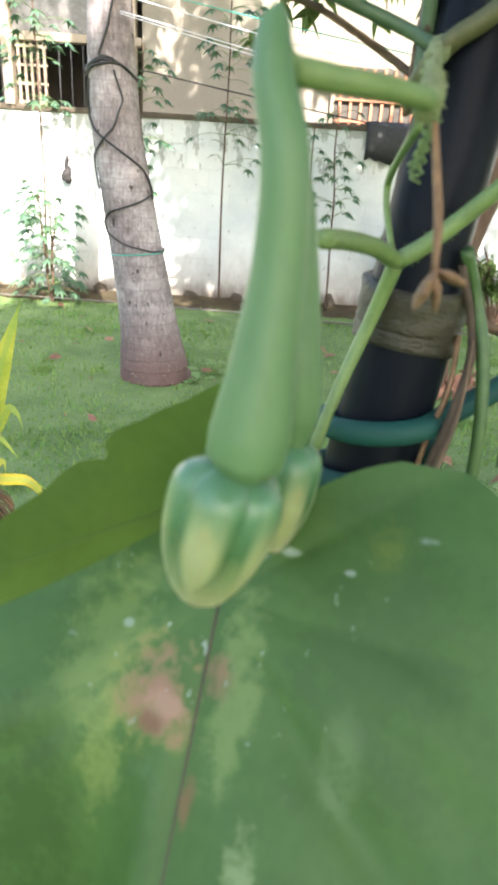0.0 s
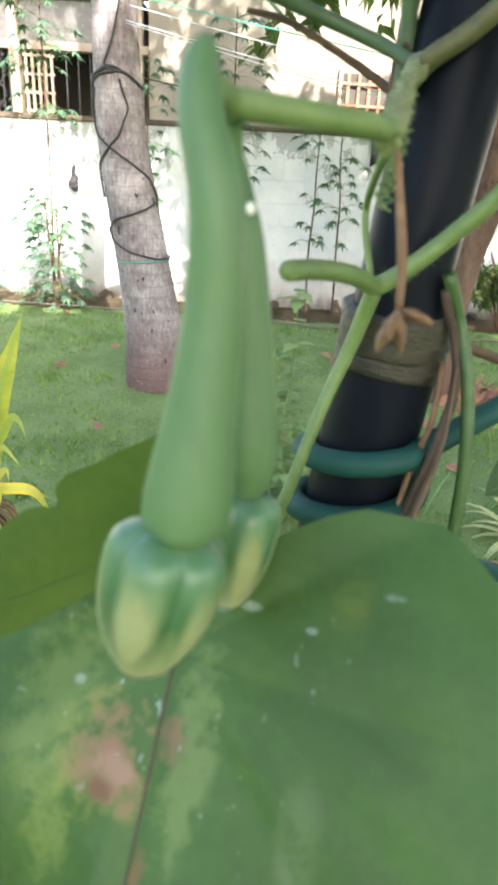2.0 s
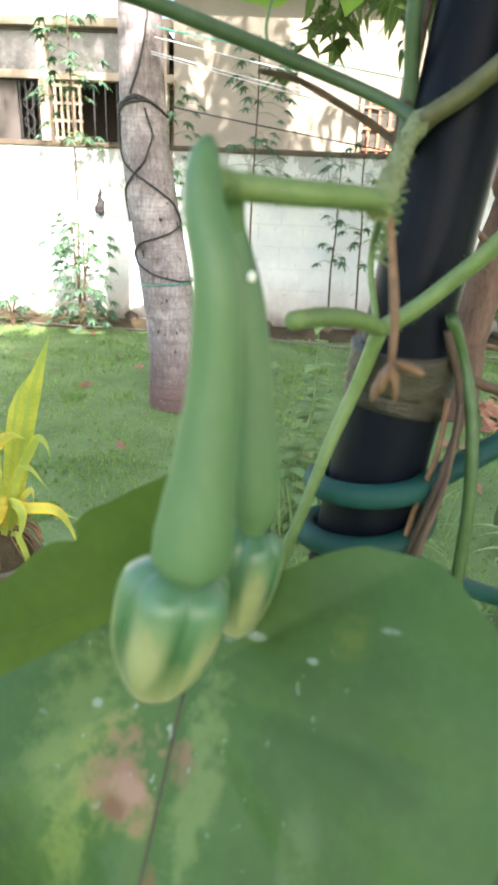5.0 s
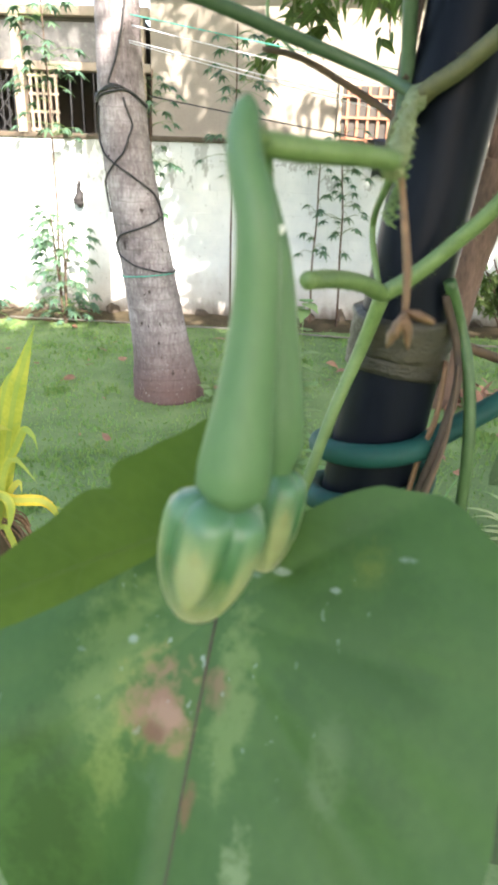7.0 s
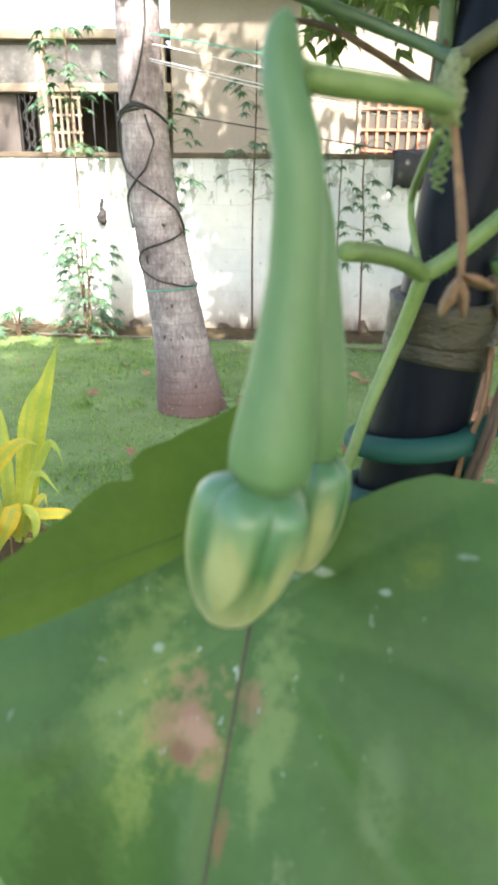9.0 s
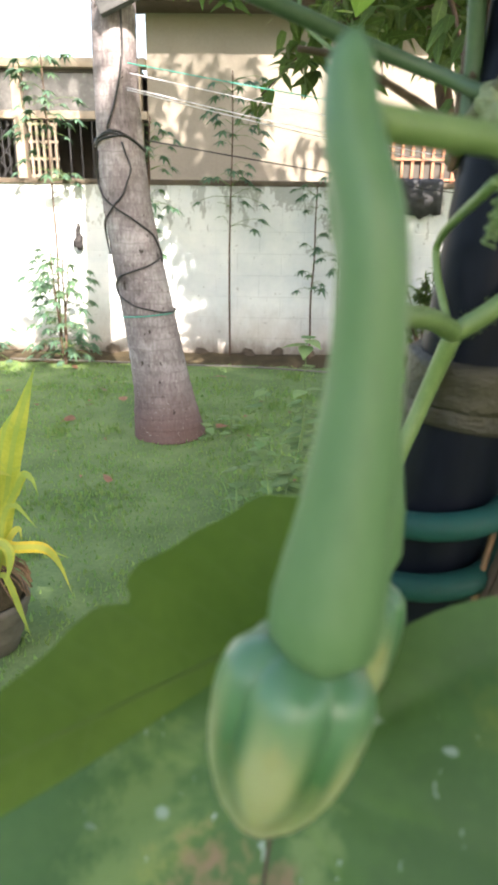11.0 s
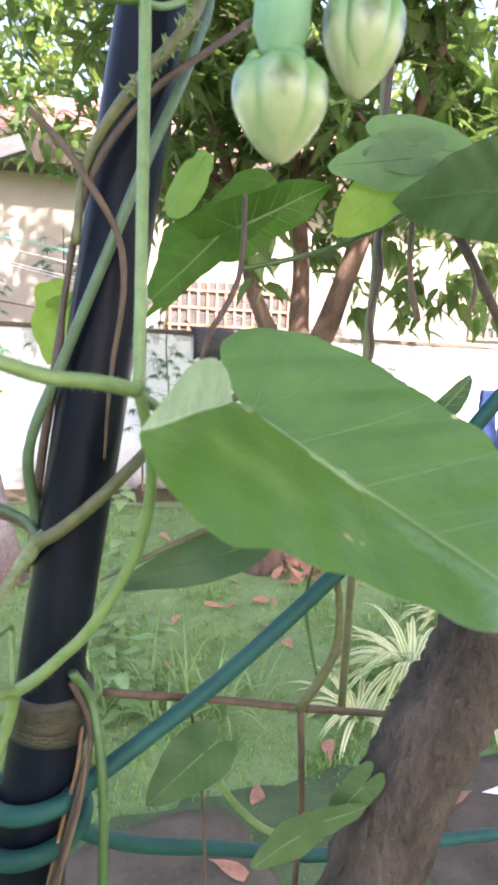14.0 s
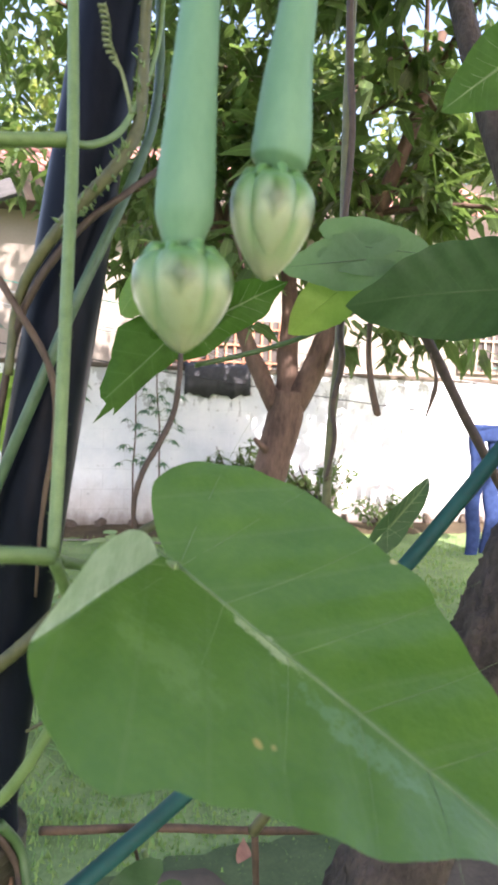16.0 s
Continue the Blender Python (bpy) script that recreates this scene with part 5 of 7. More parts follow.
hose_pts += [Vector((0.115, 0.345, 1.205)), Vector((0.2, 0.374, 1.165)), Vector((0.3, 0.40, 1.125)), Vector((0.5, 0.44, 1.09)), Vector((0.8, 0.45, 1.06))]
tagged(tube("garden_hose", hose_pts, HOSE_R, M["hose"], sides=12, steps=4), "green garden hose wound round the black pole", "hose")


# ---- vines ----
def vine(name, pts, r, mat_key, label, **how):
    return stem(name, pts, r, M[mat_key], label, sides=how.pop("sides", 10), **how)


vine("vine", [(0.0192, 0.2071, 1.379), (0.0295, 0.2281, 1.3768), (0.043, 0.2515, 1.3724), (0.0547, 0.2679, 1.3657)], [0.0031, 0.0034, 0.0036], "vine", "cut green vine stub with fine hairs", hairs=60)
vine("vine", [(0.0547, 0.2679, 1.3657), (0.0657, 0.2656, 1.3739), (0.0793, 0.2627, 1.3871), (0.0932, 0.2566, 1.4036), (0.1087, 0.2496, 1.4314), (0.119, 0.2400, 1.4589), (0.1225, 0.2280, 1.4889), (0.1200, 0.2150, 1.5148), (0.1150, 0.2040, 1.5335)], [0.0036, 0.003, 0.0026], "vine", "hairy green vine curving past the pole", hairs=160)
vine("vine", [(0.0547, 0.2679, 1.3657), (0.0494, 0.2760, 1.3414), (0.0384, 0.2715, 1.3108), (0.0291, 0.2648, 1.2818), (0.0217, 0.2599, 1.257), (0.015, 0.25, 1.2)], [0.0034, 0.0026, 0.0024], "vine", "green vine hanging down beside the pole")
vine("vine", [(0.0535, 0.27, 1.367), (0.0506, 0.284, 1.3853), (0.0498, 0.2801, 1.3971), (0.0425, 0.2047, 1.4113)], 0.0014, "vine", "thin pale vine up to the knot")
vine("vine", [round_pole(1.425, 150, 0.003), round_pole(1.432, 195, 0.003), (0.0656, 0.2848, 1.4435), (0.0779, 0.2804, 1.4524), (0.0964, 0.2770, 1.4690), (0.1159, 0.2860, 1.4870), (0.1317, 0.3101, 1.4985), (0.16, 0.345, 1.512), (0.21, 0.37, 1.53)], [0.0042, 0.0038, 0.003], "olive", "rough olive vine across the black pole", hairs=60)
vine("vine", [(0.0640, 0.2950, 1.4440), (0.0520, 0.3090, 1.4520), (0.0227, 0.3108, 1.4625), (-0.0289, 0.2868, 1.4757), (-0.0566, 0.2709, 1.4812), (-0.0817, 0.2576, 1.4849), (-0.12, 0.24, 1.49)], [0.0026, 0.0030, 0.0034], "vine_mid", "dark green vine reaching out from the pole", hairs=60)
vine("twig", [(0.0640, 0.3150, 1.4338), (0.0504, 0.3242, 1.4435), (0.0318, 0.3204, 1.4525), (0.0142, 0.3195, 1.4602), (-0.0013, 0.3192, 1.4628)], [0.0019, 0.0012], "dead", "bare brown twig beside the pole", category="twig", rough=0.2)
vine("vine", [round_pole(1.425, 176, 0.001), round_pole(1.44, 176, 0.002), round_pole(1.46, 174, 0.003), round_pole(1.50, 170, 0.003), round_pole(1.53, 164, 0.002)], [0.0028, 0.0022, 0.0012], "vine_dark", "dark green vine climbing the edge of the pole")
vine("twig", [round_pole(1.42, 172, 0.003), round_pole(1.46, 172, 0.005), round_pole(1.52, 176, 0.004), round_pole(1.58, 180, 0.004), round_pole(1.63, 186, 0.003)], [0.0014, 0.0022, 0.0012], "dead", "dry brown vine along the edge of the pole", category="twig", rough=0.15)
vine("vine", [round_pole(1.435, 178, 0.001), round_pole(1.455, 182, 0.003), (0.0589, 0.296, 1.4946), (0.0767, 0.2973, 1.5432), (0.0977, 0.2933, 1.5958), (0.1180, 0.296, 1.6473), (0.1380, 0.3117, 1.6963), (0.1500, 0.335, 1.732), (0.1603, 0.36, 1.769), (0.165, 0.39, 1.83), (0.16, 0.41, 1.95)], [0.0032, 0.003], "vine_mid", "smooth green vine slanting across the pole")
vine("twig", [round_pole(1.45, 184, 0.003), round_pole(1.50, 184, 0.003), (0.0743, 0.3023, 1.5450), (0.0756, 0.3089, 1.5700), (0.0793, 0.3098, 1.5952), (0.0838, 0.3086, 1.6201), (0.0908, 0.3045, 1.6426), (0.1004, 0.3001, 1.6603), (0.1120, 0.2987, 1.6766), (0.1252, 0.3004, 1.6922), (0.1386, 0.3010, 1.7032), (0.1513, 0.3080, 1.7155), (0.1683, 0.3198, 1.7326), (0.1942, 0.3380, 1.7592)], [0.0018, 0.0022, 0.0018], "purple", "brown woody vine wound round the pole", category="twig", rough=0.15)
vine("twig", [(0.0573, 0.3194, 1.6793), (0.0748, 0.3100, 1.6611), (0.0901, 0.2980, 1.6389), (0.1054, 0.2900, 1.6124), (0.1091, 0.2880, 1.5833), (0.1040, 0.2880, 1.5446), (0.1015, 0.2860, 1.519), (0.1, 0.287, 1.49)], [0.0022, 0.0018, 0.0007], "dead", "thin brown twig lying on the pole", category="twig", rough=0.15)
SPIKY = [(0.0835, 0.3030, 1.6072), (0.0853, 0.3074, 1.6352), (0.0898, 0.3057, 1.6533), (0.0972, 0.3014, 1.6677), (0.1089, 0.2983, 1.6848), (0.1211, 0.2992, 1.7006), (0.1346, 0.2993, 1.7161), (0.1442, 0.3043, 1.7323), (0.1500, 0.3125, 1.7514), (0.152, 0.33, 1.80), (0.153, 0.34, 1.88), (0.14, 0.35, 2.0)]
spiky = vine("vine", SPIKY, [0.0022, 0.0034, 0.0036, 0.003], "olive", "rough olive vine climbing round the pole", hairs=140)
vine("vine", [(0.1148, 0.2047, 1.5342), (0.1156, 0.2187, 1.5694), (0.1162, 0.2361, 1.6213), (0.1168, 0.2538, 1.6766), (0.1169, 0.2681, 1.7206), (0.1153, 0.2884, 1.7747), (0.113, 0.31, 1.85)], [0.0027, 0.0029, 0.0031, 0.0027], "vine", "upright hairy green vine in front of the pole", hairs=200)
vine("leaf_stalk", [(0.1148, 0.2047, 1.5342), (0.0981, 0.1960, 1.5379), (0.0804, 0.1885, 1.5395), (0.0612, 0.1822, 1.5454), (0.046, 0.1747, 1.5533), (0.0331, 0.1700, 1.5590), (0.0253, 0.1682, 1.562)], [0.0036, 0.0031, 0.003], "vine", "hairy green leaf stalk leaving the vine", category="leaf stalk", hairs=140)
vine("leaf_stalk", [(0.1156, 0.271, 1.7214), (0.1011, 0.2654, 1.7178), (0.0837, 0.2584, 1.7141), (0.065, 0.2522, 1.7148), (0.0424, 0.2448, 1.7185)], [0.0036, 0.003], "vine", "green leaf stalk leaving the upright vine", category="leaf stalk", hairs=50)
vine("vine", [(0.1156, 0.2708, 1.72), (0.1254, 0.2815, 1.7237), (0.1375, 0.2957, 1.735), (0.1459, 0.3116, 1.7532), (0.1547, 0.3284, 1.7805), (0.163, 0.35, 1.83), (0.165, 0.36, 1.95)], [0.002, 0.0017], "vine", "thin green vine bending behind the pods")
vine("vine", [(0.0840, 0.2753, 1.3712), (0.0933, 0.2821, 1.3511), (0.0985, 0.2758, 1.331), (0.1015, 0.2689, 1.3007), (0.1022, 0.2659, 1.267), (0.1005, 0.2632, 1.22), (0.09, 0.27, 1.15)], [0.0028, 0.003], "vine_dark", "green vine looping down beside the pole")
vine("twig", [(0.0833, 0.2762, 1.3649), (0.0930, 0.2795, 1.3403), (0.0933, 0.2727, 1.3237), (0.0873, 0.2675, 1.2979), (0.0804, 0.2667, 1.2701), (0.0716, 0.2632, 1.2356), (0.06, 0.26, 1.18)], [0.0018, 0.0022, 0.003], "purple", "purple-brown dead vine beside the pole", category="twig", rough=0.25)
vine("dry_leaf", [(0.0925, 0.272, 1.335), (0.0905, 0.2665, 1.305), (0.083, 0.2625, 1.275), (0.076, 0.26, 1.25), (0.069, 0.257, 1.225), (0.062, 0.255, 1.2), (0.06, 0.255, 1.185)], [0.001, 0.0022, 0.0036, 0.005, 0.0058, 0.005, 0.0015], "husk_brown", "dry brown rolled leaf hanging along the pole", category="dry leaf", rough=0.15, flat=0.45, sides=12)
vine("twig", [(0.0895, 0.2824, 1.3342), (0.0866, 0.2741, 1.3107), (0.0808, 0.2724, 1.2889), (0.074, 0.266, 1.2587), (0.066, 0.262, 1.22), (0.055, 0.262, 1.16), (0.045, 0.265, 1.1)], [0.0012, 0.0014, 0.0006], "straw", "straw-coloured dead stalk beside the pole", category="twig", rough=0.2)
vine("twig", [(0.1010, 0.3151, 1.3363), (0.1258, 0.3254, 1.3266), (0.169, 0.3393, 1.3131), (0.2450, 0.3520, 1.2930), (0.33, 0.37, 1.27), (0.42, 0.385, 1.245), (0.6, 0.41, 1.2)], [0.0026, 0.0028, 0.0026], "dead", "horizontal brown twig tied to the pole", category="twig", rough=0.15)
vine("twig", [(0.2406, 0.3493, 1.2943), (0.2531, 0.3444, 1.317), (0.2632, 0.3407, 1.3445), (0.2639, 0.3396, 1.375), (0.2591, 0.3396, 1.4046)], [0.0042, 0.0032, 0.0024], "olive", "mossy brown twig rising from the crossbar", category="twig", rough=0.25)
vine("twig", [(0.2423, 0.3487, 1.2931), (0.2447, 0.3478, 1.2527), (0.2463, 0.3464, 1.2073), (0.2432, 0.3425, 1.1534)], 0.0025, "dead", "brown twig hanging from the crossbar", category="twig", rough=0.15)
vine("vine", [(0.2531, 0.3464, 1.317), (0.245, 0.345, 1.35), (0.24, 0.345, 1.38), (0.243, 0.34, 1.41)], [0.0012, 0.0015, 0.0009], "vine_dark", "green shoot beside the brown twig")
vine("vine", [(0.1643, 0.3361, 1.3), (0.1777, 0.3378, 1.258), (0.1995, 0.3386, 1.224), (0.23, 0.3389, 1.2016), (0.2815, 0.346, 1.1965), (0.34, 0.36, 1.21)], [0.0022, 0.0026, 0.002], "vine", "slack pale green vine below the crossbar")
vine("twig", [(0.1566, 0.32, 1.32), (0.166, 0.33, 1.27), (0.172, 0.335, 1.2), (0.175, 0.335, 1.12)], 0.0012, "dead", "thin brown stalk hanging from the hose", category="twig")
vine("vine", [(0.36, 0.575, 2.5), (0.358, 0.565, 2.2), (0.3562, 0.5565, 1.9387), (0.3527, 0.5441, 1.8424), (0.3507, 0.5313, 1.7461), (0.3471, 0.5189, 1.6498), (0.3414, 0.5113, 1.5854), (0.3376, 0.5048, 1.5318), (0.3354, 0.498, 1.40), (0.33, 0.49, 1.2)], [0.0042, 0.0044, 0.0042, 0.004], "olive", "hanging brown-green woody vine", rough=0.12)
vine("vine", [(0.362, 0.57, 2.5), (0.35, 0.56, 2.2), (0.352, 0.549, 1.95), (0.357, 0.541, 1.85), (0.349, 0.527, 1.75), (0.352, 0.52, 1.70), (0.3455, 0.514, 1.66), (0.3475, 0.509, 1.63), (0.340, 0.508, 1.59), (0.342, 0.503, 1.56), (0.334, 0.50, 1.52)], [0.0034, 0.0034, 0.003, 0.002], "purple", "dark woody vine twisted on another", rough=0.1)
vine("twig", [(0.1738, 0.2877, 1.6375), (0.1731, 0.2829, 1.6206), (0.1720, 0.2784, 1.6055), (0.1693, 0.2752, 1.5905), (0.1624, 0.2710, 1.5757), (0.1546, 0.2681, 1.5625), (0.1503, 0.2655, 1.5496), (0.1496, 0.2634, 1.5382), (0.1511, 0.2624, 1.5320)], [0.0013, 0.0015, 0.0017, 0.0015, 0.0009], "purple", "dry brown tendril hanging under a pod", category="twig", rough=0.2)
vine("twig", [(0.3536, 0.4597, 1.6816), (0.3504, 0.4551, 1.6428), (0.3524, 0.4507, 1.614), (0.3567, 0.4459, 1.5902), (0.3585, 0.4455, 1.5862), (0.3605, 0.4455, 1.5872)], [0.0022, 0.0022, 0.0026, 0.0034, 0.0024, 0.0008], "dead", "dry brown stalk with a swollen end", category="twig", rough=0.2)
vine("twig", [(0.3760, 0.4929, 1.7111), (0.3959, 0.4929, 1.6911), (0.4222, 0.4807, 1.6459), (0.4487, 0.4671, 1.5903), (0.475, 0.4543, 1.5399), (0.5063, 0.4425, 1.4792), (0.54, 0.43, 1.40)], [0.005, 0.0045, 0.0042], "purple", "brown woody twig under the broad leaves", category="twig", rough=0.15)
vine("vine", [(0.2056, 0.4743, 1.6204), (0.2545, 0.4754, 1.6334), (0.3051, 0.4769, 1.6516), (0.3572, 0.4794, 1.6805)], 0.0022, "vine_dark", "thin dark green vine behind the pods")
vine("twig", [(0.41, 0.46, 1.64), (0.415, 0.455, 1.615), (0.405, 0.45, 1.585)], [0.0009, 0.0014, 0.0022, 0.0006], "dead", "small dry pod hanging from a twig", category="twig")


thorns(spiky, SPIKY[4:8], 0.0034, 90, 0.005, M["vine"], 5)
thorns(spiky, SPIKY[8:11], 0.0032, 60, 0.0045, M["vine"], 6)
# a dry curly tendril in front of the pole, and the stalk of the heart-shaped leaf
curl_line = curve_points([(0.1299, 0.2223, 1.7603), (0.1319, 0.2211, 1.7524), (0.1325, 0.2202, 1.7444), (0.1360, 0.2186, 1.7365), (0.1383, 0.2178, 1.7331), (0.1408, 0.2164, 1.7241), (0.1425, 0.2153, 1.7161)], 24)
tagged(tube("tendril", [p + Vector((math.cos(i * 0.9), math.sin(i * 0.9), 0)) * 0.0016 * min(1, max(0, (90 - i) / 30)) for i, p in enumerate(curl_line)], [0.0005, 0.0006, 0.0009], M["fuzz"], None, "", sides=5, steps=1, smooth_line=False), "pale dry curly tendril hanging by the pole", "tendril")
vine("leaf_stalk", [(0.1152, 0.2080, 1.5320), (0.128, 0.2280, 1.524), (0.148, 0.2330, 1.524), (0.1668, 0.2149, 1.5262)], [0.0026, 0.0022], "vine", "green stalk of the heart-shaped leaf", category="leaf stalk", hairs=40)


# the leaning shrub trunk
log_line = [(0.115, 0.27, -0.05), (0.155, 0.28, 0.4), (0.215, 0.29, 0.85), (0.2852, 0.2959, 1.2048), (0.3524, 0.3019, 1.3585), (0.402, 0.3059, 1.4695), (0.47, 0.32, 1.62), (0.55, 0.34, 1.9)]
lv, lf = tube_data(log_line, [0.042, 0.036, 0.032, 0.030, 0.029, 0.027], 44, 26, rough=0.2, seed=4)
leaning = thing("leaning_shrub", "leaning shrub with dark rough bark", "shrub")
mesh_part("trunk", lv, lf, M["log"], leaning, "dark rough-barked trunk")
tube("branch", [(0.47, 0.32, 1.62), (0.44, 0.42, 1.8), (0.40, 0.5, 2.05)], [0.014, 0.008], M["log"], leaning, rough=0.1)


# ---- knot of fuzz where the pods' stalk meets the pole ----
def fuzzy_knot():
    rng = random.Random(9)
    k = thing("vine_knot", "pale fuzzy vine knot at the pole", "vine knot", at=(0.037, 0.175, 1.414))
    o = Vector((0.037, 0.175, 1.414))
    axis = [Vector(p) - o for p in ((0.0375, 0.1751, 1.4132), (0.0416, 0.1912, 1.418), (0.0478, 0.2216, 1.4258), (0.058, 0.2696, 1.4369), (0.0683, 0.3046, 1.4465))]
    tube("knot", axis, [0.0024, 0.0033, 0.0026, 0.0034, 0.0022, 0.0031, 0.0024, 0.0036, 0.0042, 0.003], M["fuzz"], k, sides=16, rough=0.8)
    pieces = []
    path = curve_points(axis, 12)
    for _ in range(800):
        p = rng.choice(path)
        w = Vector((rng.uniform(-1, 1), rng.uniform(-1, 1), rng.uniform(-1, 1))).normalized()
        q = p + w * rng.uniform(0.0016, 0.0034)
        pieces.append(tube_data([q, q + w * rng.uniform(0.0006, 0.0018) + Vector((0, 0, -0.0006))], [0.0003, 0.0001], 4, 1))
    joined("fuzz", pieces, M["fuzz"], k, kind="stuff")
    for start, end, turns, rad in (((0.046, 0.205, 1.414), (0.043, 0.205, 1.398), 6, 0.0014), ((0.05, 0.22, 1.418), (0.046, 0.216, 1.396), 7, 0.0017), ((0.044, 0.19, 1.412), (0.041, 0.2, 1.4), 5, 0.0012)):
        a, b = Vector(start) - o, Vector(end) - o
        pts = [a.lerp(b, s) + Vector((math.cos(s * turns * 6.283), math.sin(s * turns * 6.283), 0)) * rad for s in np.linspace(0, 1, turns * 9)]
        tube("tendril", pts, 0.0004, M["vine"], k, sides=5, steps=1, smooth_line=False)


fuzzy_knot()


# ---- seed pods on fleshy stalks ----
def capsule_skin(name, top, low, ridge, spot, face=(0.42, 0.78), blot=(0.12, 0.34), gloss=0.4):
    """Skin of a pod by its UV: u runs from the stalk to the tip, v across each fleshy lobe."""
    m, t, n, l, b = nodes_of(name)
    uv = n.new("ShaderNodeSeparateXYZ")
    l.new(coords(t, "UV"), uv.inputs[0])
    co = coords(t)
    streak = noise_tex(t, co, 150, 4, 0.6, (1, 1, 0.35))
    wob = maths(t, "MULTIPLY", maths(t, "SUBTRACT", streak, 0.5), 0.3)
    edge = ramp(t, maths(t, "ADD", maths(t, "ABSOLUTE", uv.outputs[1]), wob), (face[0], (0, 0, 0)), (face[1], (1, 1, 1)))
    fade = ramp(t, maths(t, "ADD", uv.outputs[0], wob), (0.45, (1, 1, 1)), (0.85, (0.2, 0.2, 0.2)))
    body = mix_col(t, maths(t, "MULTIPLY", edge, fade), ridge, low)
    blush = noise_tex(t, co, 90, 4, 0.6)
    body = mix_col(t, ramp(t, maths(t, "ADD", blush, maths(t, "MULTIPLY", uv.outputs[0], 0.12)), (0.58, (0, 0, 0)), (0.72, (0.45, 0.45, 0.45))), body, tuple(c * k for c, k in zip(ridge, (0.75, 0.72, 0.5))))
    body = mix_col(t, ramp(t, uv.outputs[0], (0.8, (0, 0, 0)), (0.97, (0.6, 0.6, 0.6))), body, (0.34, 0.33, 0.22))
    col = mix_col(t, ramp(t, maths(t, "ADD", uv.outputs[0], wob), (0.08, (0, 0, 0)), (0.42, (1, 1, 1))), top, body)
    du = maths(t, "ABSOLUTE", maths(t, "SUBTRACT", uv.outputs[0], 0.33))
    r = maths(t, "ADD", maths(t, "MULTIPLY", du, 2.6), maths(t, "ABSOLUTE", uv.outputs[1]))
    col = mix_col(t, ramp(t, maths(t, "ADD", r, wob), (blot[0], (0.85, 0.85, 0.85)), (blot[1], (0, 0, 0))), col, spot)
    l.new(col, b.inputs["Base Color"])
    b.inputs["Roughness"].default_value = gloss
    b.inputs["Subsurface Weight"].default_value = 0.15
    b.inputs["Subsurface Radius"].default_value = (0.004, 0.006, 0.002)
    b.inputs["Subsurface Scale"].default_value = 0.5
    bumped(t, b, streak, 0.12, 0.0004)
    return m


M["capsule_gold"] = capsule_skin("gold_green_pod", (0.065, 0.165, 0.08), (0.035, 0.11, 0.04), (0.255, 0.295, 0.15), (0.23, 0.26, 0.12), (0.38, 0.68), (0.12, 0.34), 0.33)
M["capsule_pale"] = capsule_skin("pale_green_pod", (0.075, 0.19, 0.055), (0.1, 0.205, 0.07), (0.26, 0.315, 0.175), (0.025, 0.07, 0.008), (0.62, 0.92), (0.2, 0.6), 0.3)


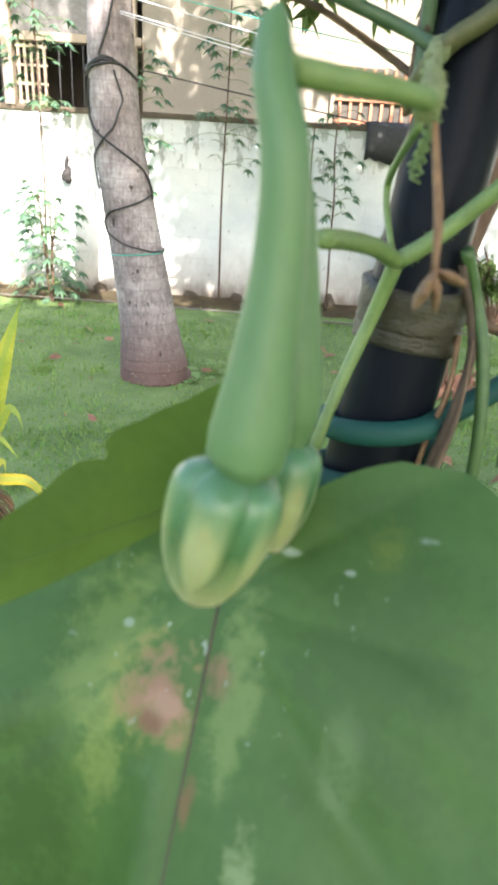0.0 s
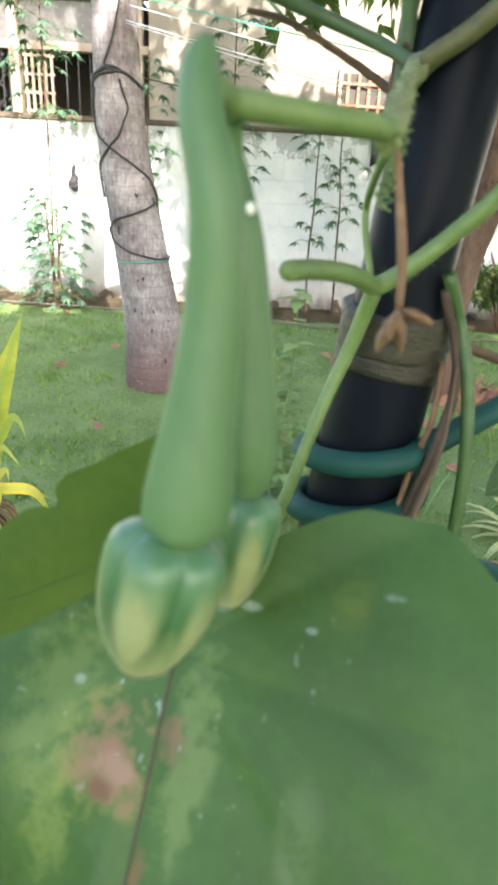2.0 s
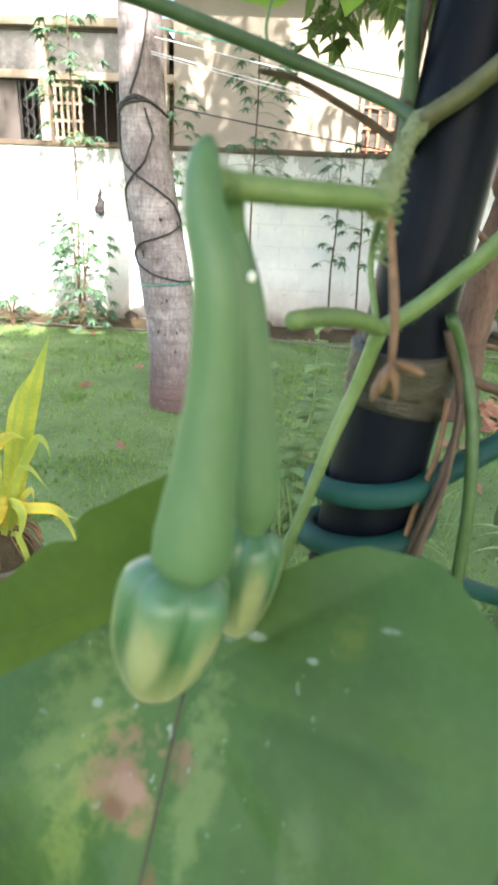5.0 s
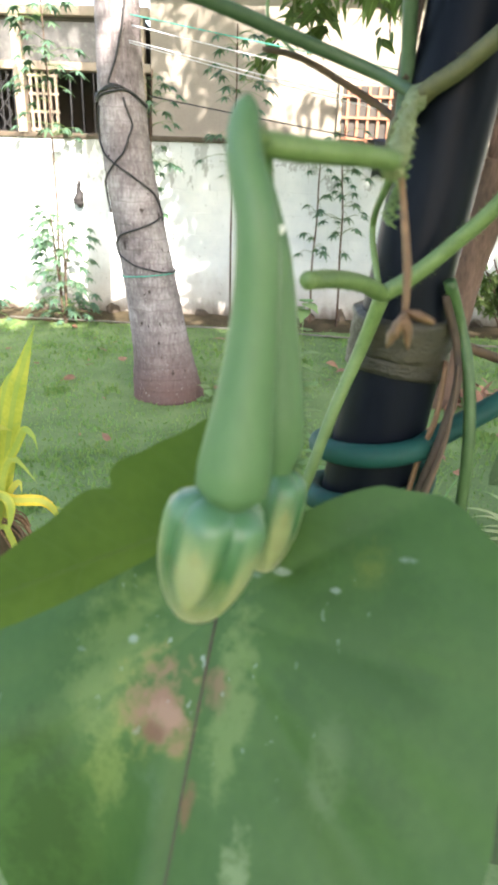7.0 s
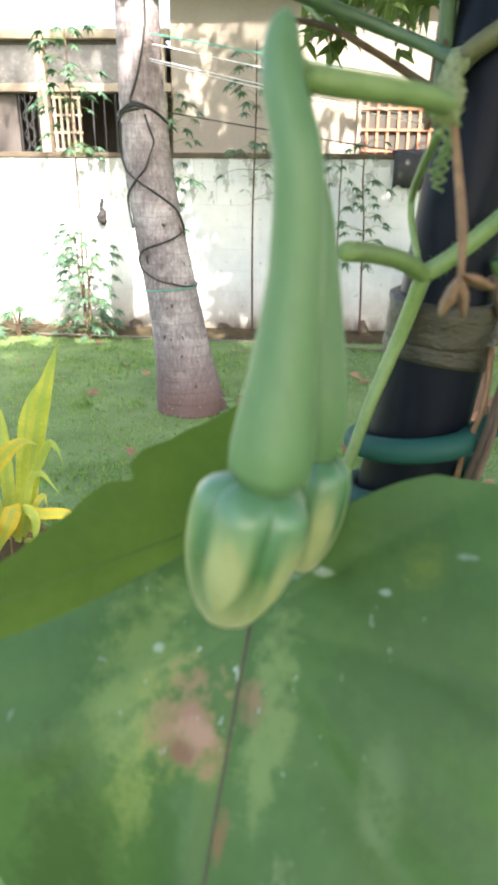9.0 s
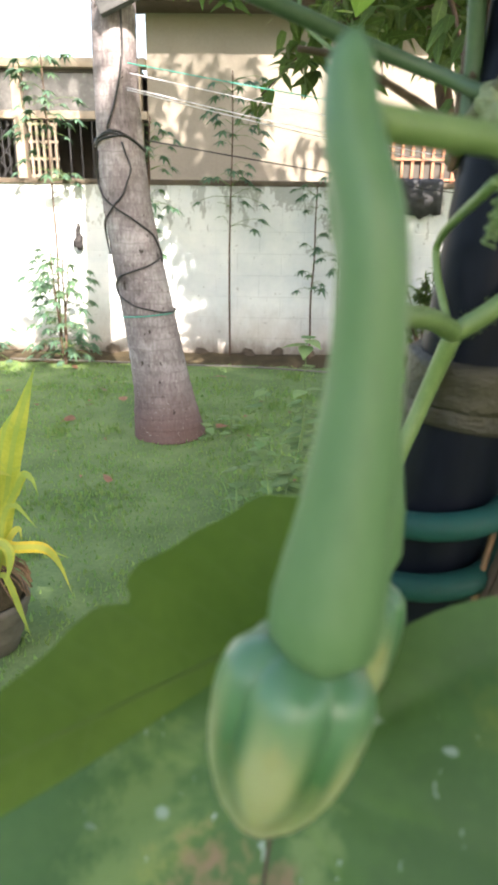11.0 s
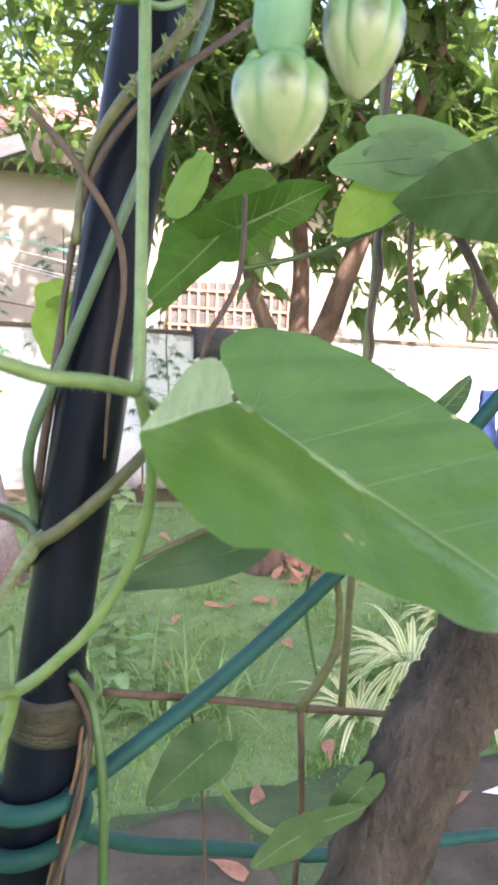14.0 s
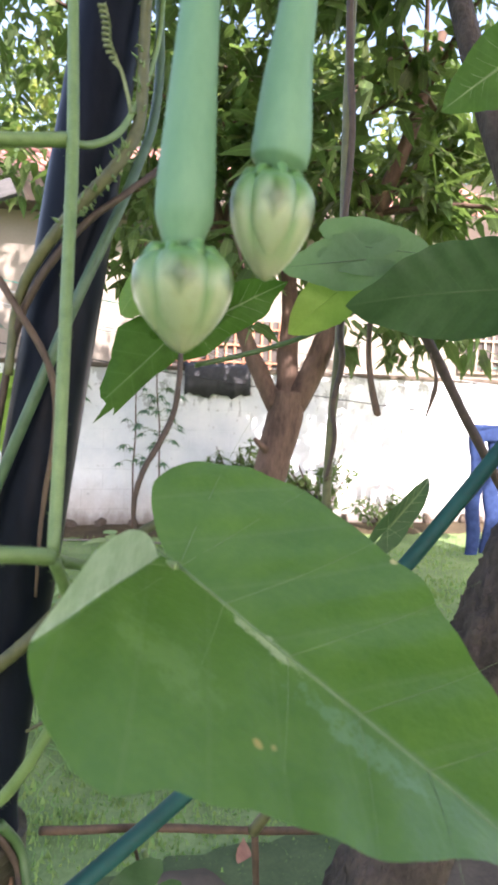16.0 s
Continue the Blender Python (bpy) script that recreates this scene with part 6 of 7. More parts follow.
def seed_pod(name, stalk, stalk_r, capsule, fat, skin, label, turn=0.0, seed=0, shoulder=0.32, blunt=False):
    o = Vector(capsule[0])
    pod = thing(name, label, "seed pod", "hanging seed pods", at=o)
    tube("stalk", [Vector(p) - o for p in stalk], stalk_r, M["pedicel" if blunt else "pedicel_pale"], pod, "smooth fleshy green stalk", sides=24, steps=10, lobes=3, lobe=0.025)
    a, b = Vector(capsule[0]) - o, Vector(capsule[-1]) - o
    length = (b - a).length
    ez = (b - a).normalized()
    ex = ez.cross(Vector((0.2, 1, 0.1))).normalized()
    ey = ez.cross(ex)
    prof_u = [-0.04, 0.0, 0.06, 0.16, shoulder, 0.48, 0.64, 0.8, 0.91, 0.97, 1.0]
    prof_r = [0.5, 0.74, 0.9, 0.99, 1.0, 0.97, 0.88, 0.72, 0.56, 0.42, 0.2] if blunt else [0.3, 0.52, 0.78, 0.95, 1.0, 0.96, 0.82, 0.58, 0.36, 0.2, 0.05]

    def on(u, ang, grow=1.0):
        r = np.interp(u, prof_u, prof_r) * fat * grow
        return a + ez * (u * length) + (ex * math.cos(ang) + ey * math.sin(ang)) * r

    v, f, uv, sides, rows = [], [], [], 40, 26
    for i in range(rows + 1):
        u = i / rows
        for k in range(sides):
            v.append(on(u, 6.2832 * k / sides, 0.9))
            uv.append((u, 0.9))
        if i:
            q = (i - 1) * sides
            f += [(q + k, q + (k + 1) % sides, q + sides + (k + 1) % sides, q + sides + k) for k in range(sides)]
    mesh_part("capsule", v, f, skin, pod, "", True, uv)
    # five thick lobes that hug the capsule
    for s in range(5):
        mid = turn + 6.2832 * s / 5
        reach = 0.97 if s % 2 == 0 else 0.8
        v, f, uv, w, h = [], [], [], 12, 18
        for side in (0, 1):
            for i in range(h + 1):
                k0 = i / h
                u = -0.04 + (reach + 0.04) * k0
                half = 0.64 * min(1.0, (1.02 - k0) / 0.3) ** 0.5 + 0.02
                for k in range(w + 1):
                    c = 2 * k / w - 1
                    puff = (1 - abs(c) ** 2.4) * (1 - 0.5 * k0)
                    grow = (0.88 + 0.22 * puff) if not side else 0.86
                    v.append(on(u, mid + c * half, grow))
                    uv.append((u, c))
        n1 = (w + 1) * (h + 1)
        for i in range(h):
            for k in range(w):
                q = i * (w + 1) + k
                f.append((q, q + 1, q + w + 2, q + w + 1))
                f.append((n1 + q, n1 + q + w + 1, n1 + q + w + 2, n1 + q + 1))
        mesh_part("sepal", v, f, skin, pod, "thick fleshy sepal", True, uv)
    if not blunt:
        # a ring of small bumps where the stalk swells into the capsule
        bumps = []
        for k in range(8):
            ang = turn + 0.3 + 6.2832 * k / 8
            w = fat * (0.2 if k % 2 else 0.15)
            bumps.append(tube_data([on(-0.05, ang, 1.1), on(0.02, ang, 1.0), on(0.1, ang, 0.97)], [w * 0.35, w, w * 0.4], 10, 4))
        joined("crown", bumps, skin, pod, "knobbly green crown", uvs=[(0.02, 0.0)] * sum(len(q[0]) for q in bumps))
    return pod


seed_pod("seed_pod", [(0.0008, 0.1382, 1.4256), (0.0004, 0.1368, 1.4225), (0.0002, 0.1352, 1.4190), (0.0008, 0.1333, 1.4130), (0.0037, 0.1302, 1.4007), (0.004, 0.1291, 1.382), (0.0022, 0.1272, 1.3617), (0.0005, 0.1262, 1.3469), (-0.001, 0.1254, 1.3364)], [0.0010, 0.0022, 0.0029, 0.0032, 0.0035, 0.0037, 0.0040, 0.0044, 0.0047, 0.0050, 0.0054, 0.0061, 0.0070, 0.0081, 0.0089, 0.0086, 0.004], [(-0.0022, 0.1275, 1.3373), (-0.0100, 0.1248, 1.3047)], 0.0124, M["capsule_gold"], "young seed pod on a thick curved green stalk", 0.4, 1, 0.3, True)
seed_pod("seed_pod", [(0.0058, 0.153, 1.4169), (0.0036, 0.158, 1.4152), (0.0033, 0.1612, 1.4082), (0.0043, 0.1612, 1.4032), (0.0075, 0.1601, 1.3902), (0.0097, 0.1594, 1.3695), (0.011, 0.1584, 1.3482), (0.0119, 0.1576, 1.3303)], [0.0026, 0.0027, 0.0029, 0.0031, 0.0034, 0.0037, 0.0040, 0.0043, 0.0047, 0.0051, 0.0056, 0.0063, 0.007, 0.0066, 0.003], [(0.0113, 0.1592, 1.3305), (0.0078, 0.1558, 1.2995)], 0.0093, M["capsule_gold"], "young seed pod hanging behind another", 1.0, 2, 0.3, True)
vine("pod_stalk", [(0.0006, 0.1380, 1.4180), (0.0022, 0.1450, 1.4180), (0.0044, 0.1522, 1.4173), (0.0166, 0.1586, 1.4164), (0.0284, 0.1663, 1.416), (0.0386, 0.176, 1.4153)], [0.0028, 0.003, 0.0027], "vine", "green stalk bearing the two seed pods", category="pod stalk", hairs=60)
seed_pod("seed_pod", [(0.166, 0.168, 1.80), (0.1635, 0.164, 1.7657), (0.1629, 0.1611, 1.734), (0.1615, 0.159, 1.7098), (0.1597, 0.1567, 1.6768), (0.1588, 0.1553, 1.6520)], [0.0046, 0.0051, 0.0056, 0.006, 0.0064, 0.0068, 0.0073, 0.008, 0.0089, 0.0098, 0.0099, 0.006], [(0.159, 0.1553, 1.6505), (0.1592, 0.1518, 1.6175)], 0.0162, M["capsule_pale"], "pale green seed pod on a thick stalk", 1.53, 3)
seed_pod("seed_pod", [(0.203, 0.17, 1.81), (0.1998, 0.1671, 1.7744), (0.1976, 0.1644, 1.7412), (0.1946, 0.1626, 1.7158), (0.1928, 0.1607, 1.6913), (0.1914, 0.1603, 1.6815)], [0.0046, 0.005, 0.0054, 0.0058, 0.0063, 0.0069, 0.0077, 0.0088, 0.0099, 0.0104, 0.0099, 0.006], [(0.1907, 0.1610, 1.6800), (0.1880, 0.1583, 1.6440)], 0.0142, M["capsule_pale"], "pale green seed pod with a pointed tip", 0.3, 4, 0.3)
# small glossy white balls on the pod stalks
for p, r in (((0.0068, 0.1315, 1.3905), 0.0009), ((0.0078, 0.1305, 1.375), 0.0007), ((0.009, 0.154, 1.3985), 0.0011), ((-0.001, 0.1255, 1.37), 0.0006)):
    bm = bmesh.new()
    bmesh.ops.create_icosphere(bm, subdivisions=2, radius=r)
    for v in bm.verts:
        v.co.z *= 1.25
    drop = part("sap_drop", bm, M["sap"], None, "", True)
    drop.location = p
    tagged(drop, "small white drop on a pod stalk", "sap drop", "sap drops")
vine("pod_stalk", [(0.166, 0.168, 1.80), (0.18, 0.185, 1.815), (0.203, 0.17, 1.81)], 0.005, "vine", "green stalk bearing the two upper pods", category="pod stalk")
vine("pod_stalk", [(0.18, 0.185, 1.815), (0.178, 0.24, 1.83), (0.165, 0.33, 1.84), (0.15, 0.36, 1.85)], 0.004, "vine", "green stalk from the pole to the upper pods", category="pod stalk")


def dry_pod():
    rng = random.Random(15)
    o = Vector((0.0451, 0.1712, 1.3769))
    d = thing("dry_pod", "split dry brown seed pod on its stalk", "dry pod", at=o)
    tube("stalk", [Vector(p) - o for p in ((0.0419, 0.1837, 1.412), (0.0437, 0.1792, 1.3989), (0.0449, 0.1744, 1.3873), (0.0451, 0.1715, 1.3766))], [0.0009, 0.0011, 0.0013, 0.0009], M["straw"], d, sides=8)
    for end, fat in (((-0.0042, -0.003, -0.0088), 0.0042), ((0.0018, 0.0, -0.0098), 0.0032), ((0.0082, 0.003, -0.0035), 0.0034)):
        e = Vector(end) * 1.15
        fat *= 1.25
        v, f = tube_data([(0, 0, 0), e * 0.35 + Vector((0, -0.0008, 0)), e * 0.7, e], [0.0006, fat, fat * 0.9, 0.0003], 12, 6, flat=0.35, rough=0.3, seed=rng.randrange(99))
        mesh_part("husk", v, f, M["straw"], d)


dry_pod()


# ---- leaves of the vine ----
def big_leaf_skin():
    m = leafy("big_leaf", (0.034, 0.09, 0.026), (0.058, 0.128, 0.038), 0.2, 0.5, 35, (0.05, 0.1, 0.045), ((0.075, 0.14, 0.07), 0.3), pale=0.25, relief=0.0004)
    t, n, l = m.node_tree, m.node_tree.nodes, m.node_tree.links
    b = n["Principled BSDF"]
    old = b.inputs["Base Color"].links[0].from_socket
    b.inputs["Specular IOR Level"].default_value = 0.28
    uv = coords(t, "UV")
    broad, fine = noise_tex(t, uv, 9, 4, 0.6), noise_tex(t, uv, 34, 5, 0.7)
    warp = maths(t, "ADD", maths(t, "MULTIPLY", broad, 0.55), maths(t, "MULTIPLY", fine, 0.45))
    sep = n.new("ShaderNodeSeparateXYZ")
    l.new(uv, sep.inputs[0])
    # blotches; the dark one at (0.5, -0.3) paints in shadow beyond the fold
    for cx, cy, rx, ry, colour, most in ((0.16, -0.2, 0.2, 0.12, (0.13, 0.21, 0.07), 0.75), (0.16, 0.07, 0.2, 0.05, (0.14, 0.22, 0.08), 0.8), (0.48, 0.13, 0.14, 0.035, (0.2, 0.28, 0.14), 0.8), (0.32, -0.18, 0.14, 0.05, (0.15, 0.22, 0.07), 0.75), (0.22, 0.27, 0.11, 0.045, (0.16, 0.24, 0.12), 0.75), (0.5, -0.3, 0.3, 0.1, (0.024, 0.062, 0.018), 0.85), (0.05, 0.3, 0.3, 0.16, (0.03, 0.075, 0.025), 0.7), (-0.101, 0.122, 0.009, 0.024, (0.38, 0.48, 0.46), 0.55), (-0.087, 0.069, 0.008, 0.018, (0.38, 0.48, 0.46), 0.55), (0.083, -0.169, 0.01, 0.012, (0.38, 0.48, 0.46), 0.55), (0.124, -0.281, 0.007, 0.014, (0.38, 0.48, 0.46), 0.55), (0.257, -0.424, 0.016, 0.01, (0.38, 0.48, 0.46), 0.55), (-0.157, 0.371, 0.008, 0.028, (0.38, 0.48, 0.46), 0.55), (-0.08, 0.242, 0.006, 0.012, (0.38, 0.48, 0.46), 0.55), (0.2, -0.09, 0.12, 0.1, (0.24, 0.26, 0.07), 0.6), (0.19, -0.078, 0.1, 0.085, (0.25, 0.135, 0.105), 0.95), (0.21, -0.06, 0.025, 0.05, (0.32, 0.21, 0.16), 0.7), (0.25, -0.09, 0.03, 0.035, (0.15, 0.07, 0.05), 0.8), (0.15, 0.03, 0.05, 0.035, (0.2, 0.12, 0.08), 0.85), (0.36, 0.015, 0.05, 0.016, (0.18, 0.1, 0.06), 0.85), (-0.14, 0.30, 0.06, 0.05, (0.11, 0.16, 0.035), 0.7)):
        dx = maths(t, "DIVIDE", maths(t, "SUBTRACT", sep.outputs[0], cx), rx)
        dy = maths(t, "DIVIDE", maths(t, "SUBTRACT", sep.outputs[1], cy), ry)
        r = maths(t, "ADD", maths(t, "MULTIPLY", dx, dx), maths(t, "MULTIPLY", dy, dy))
        r = maths(t, "ADD", r, maths(t, "MULTIPLY", maths(t, "SUBTRACT", warp, 0.5), 7.0))
        old = mix_col(t, ramp(t, r, (0.0, (most,) * 3), (1.3, (0, 0, 0))), old, colour)
    # small pale flecks and wet marks round the stalk
    dist = maths(t, "SUBTRACT", 1.0, maths(t, "MULTIPLY", maths(t, "ADD", maths(t, "MULTIPLY", sep.outputs[0], sep.outputs[0]), maths(t, "MULTIPLY", sep.outputs[1], sep.outputs[1])), 7.0), True)
    fleck = maths(t, "GREATER_THAN", noise_tex(t, uv, 15, 3, 0.75, (1.0, 2.0, 1)), 0.665)
    old = mix_col(t, maths(t, "MULTIPLY", maths(t, "MULTIPLY", fleck, dist), 0.75), old, (0.36, 0.46, 0.44))
    l.new(old, b.inputs["Base Color"])
    return m


M["big_leaf"] = big_leaf_skin()


def heart_skin(m):
    """The turned-up lobe of the heart-shaped leaf shows its pale underside."""
    t, n, l = m.node_tree, m.node_tree.nodes, m.node_tree.links
    b = n["Principled BSDF"]
    sep = n.new("ShaderNodeSeparateXYZ")
    l.new(coords(t, "UV"), sep.inputs[0])
    past = maths(t, "LESS_THAN", maths(t, "ADD", sep.outputs[0], maths(t, "MULTIPLY", sep.outputs[1], 0.2)), -0.05)
    past = maths(t, "MULTIPLY", past, maths(t, "LESS_THAN", sep.outputs[1], 0.0))
    pale = ramp(t, noise_tex(t, coords(t), 120, 4), (0.35, (0.24, 0.33, 0.23)), (0.65, (0.36, 0.45, 0.34)))
    l.new(mix_col(t, past, b.inputs["Base Color"].links[0].from_socket, pale), b.inputs["Base Color"])
    b.inputs["Specular IOR Level"].default_value = 0.38
    # a sky highlight painted along the midrib, yellow bites and a few paler patches
    old = b.inputs["Base Color"].links[0].from_socket
    uv = coords(t, "UV")
    warp = maths(t, "SUBTRACT", noise_tex(t, uv, 26, 5, 0.7), 0.5)
    for cx, cy, rx, ry, colour, most, torn in ((0.25, -0.012, 0.1, 0.02, (0.34, 0.42, 0.22), 0.85, 5.0), (0.5, -0.06, 0.16, 0.04, (0.14, 0.25, 0.13), 0.55, 6.0), (0.18, -0.26, 0.13, 0.06, (0.12, 0.22, 0.06), 0.5, 7.0),
                                                (0.378, -0.249, 0.012, 0.012, (0.42, 0.32, 0.1), 0.9, 2.0), (0.40, -0.225, 0.008, 0.009, (0.4, 0.32, 0.12), 0.9, 2.0), (0.335, 0.337, 0.012, 0.009, (0.5, 0.45, 0.2), 0.9, 2.0)):
        dx = maths(t, "DIVIDE", maths(t, "SUBTRACT", sep.outputs[0], cx), rx)
        dy = maths(t, "DIVIDE", maths(t, "SUBTRACT", sep.outputs[1], cy), ry)
        r = maths(t, "ADD", maths(t, "ADD", maths(t, "MULTIPLY", dx, dx), maths(t, "MULTIPLY", dy, dy)), maths(t, "MULTIPLY", warp, torn))
        old = mix_col(t, ramp(t, r, (0.1, (most,) * 3), (1.1, (0, 0, 0))), old, colour)
    l.new(old, b.inputs["Base Color"])


heart_skin(M["heart_leaf"])
SMALL_LOBE = [(0, 1.0), (8, 0.93), (20, 0.82), (38, 0.70), (60, 0.60), (85, 0.52), (110, 0.44), (130, 0.36), (150, 0.26), (165, 0.15), (180, 0.03)]
LEFT_CUT = [(0, 1.0), (8, 0.93), (20, 0.80), (38, 0.70), (60, 0.66), (76, 0.64), (92, 0.52), (105, 0.4), (120, 0.31), (131, 0.25), (150, 0.12), (180, 0.03)]
WIDE_SINUS = [(0, 1.0), (8, 0.93), (20, 0.80), (38, 0.68), (60, 0.62), (85, 0.59), (110, 0.57), (125, 0.52), (135, 0.44), (145, 0.29), (160, 0.13), (180, 0.03)]
leaf_thing("vine_leaf", (-0.005, 0.154, 1.2842), (-0.026, 0.058, 1.170), (0.0465, 0.1687, 1.3218), 1.0, M["big_leaf"], "broad dull green vine leaf with brown blotches", 0.05, 0.05, 0.03, 3, 24, 144, pleat=0.05, crease=0.45, vein_mat=M["purple"], midrib=0.00045, ripple=0.003, side_veins=False, left=LEFT_CUT, right=WIDE_SINUS)
OLIVE_UPPER = [(0, 1.0), (13, 0.9), (15, 0.85), (28, 0.735), (38, 0.66), (43, 0.63), (45, 0.55), (48, 0.56), (52, 0.60), (60, 0.615), (82, 0.61), (102, 0.64), (125, 0.6), (150, 0.4), (165, 0.2), (180, 0.05)]
OLIVE_LOWER = [(0, 1.0), (11, 0.97), (13, 0.8), (15, 0.6), (17, 0.4), (22, 0.22), (60, 0.12), (180, 0.05)]
leaf_thing("vine_leaf", (-0.0054, 0.1742, 1.3091), (-0.0738, 0.1349, 1.2953), (-0.0198, 0.1893, 1.3310), 0.62, M["olive_leaf"], "olive green vine leaf behind the pods", 0.03, 0.06, 0.03, 4, 16, 240, ripple=0.001, side_veins=False, midrib=0.0004, vein_mat=M["olive_leaf"], right=OLIVE_UPPER, left=OLIVE_LOWER)
HEART_RIGHT = [(0, 0.95), (12, 0.79), (25, 0.645), (36, 0.57), (47, 0.525), (58, 0.48), (72, 0.44), (90, 0.40), (115, 0.348), (138, 0.297), (149, 0.25), (158, 0.15), (168, 0.06), (180, 0.03)]
HEART_LEFT = [(0, 0.95), (6.4, 0.78), (12, 0.72), (18, 0.675), (27, 0.622), (40, 0.572), (53, 0.575), (60, 0.59), (66, 0.585), (74, 0.55), (80, 0.50), (87, 0.44), (100, 0.36), (112, 0.29), (124, 0.22), (136, 0.14), (150, 0.06), (180, 0.03)]
leaf_thing("vine_leaf", (0.1682, 0.2179, 1.5250), (0.3067, 0.0964, 1.4314), (0.2336, 0.2936, 1.5236), 1.0, M["heart_leaf"], "glossy heart-shaped green leaf with a curled lobe", (0.51, 0.0), 0.0, 0.02, 5, 44, 180, ripple=0.003, curl=1.0, midrib=0.0009, right=HEART_RIGHT, left=HEART_LEFT)
RAG_UPPER = [(0, 1.0), (1.1, 1.01), (4.8, 0.967), (7.2, 0.886), (11.9, 0.77), (18.2, 0.70), (24.5, 0.652), (26.1, 0.564), (29, 0.42), (36, 0.33), (60, 0.22), (110, 0.16), (180, 0.1)]
RAG_LOWER = [(0, 1.0), (1.7, 1.0), (3.2, 1.16), (4.0, 0.985), (5.2, 0.96), (5.9, 1.03), (6.6, 0.93), (7.2, 0.76), (9, 0.65), (14.9, 0.485), (22.8, 0.33), (50.3, 0.2), (90, 0.15), (180, 0.1)]
leaf_thing("vine_leaf", (0.2196, 0.4513, 1.6797), (0.1322, 0.4598, 1.5866), (0.1476, 0.4656, 1.6681), 1.0, M["mid_leaf"], "lobed bright green leaf with a ragged tip", 0.08, 0.05, 0.05, 6, 14, 240, midrib=0.0007, right=RAG_UPPER, left=RAG_LOWER, side_veins=False)
leaf_thing("vine_leaf", (0.1738, 0.4599, 1.7046), (0.1454, 0.4609, 1.6586), (0.1428, 0.4649, 1.6893), 1.0, M["young_leaf"], "small bright green leaf behind the pods", 0.1, 0.05, 0.06, 7, 10, 72, midrib=0.0005, vein_mat=M["young_leaf"], side_veins=False, right=[(0, 1.03), (8, 0.917), (17.4, 0.70), (28.3, 0.466), (51.5, 0.181), (180, 0.05)], left=[(0, 1.03), (9.2, 1.005), (20.5, 0.815), (27.7, 0.593), (43.9, 0.267), (80, 0.15), (180, 0.05)])
leaf_thing("vine_leaf", (0.200, 0.452, 1.650), (0.277, 0.441, 1.689), (0.23, 0.44, 1.69), 0.5, M["mid_leaf"], "green leaf with a wavy edge behind the pods", 0.12, 0.1, 0.08, 26, 10, 72, lobed=0.12)
leaf_thing("vine_leaf", (0.0253, 0.1682, 1.562), (-0.067, 0.130, 1.5785), (0.0312, 0.1604, 1.5954), 0.9, M["young_leaf"], "bright young leaf on a hairy stalk", 0.06, 0.08, 0.04, 8, 12, 72, midrib=0.0006, vein_mat=M["young_leaf"], right=SMALL_LOBE, left=[(0, 1.0), (20, 0.34), (60, 0.14), (110, 0.1), (150, 0.08), (180, 0.03)])
leaf_thing("vine_leaf", (-0.0572, 0.2331, 1.487), (-0.004, 0.223, 1.541), (-0.06, 0.15, 1.52), 0.95, M["dull_leaf"], "dark green vine leaf above the stem", 0.04, 0.05, 0.04, 9, 12, 64, midrib=0.0006, vein_mat=M["vine_dark"], right=SMALL_LOBE, left=[(0, 1.0), (20, 0.5), (60, 0.2), (110, 0.15), (150, 0.1), (180, 0.03)])
leaf_thing("vine_leaf", (-0.0572, 0.2331, 1.487), (0.0035, 0.2324, 1.5263), (-0.03, 0.225, 1.525), 0.17, M["glow_leaf"], "narrow folded bright green leaf", 0.5, 0.05, 0.05, 10, 8, 48)
leaf_thing("vine_leaf", (0.0051, 0.3603, 1.5113), (-0.0265, 0.3606, 1.5006), (-0.0124, 0.3630, 1.5169), 0.8, M["glow_leaf"], "small young leaf, bright yellow-green", 0.15, 0.1, 0.08, 11, 8, 48, midrib=0.0005, vein_mat=M["glow_leaf"])
leaf_thing("vine_leaf", (0.0052, 0.3599, 1.5097), (0.0354, 0.3602, 1.5225), (0.0183, 0.3612, 1.5207), 0.4, M["glow_leaf"], "small young leaf, bright yellow-green", 0.15, 0.1, 0.08, 12, 8, 48, midrib=0.0005, vein_mat=M["glow_leaf"])
leaf_thing("vine_leaf", (0.0598, 0.5560, 1.5886), (0.0444, 0.5457, 1.5347), (0.0740, 0.5482, 1.5577), 0.95, M["glow_leaf"], "young leaf with insect holes, bright green", 0.15, 0.1, 0.1, 13, 8, 48, lobed=0.2, midrib=0.0005, vein_mat=M["glow_leaf"])
leaf_thing("vine_leaf", (0.0598, 0.5560, 1.5886), (0.098, 0.56, 1.604), (0.075, 0.55, 1.61), 0.5, M["glow_leaf"], "small young leaf, bright yellow-green", 0.15, 0.1, 0.1, 14, 8, 48, midrib=0.0005, vein_mat=M["glow_leaf"])
stem("leaf_stalk", [(0.0142, 0.3195, 1.4602), (0.0, 0.34, 1.48), (0.0051, 0.3603, 1.5113)], 0.0008, M["vine"], "thin stalk of the young leaf", "leaf stalk", sides=8)
stem("leaf_stalk", [(0.1, 0.36, 1.58), (0.09, 0.45, 1.6), (0.0598, 0.5560, 1.5886)], 0.0008, M["vine"], "thin stalk of the young leaf", "leaf stalk", sides=8)
OVAL = [(0, 1.0), (20, 0.7), (60, 0.42), (110, 0.25), (150, 0.16), (180, 0.12)]
leaf_thing("vine_leaf", (0.0115, 0.229, 1.328), (0.0125, 0.227, 1.301), (0.03, 0.234, 1.314), 0.62, M["olive_leaf"], "small dull olive oval leaf beside the hanging pods", 0.06, 0.1, 0.05, 33, 12, 56, midrib=0.0006, vein_mat=M["vine"], right=OVAL, left=OVAL)
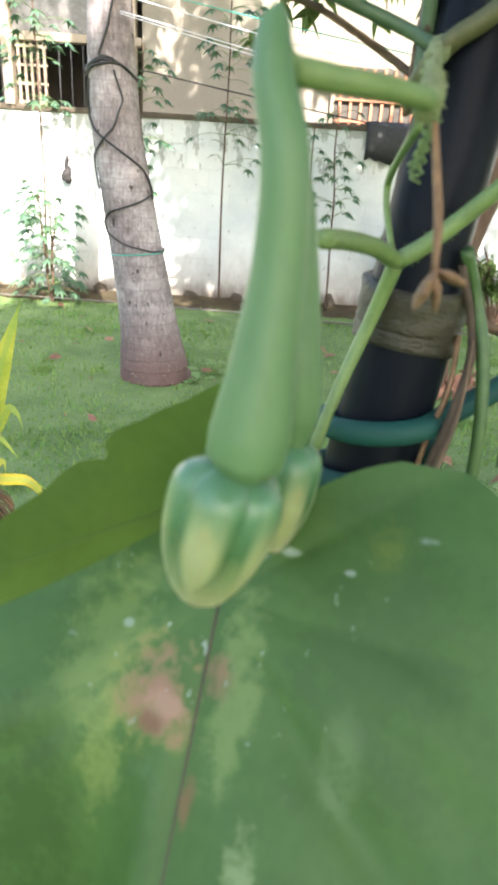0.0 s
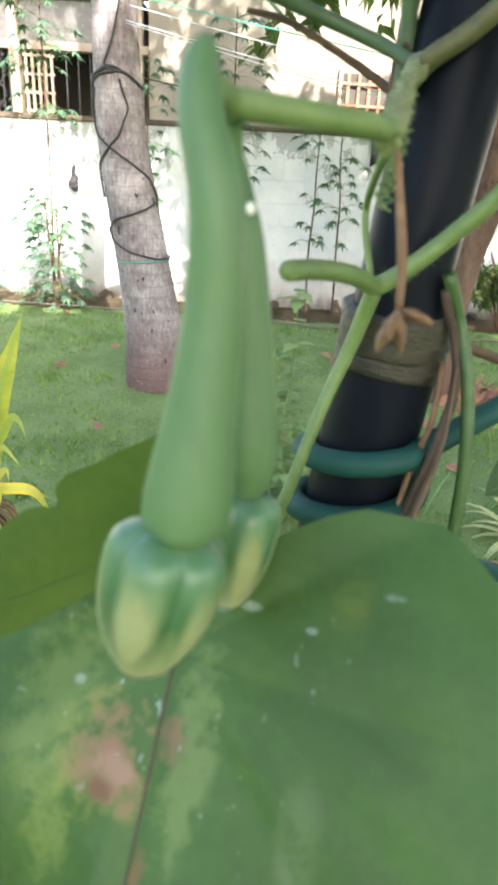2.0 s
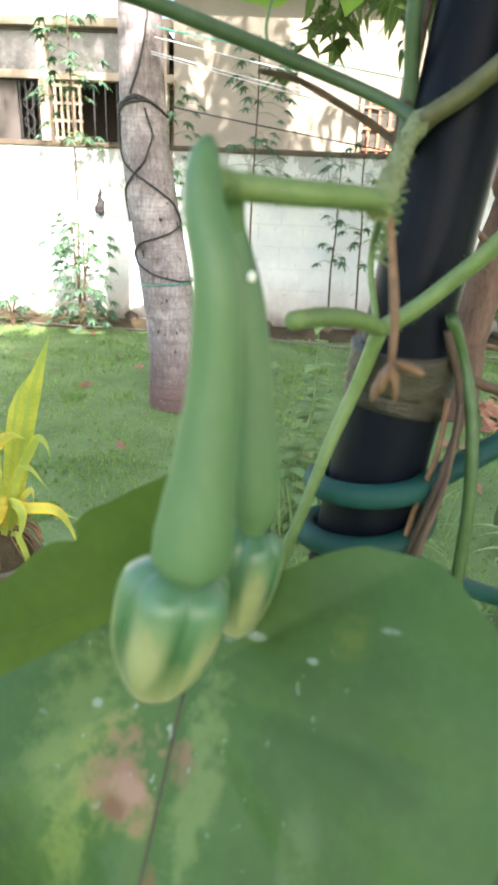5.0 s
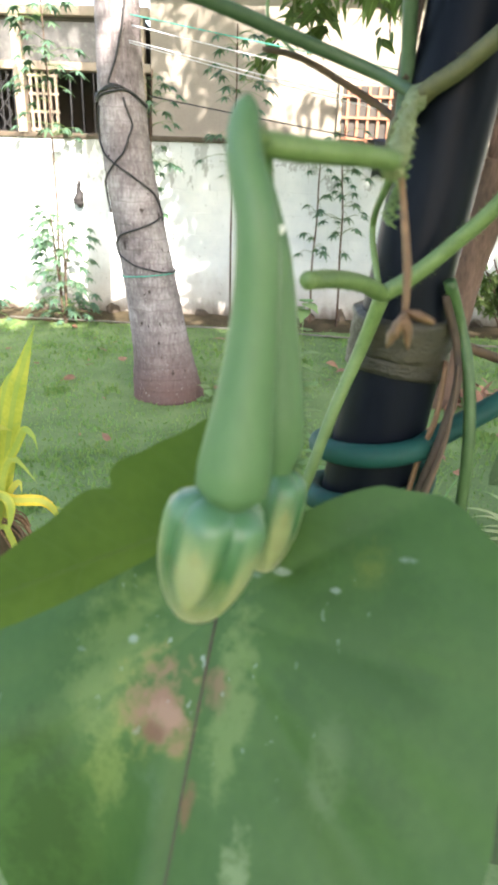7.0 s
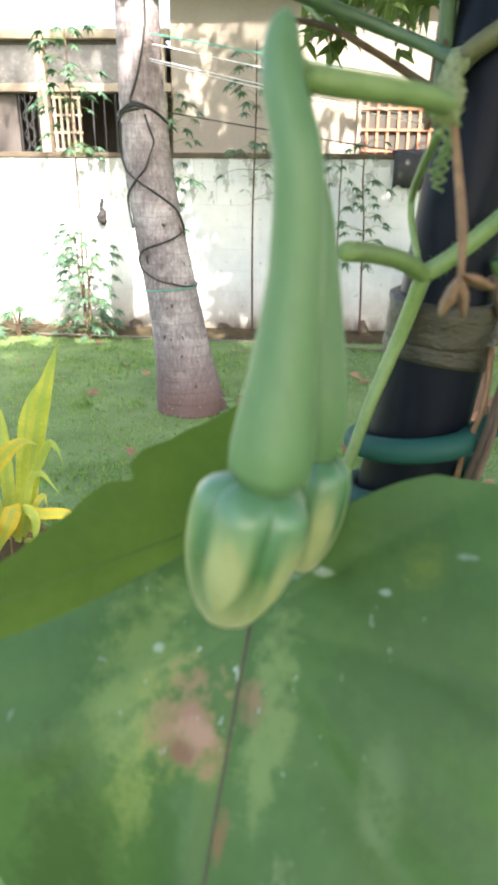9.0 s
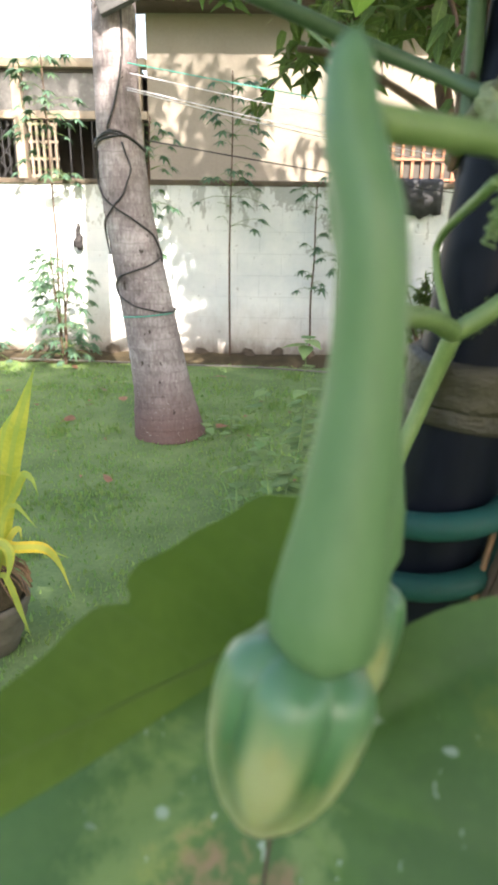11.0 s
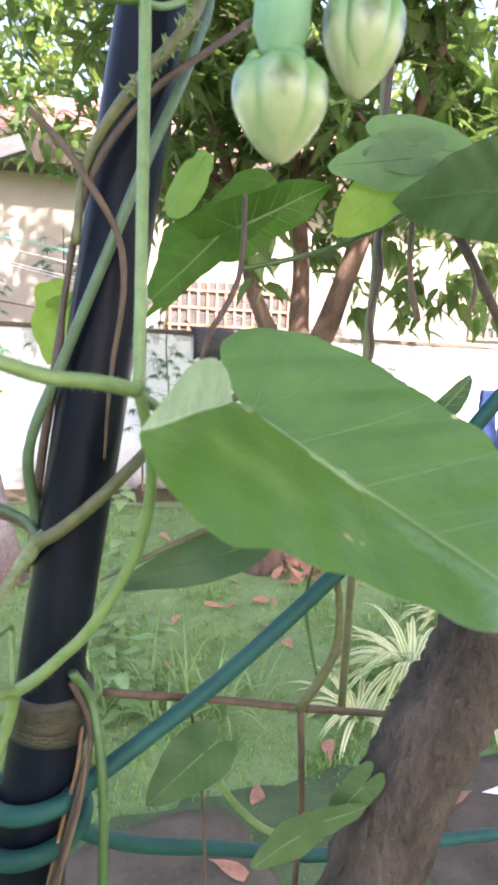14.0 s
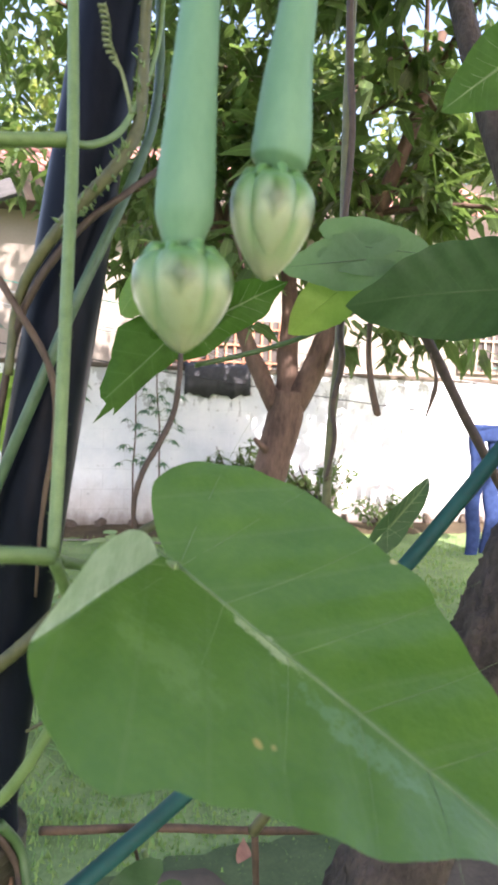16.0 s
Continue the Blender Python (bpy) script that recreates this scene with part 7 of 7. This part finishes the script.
leaf_thing("vine_leaf", (0.182, 0.2747, 1.443), (0.105, 0.279, 1.418), (0.157, 0.262, 1.402), 0.45, M["dull_leaf"], "green vine leaf seen nearly edge-on", 0.05, -0.1, 0.08, 15, 10, 64, midrib=0.0006, vein_mat=M["vine_dark"], right=OVAL, left=OVAL)
stem("leaf_stalk", [(0.0987, 0.2590, 1.4302), (0.1192, 0.2603, 1.4400), (0.1371, 0.2615, 1.4481), (0.1672, 0.2630, 1.4602), (0.2004, 0.2635, 1.4697), (0.2297, 0.2654, 1.4784)], [0.0008, 0.0016, 0.0021, 0.0021, 0.0018], M["olive"], "pale olive stalk along the edge of a drooping leaf", "leaf stalk", sides=8)
leaf_thing("vine_leaf", (0.2005, 0.2638, 1.4601), (0.2465, 0.2624, 1.4741), (0.2197, 0.2645, 1.4775), 0.5, M["dull_leaf"], "dark green leaf on a pale olive stalk", 0.06, 0.15, 0.06, 34, 10, 56, midrib=0.0006, vein_mat=M["vine_dark"], right=OVAL, left=OVAL, side_veins=False)
leaf_thing("vine_leaf", (0.328, 0.415, 1.706), (0.264, 0.428, 1.697), (0.29, 0.42, 1.74), 0.62, M["under_leaf"], "pale underside of a broad vine leaf", 0.1, 0.05, 0.05, 16, 10, 64, midrib=0.0007, vein_mat=M["vine_dark"])
leaf_thing("vine_leaf", (0.319, 0.418, 1.716), (0.388, 0.405, 1.712), (0.35, 0.41, 1.75), 0.55, M["under_leaf"], "pale vine leaf with a drooping tip", 0.1, 0.1, 0.05, 27, 10, 64, midrib=0.0007, vein_mat=M["vine_dark"])
leaf_thing("vine_leaf", (0.440, 0.386, 1.688), (0.309, 0.414, 1.676), (0.38, 0.38, 1.72), 0.58, M["dull_leaf"], "broad dark green vine leaf, drooping", 0.06, 0.12, 0.05, 17, 24, 120, midrib=0.0007, vein_mat=M["vine_dark"], right=SMALL_LOBE, left=SMALL_LOBE, ripple=0.007)
leaf_thing("vine_leaf", (0.312, 0.432, 1.682), (0.272, 0.437, 1.648), (0.28, 0.43, 1.69), 0.75, M["glow_leaf"], "small leaf glowing in the light", 0.06, 0.1, 0.05, 19, 8, 48, midrib=0.0005, vein_mat=M["glow_leaf"])
leaf_thing("vine_leaf", (0.330, 0.352, 1.510), (0.375, 0.374, 1.543), (0.34, 0.36, 1.54), 0.35, M["dull_leaf"], "narrow folded green leaf", 0.4, 0.05, 0.05, 20, 8, 48)
leaf_thing("vine_leaf", (0.395, 0.33, 1.83), (0.338, 0.335, 1.785), (0.33, 0.33, 1.82), 0.6, M["mid_leaf"], "bright green leaf hanging from above", 0.06, 0.1, 0.05, 21, 10, 64)

leaf_thing("vine_leaf", (0.2213, 0.2718, 1.2562), (0.1907, 0.2727, 1.2386), (0.2057, 0.2749, 1.2605), 0.6, M["low_leaf"], "small green leaf on the slack vine", 0.06, 0.1, 0.05, 22, 10, 56, midrib=0.0005, vein_mat=M["vine"], side_veins=False)
leaf_thing("vine_leaf", (0.2366, 0.2714, 1.2648), (0.2647, 0.2689, 1.2720), (0.2502, 0.2717, 1.2757), 0.5, M["low_leaf"], "small green leaf on the slack vine", 0.06, 0.1, 0.05, 24, 10, 56, midrib=0.0005, vein_mat=M["vine"], side_veins=False)

leaf_thing("vine_leaf", (0.1643, 0.3060, 1.2943), (0.1297, 0.3087, 1.2620), (0.1429, 0.3107, 1.2952), 0.75, M["dull_leaf"], "dull green vine leaf under the hose", 0.06, 0.1, 0.05, 28, 10, 56, midrib=0.0005, vein_mat=M["vine"], side_veins=False)
leaf_thing("vine_leaf", (0.2647, 0.2822, 1.2769), (0.2390, 0.2839, 1.2462), (0.2480, 0.2873, 1.2740), 0.5, M["low_leaf"], "pale green leaf beside the rough trunk", 0.08, 0.1, 0.06, 29, 10, 56, midrib=0.0005, vein_mat=M["vine"])

# ---- pieces of the wall and the roof ----
rng = random.Random(2)
block = None
bw, bh = 16.0 / 36, WALL_H / 8
for row in range(8):
    for i in range(36):
        x = -7 + bw * (i + 0.5 + (0.5 if row % 2 else 0))
        if x > 9 - bw / 2:
            continue
        if block is None:
            block = part("block", box_bm((bw - 0.007, 0.03, bh - 0.007), (0, 0, 0), 0.004), M["white"], garden_wall)
            me = block.data
        else:
            block = new("block", me)
            block.parent = garden_wall
        block.location = (x, WALL_Y + 0.014 + rng.uniform(-0.0012, 0.0012), bh * (row + 0.5))
me = None
for i in range(46):
    bm = bmesh.new()
    bmesh.ops.create_icosphere(bm, subdivisions=1, radius=1.0)
    for v in bm.verts:
        v.co *= 1 + rng.uniform(-0.15, 0.15)
    st = part("footing_stone", bm, M["stone"], garden_wall)
    st.matrix_basis = pose(-7 + 16 * (i + rng.random() * 0.6) / 46, WALL_Y - 0.02, 0.05, rng.uniform(0, 90), rng.uniform(0, 90), rng.uniform(0, 90)) @ Matrix.Diagonal((rng.uniform(0.07, 0.15), rng.uniform(0.05, 0.08), rng.uniform(0.05, 0.085), 1))
tile_me = None
slope = math.radians(26)
for row in range(9):
    for i in range(30):
        x = -1.3 + 0.25 * i
        d = 0.33 * row
        if tile_me is None:
            bm = bmesh.new()
            prof = [(-0.125, 0.0), (-0.08, 0.035), (-0.03, 0.05), (0.03, 0.035), (0.08, 0.005), (0.125, -0.005)]
            a = [[bm.verts.new((px, py, pz + off)) for px, pz in prof] for py, off in ((-0.19, 0.022), (0.19, 0.0))]
            c = [[bm.verts.new((px, py, pz + off - 0.014)) for px, pz in prof] for py, off in ((-0.19, 0.022), (0.19, 0.0))]
            for k in range(5):
                bm.faces.new((a[0][k], a[0][k + 1], a[1][k + 1], a[1][k]))
                bm.faces.new((c[0][k + 1], c[0][k], c[1][k], c[1][k + 1]))
                bm.faces.new((a[0][k + 1], a[0][k], c[0][k], c[0][k + 1]))
            tile = part("roof_tile", bm, M["roof"], house, smooth=True)
            tile_me = tile.data
        else:
            tile = new("roof_tile", tile_me)
            tile.parent = house
        tile.matrix_basis = pose(x, HY - 0.45 + d * math.cos(slope) + 0.17, 3.99 + d * math.sin(slope) + rng.uniform(-0.006, 0.006), 26, 0, rng.uniform(-1.5, 1.5))
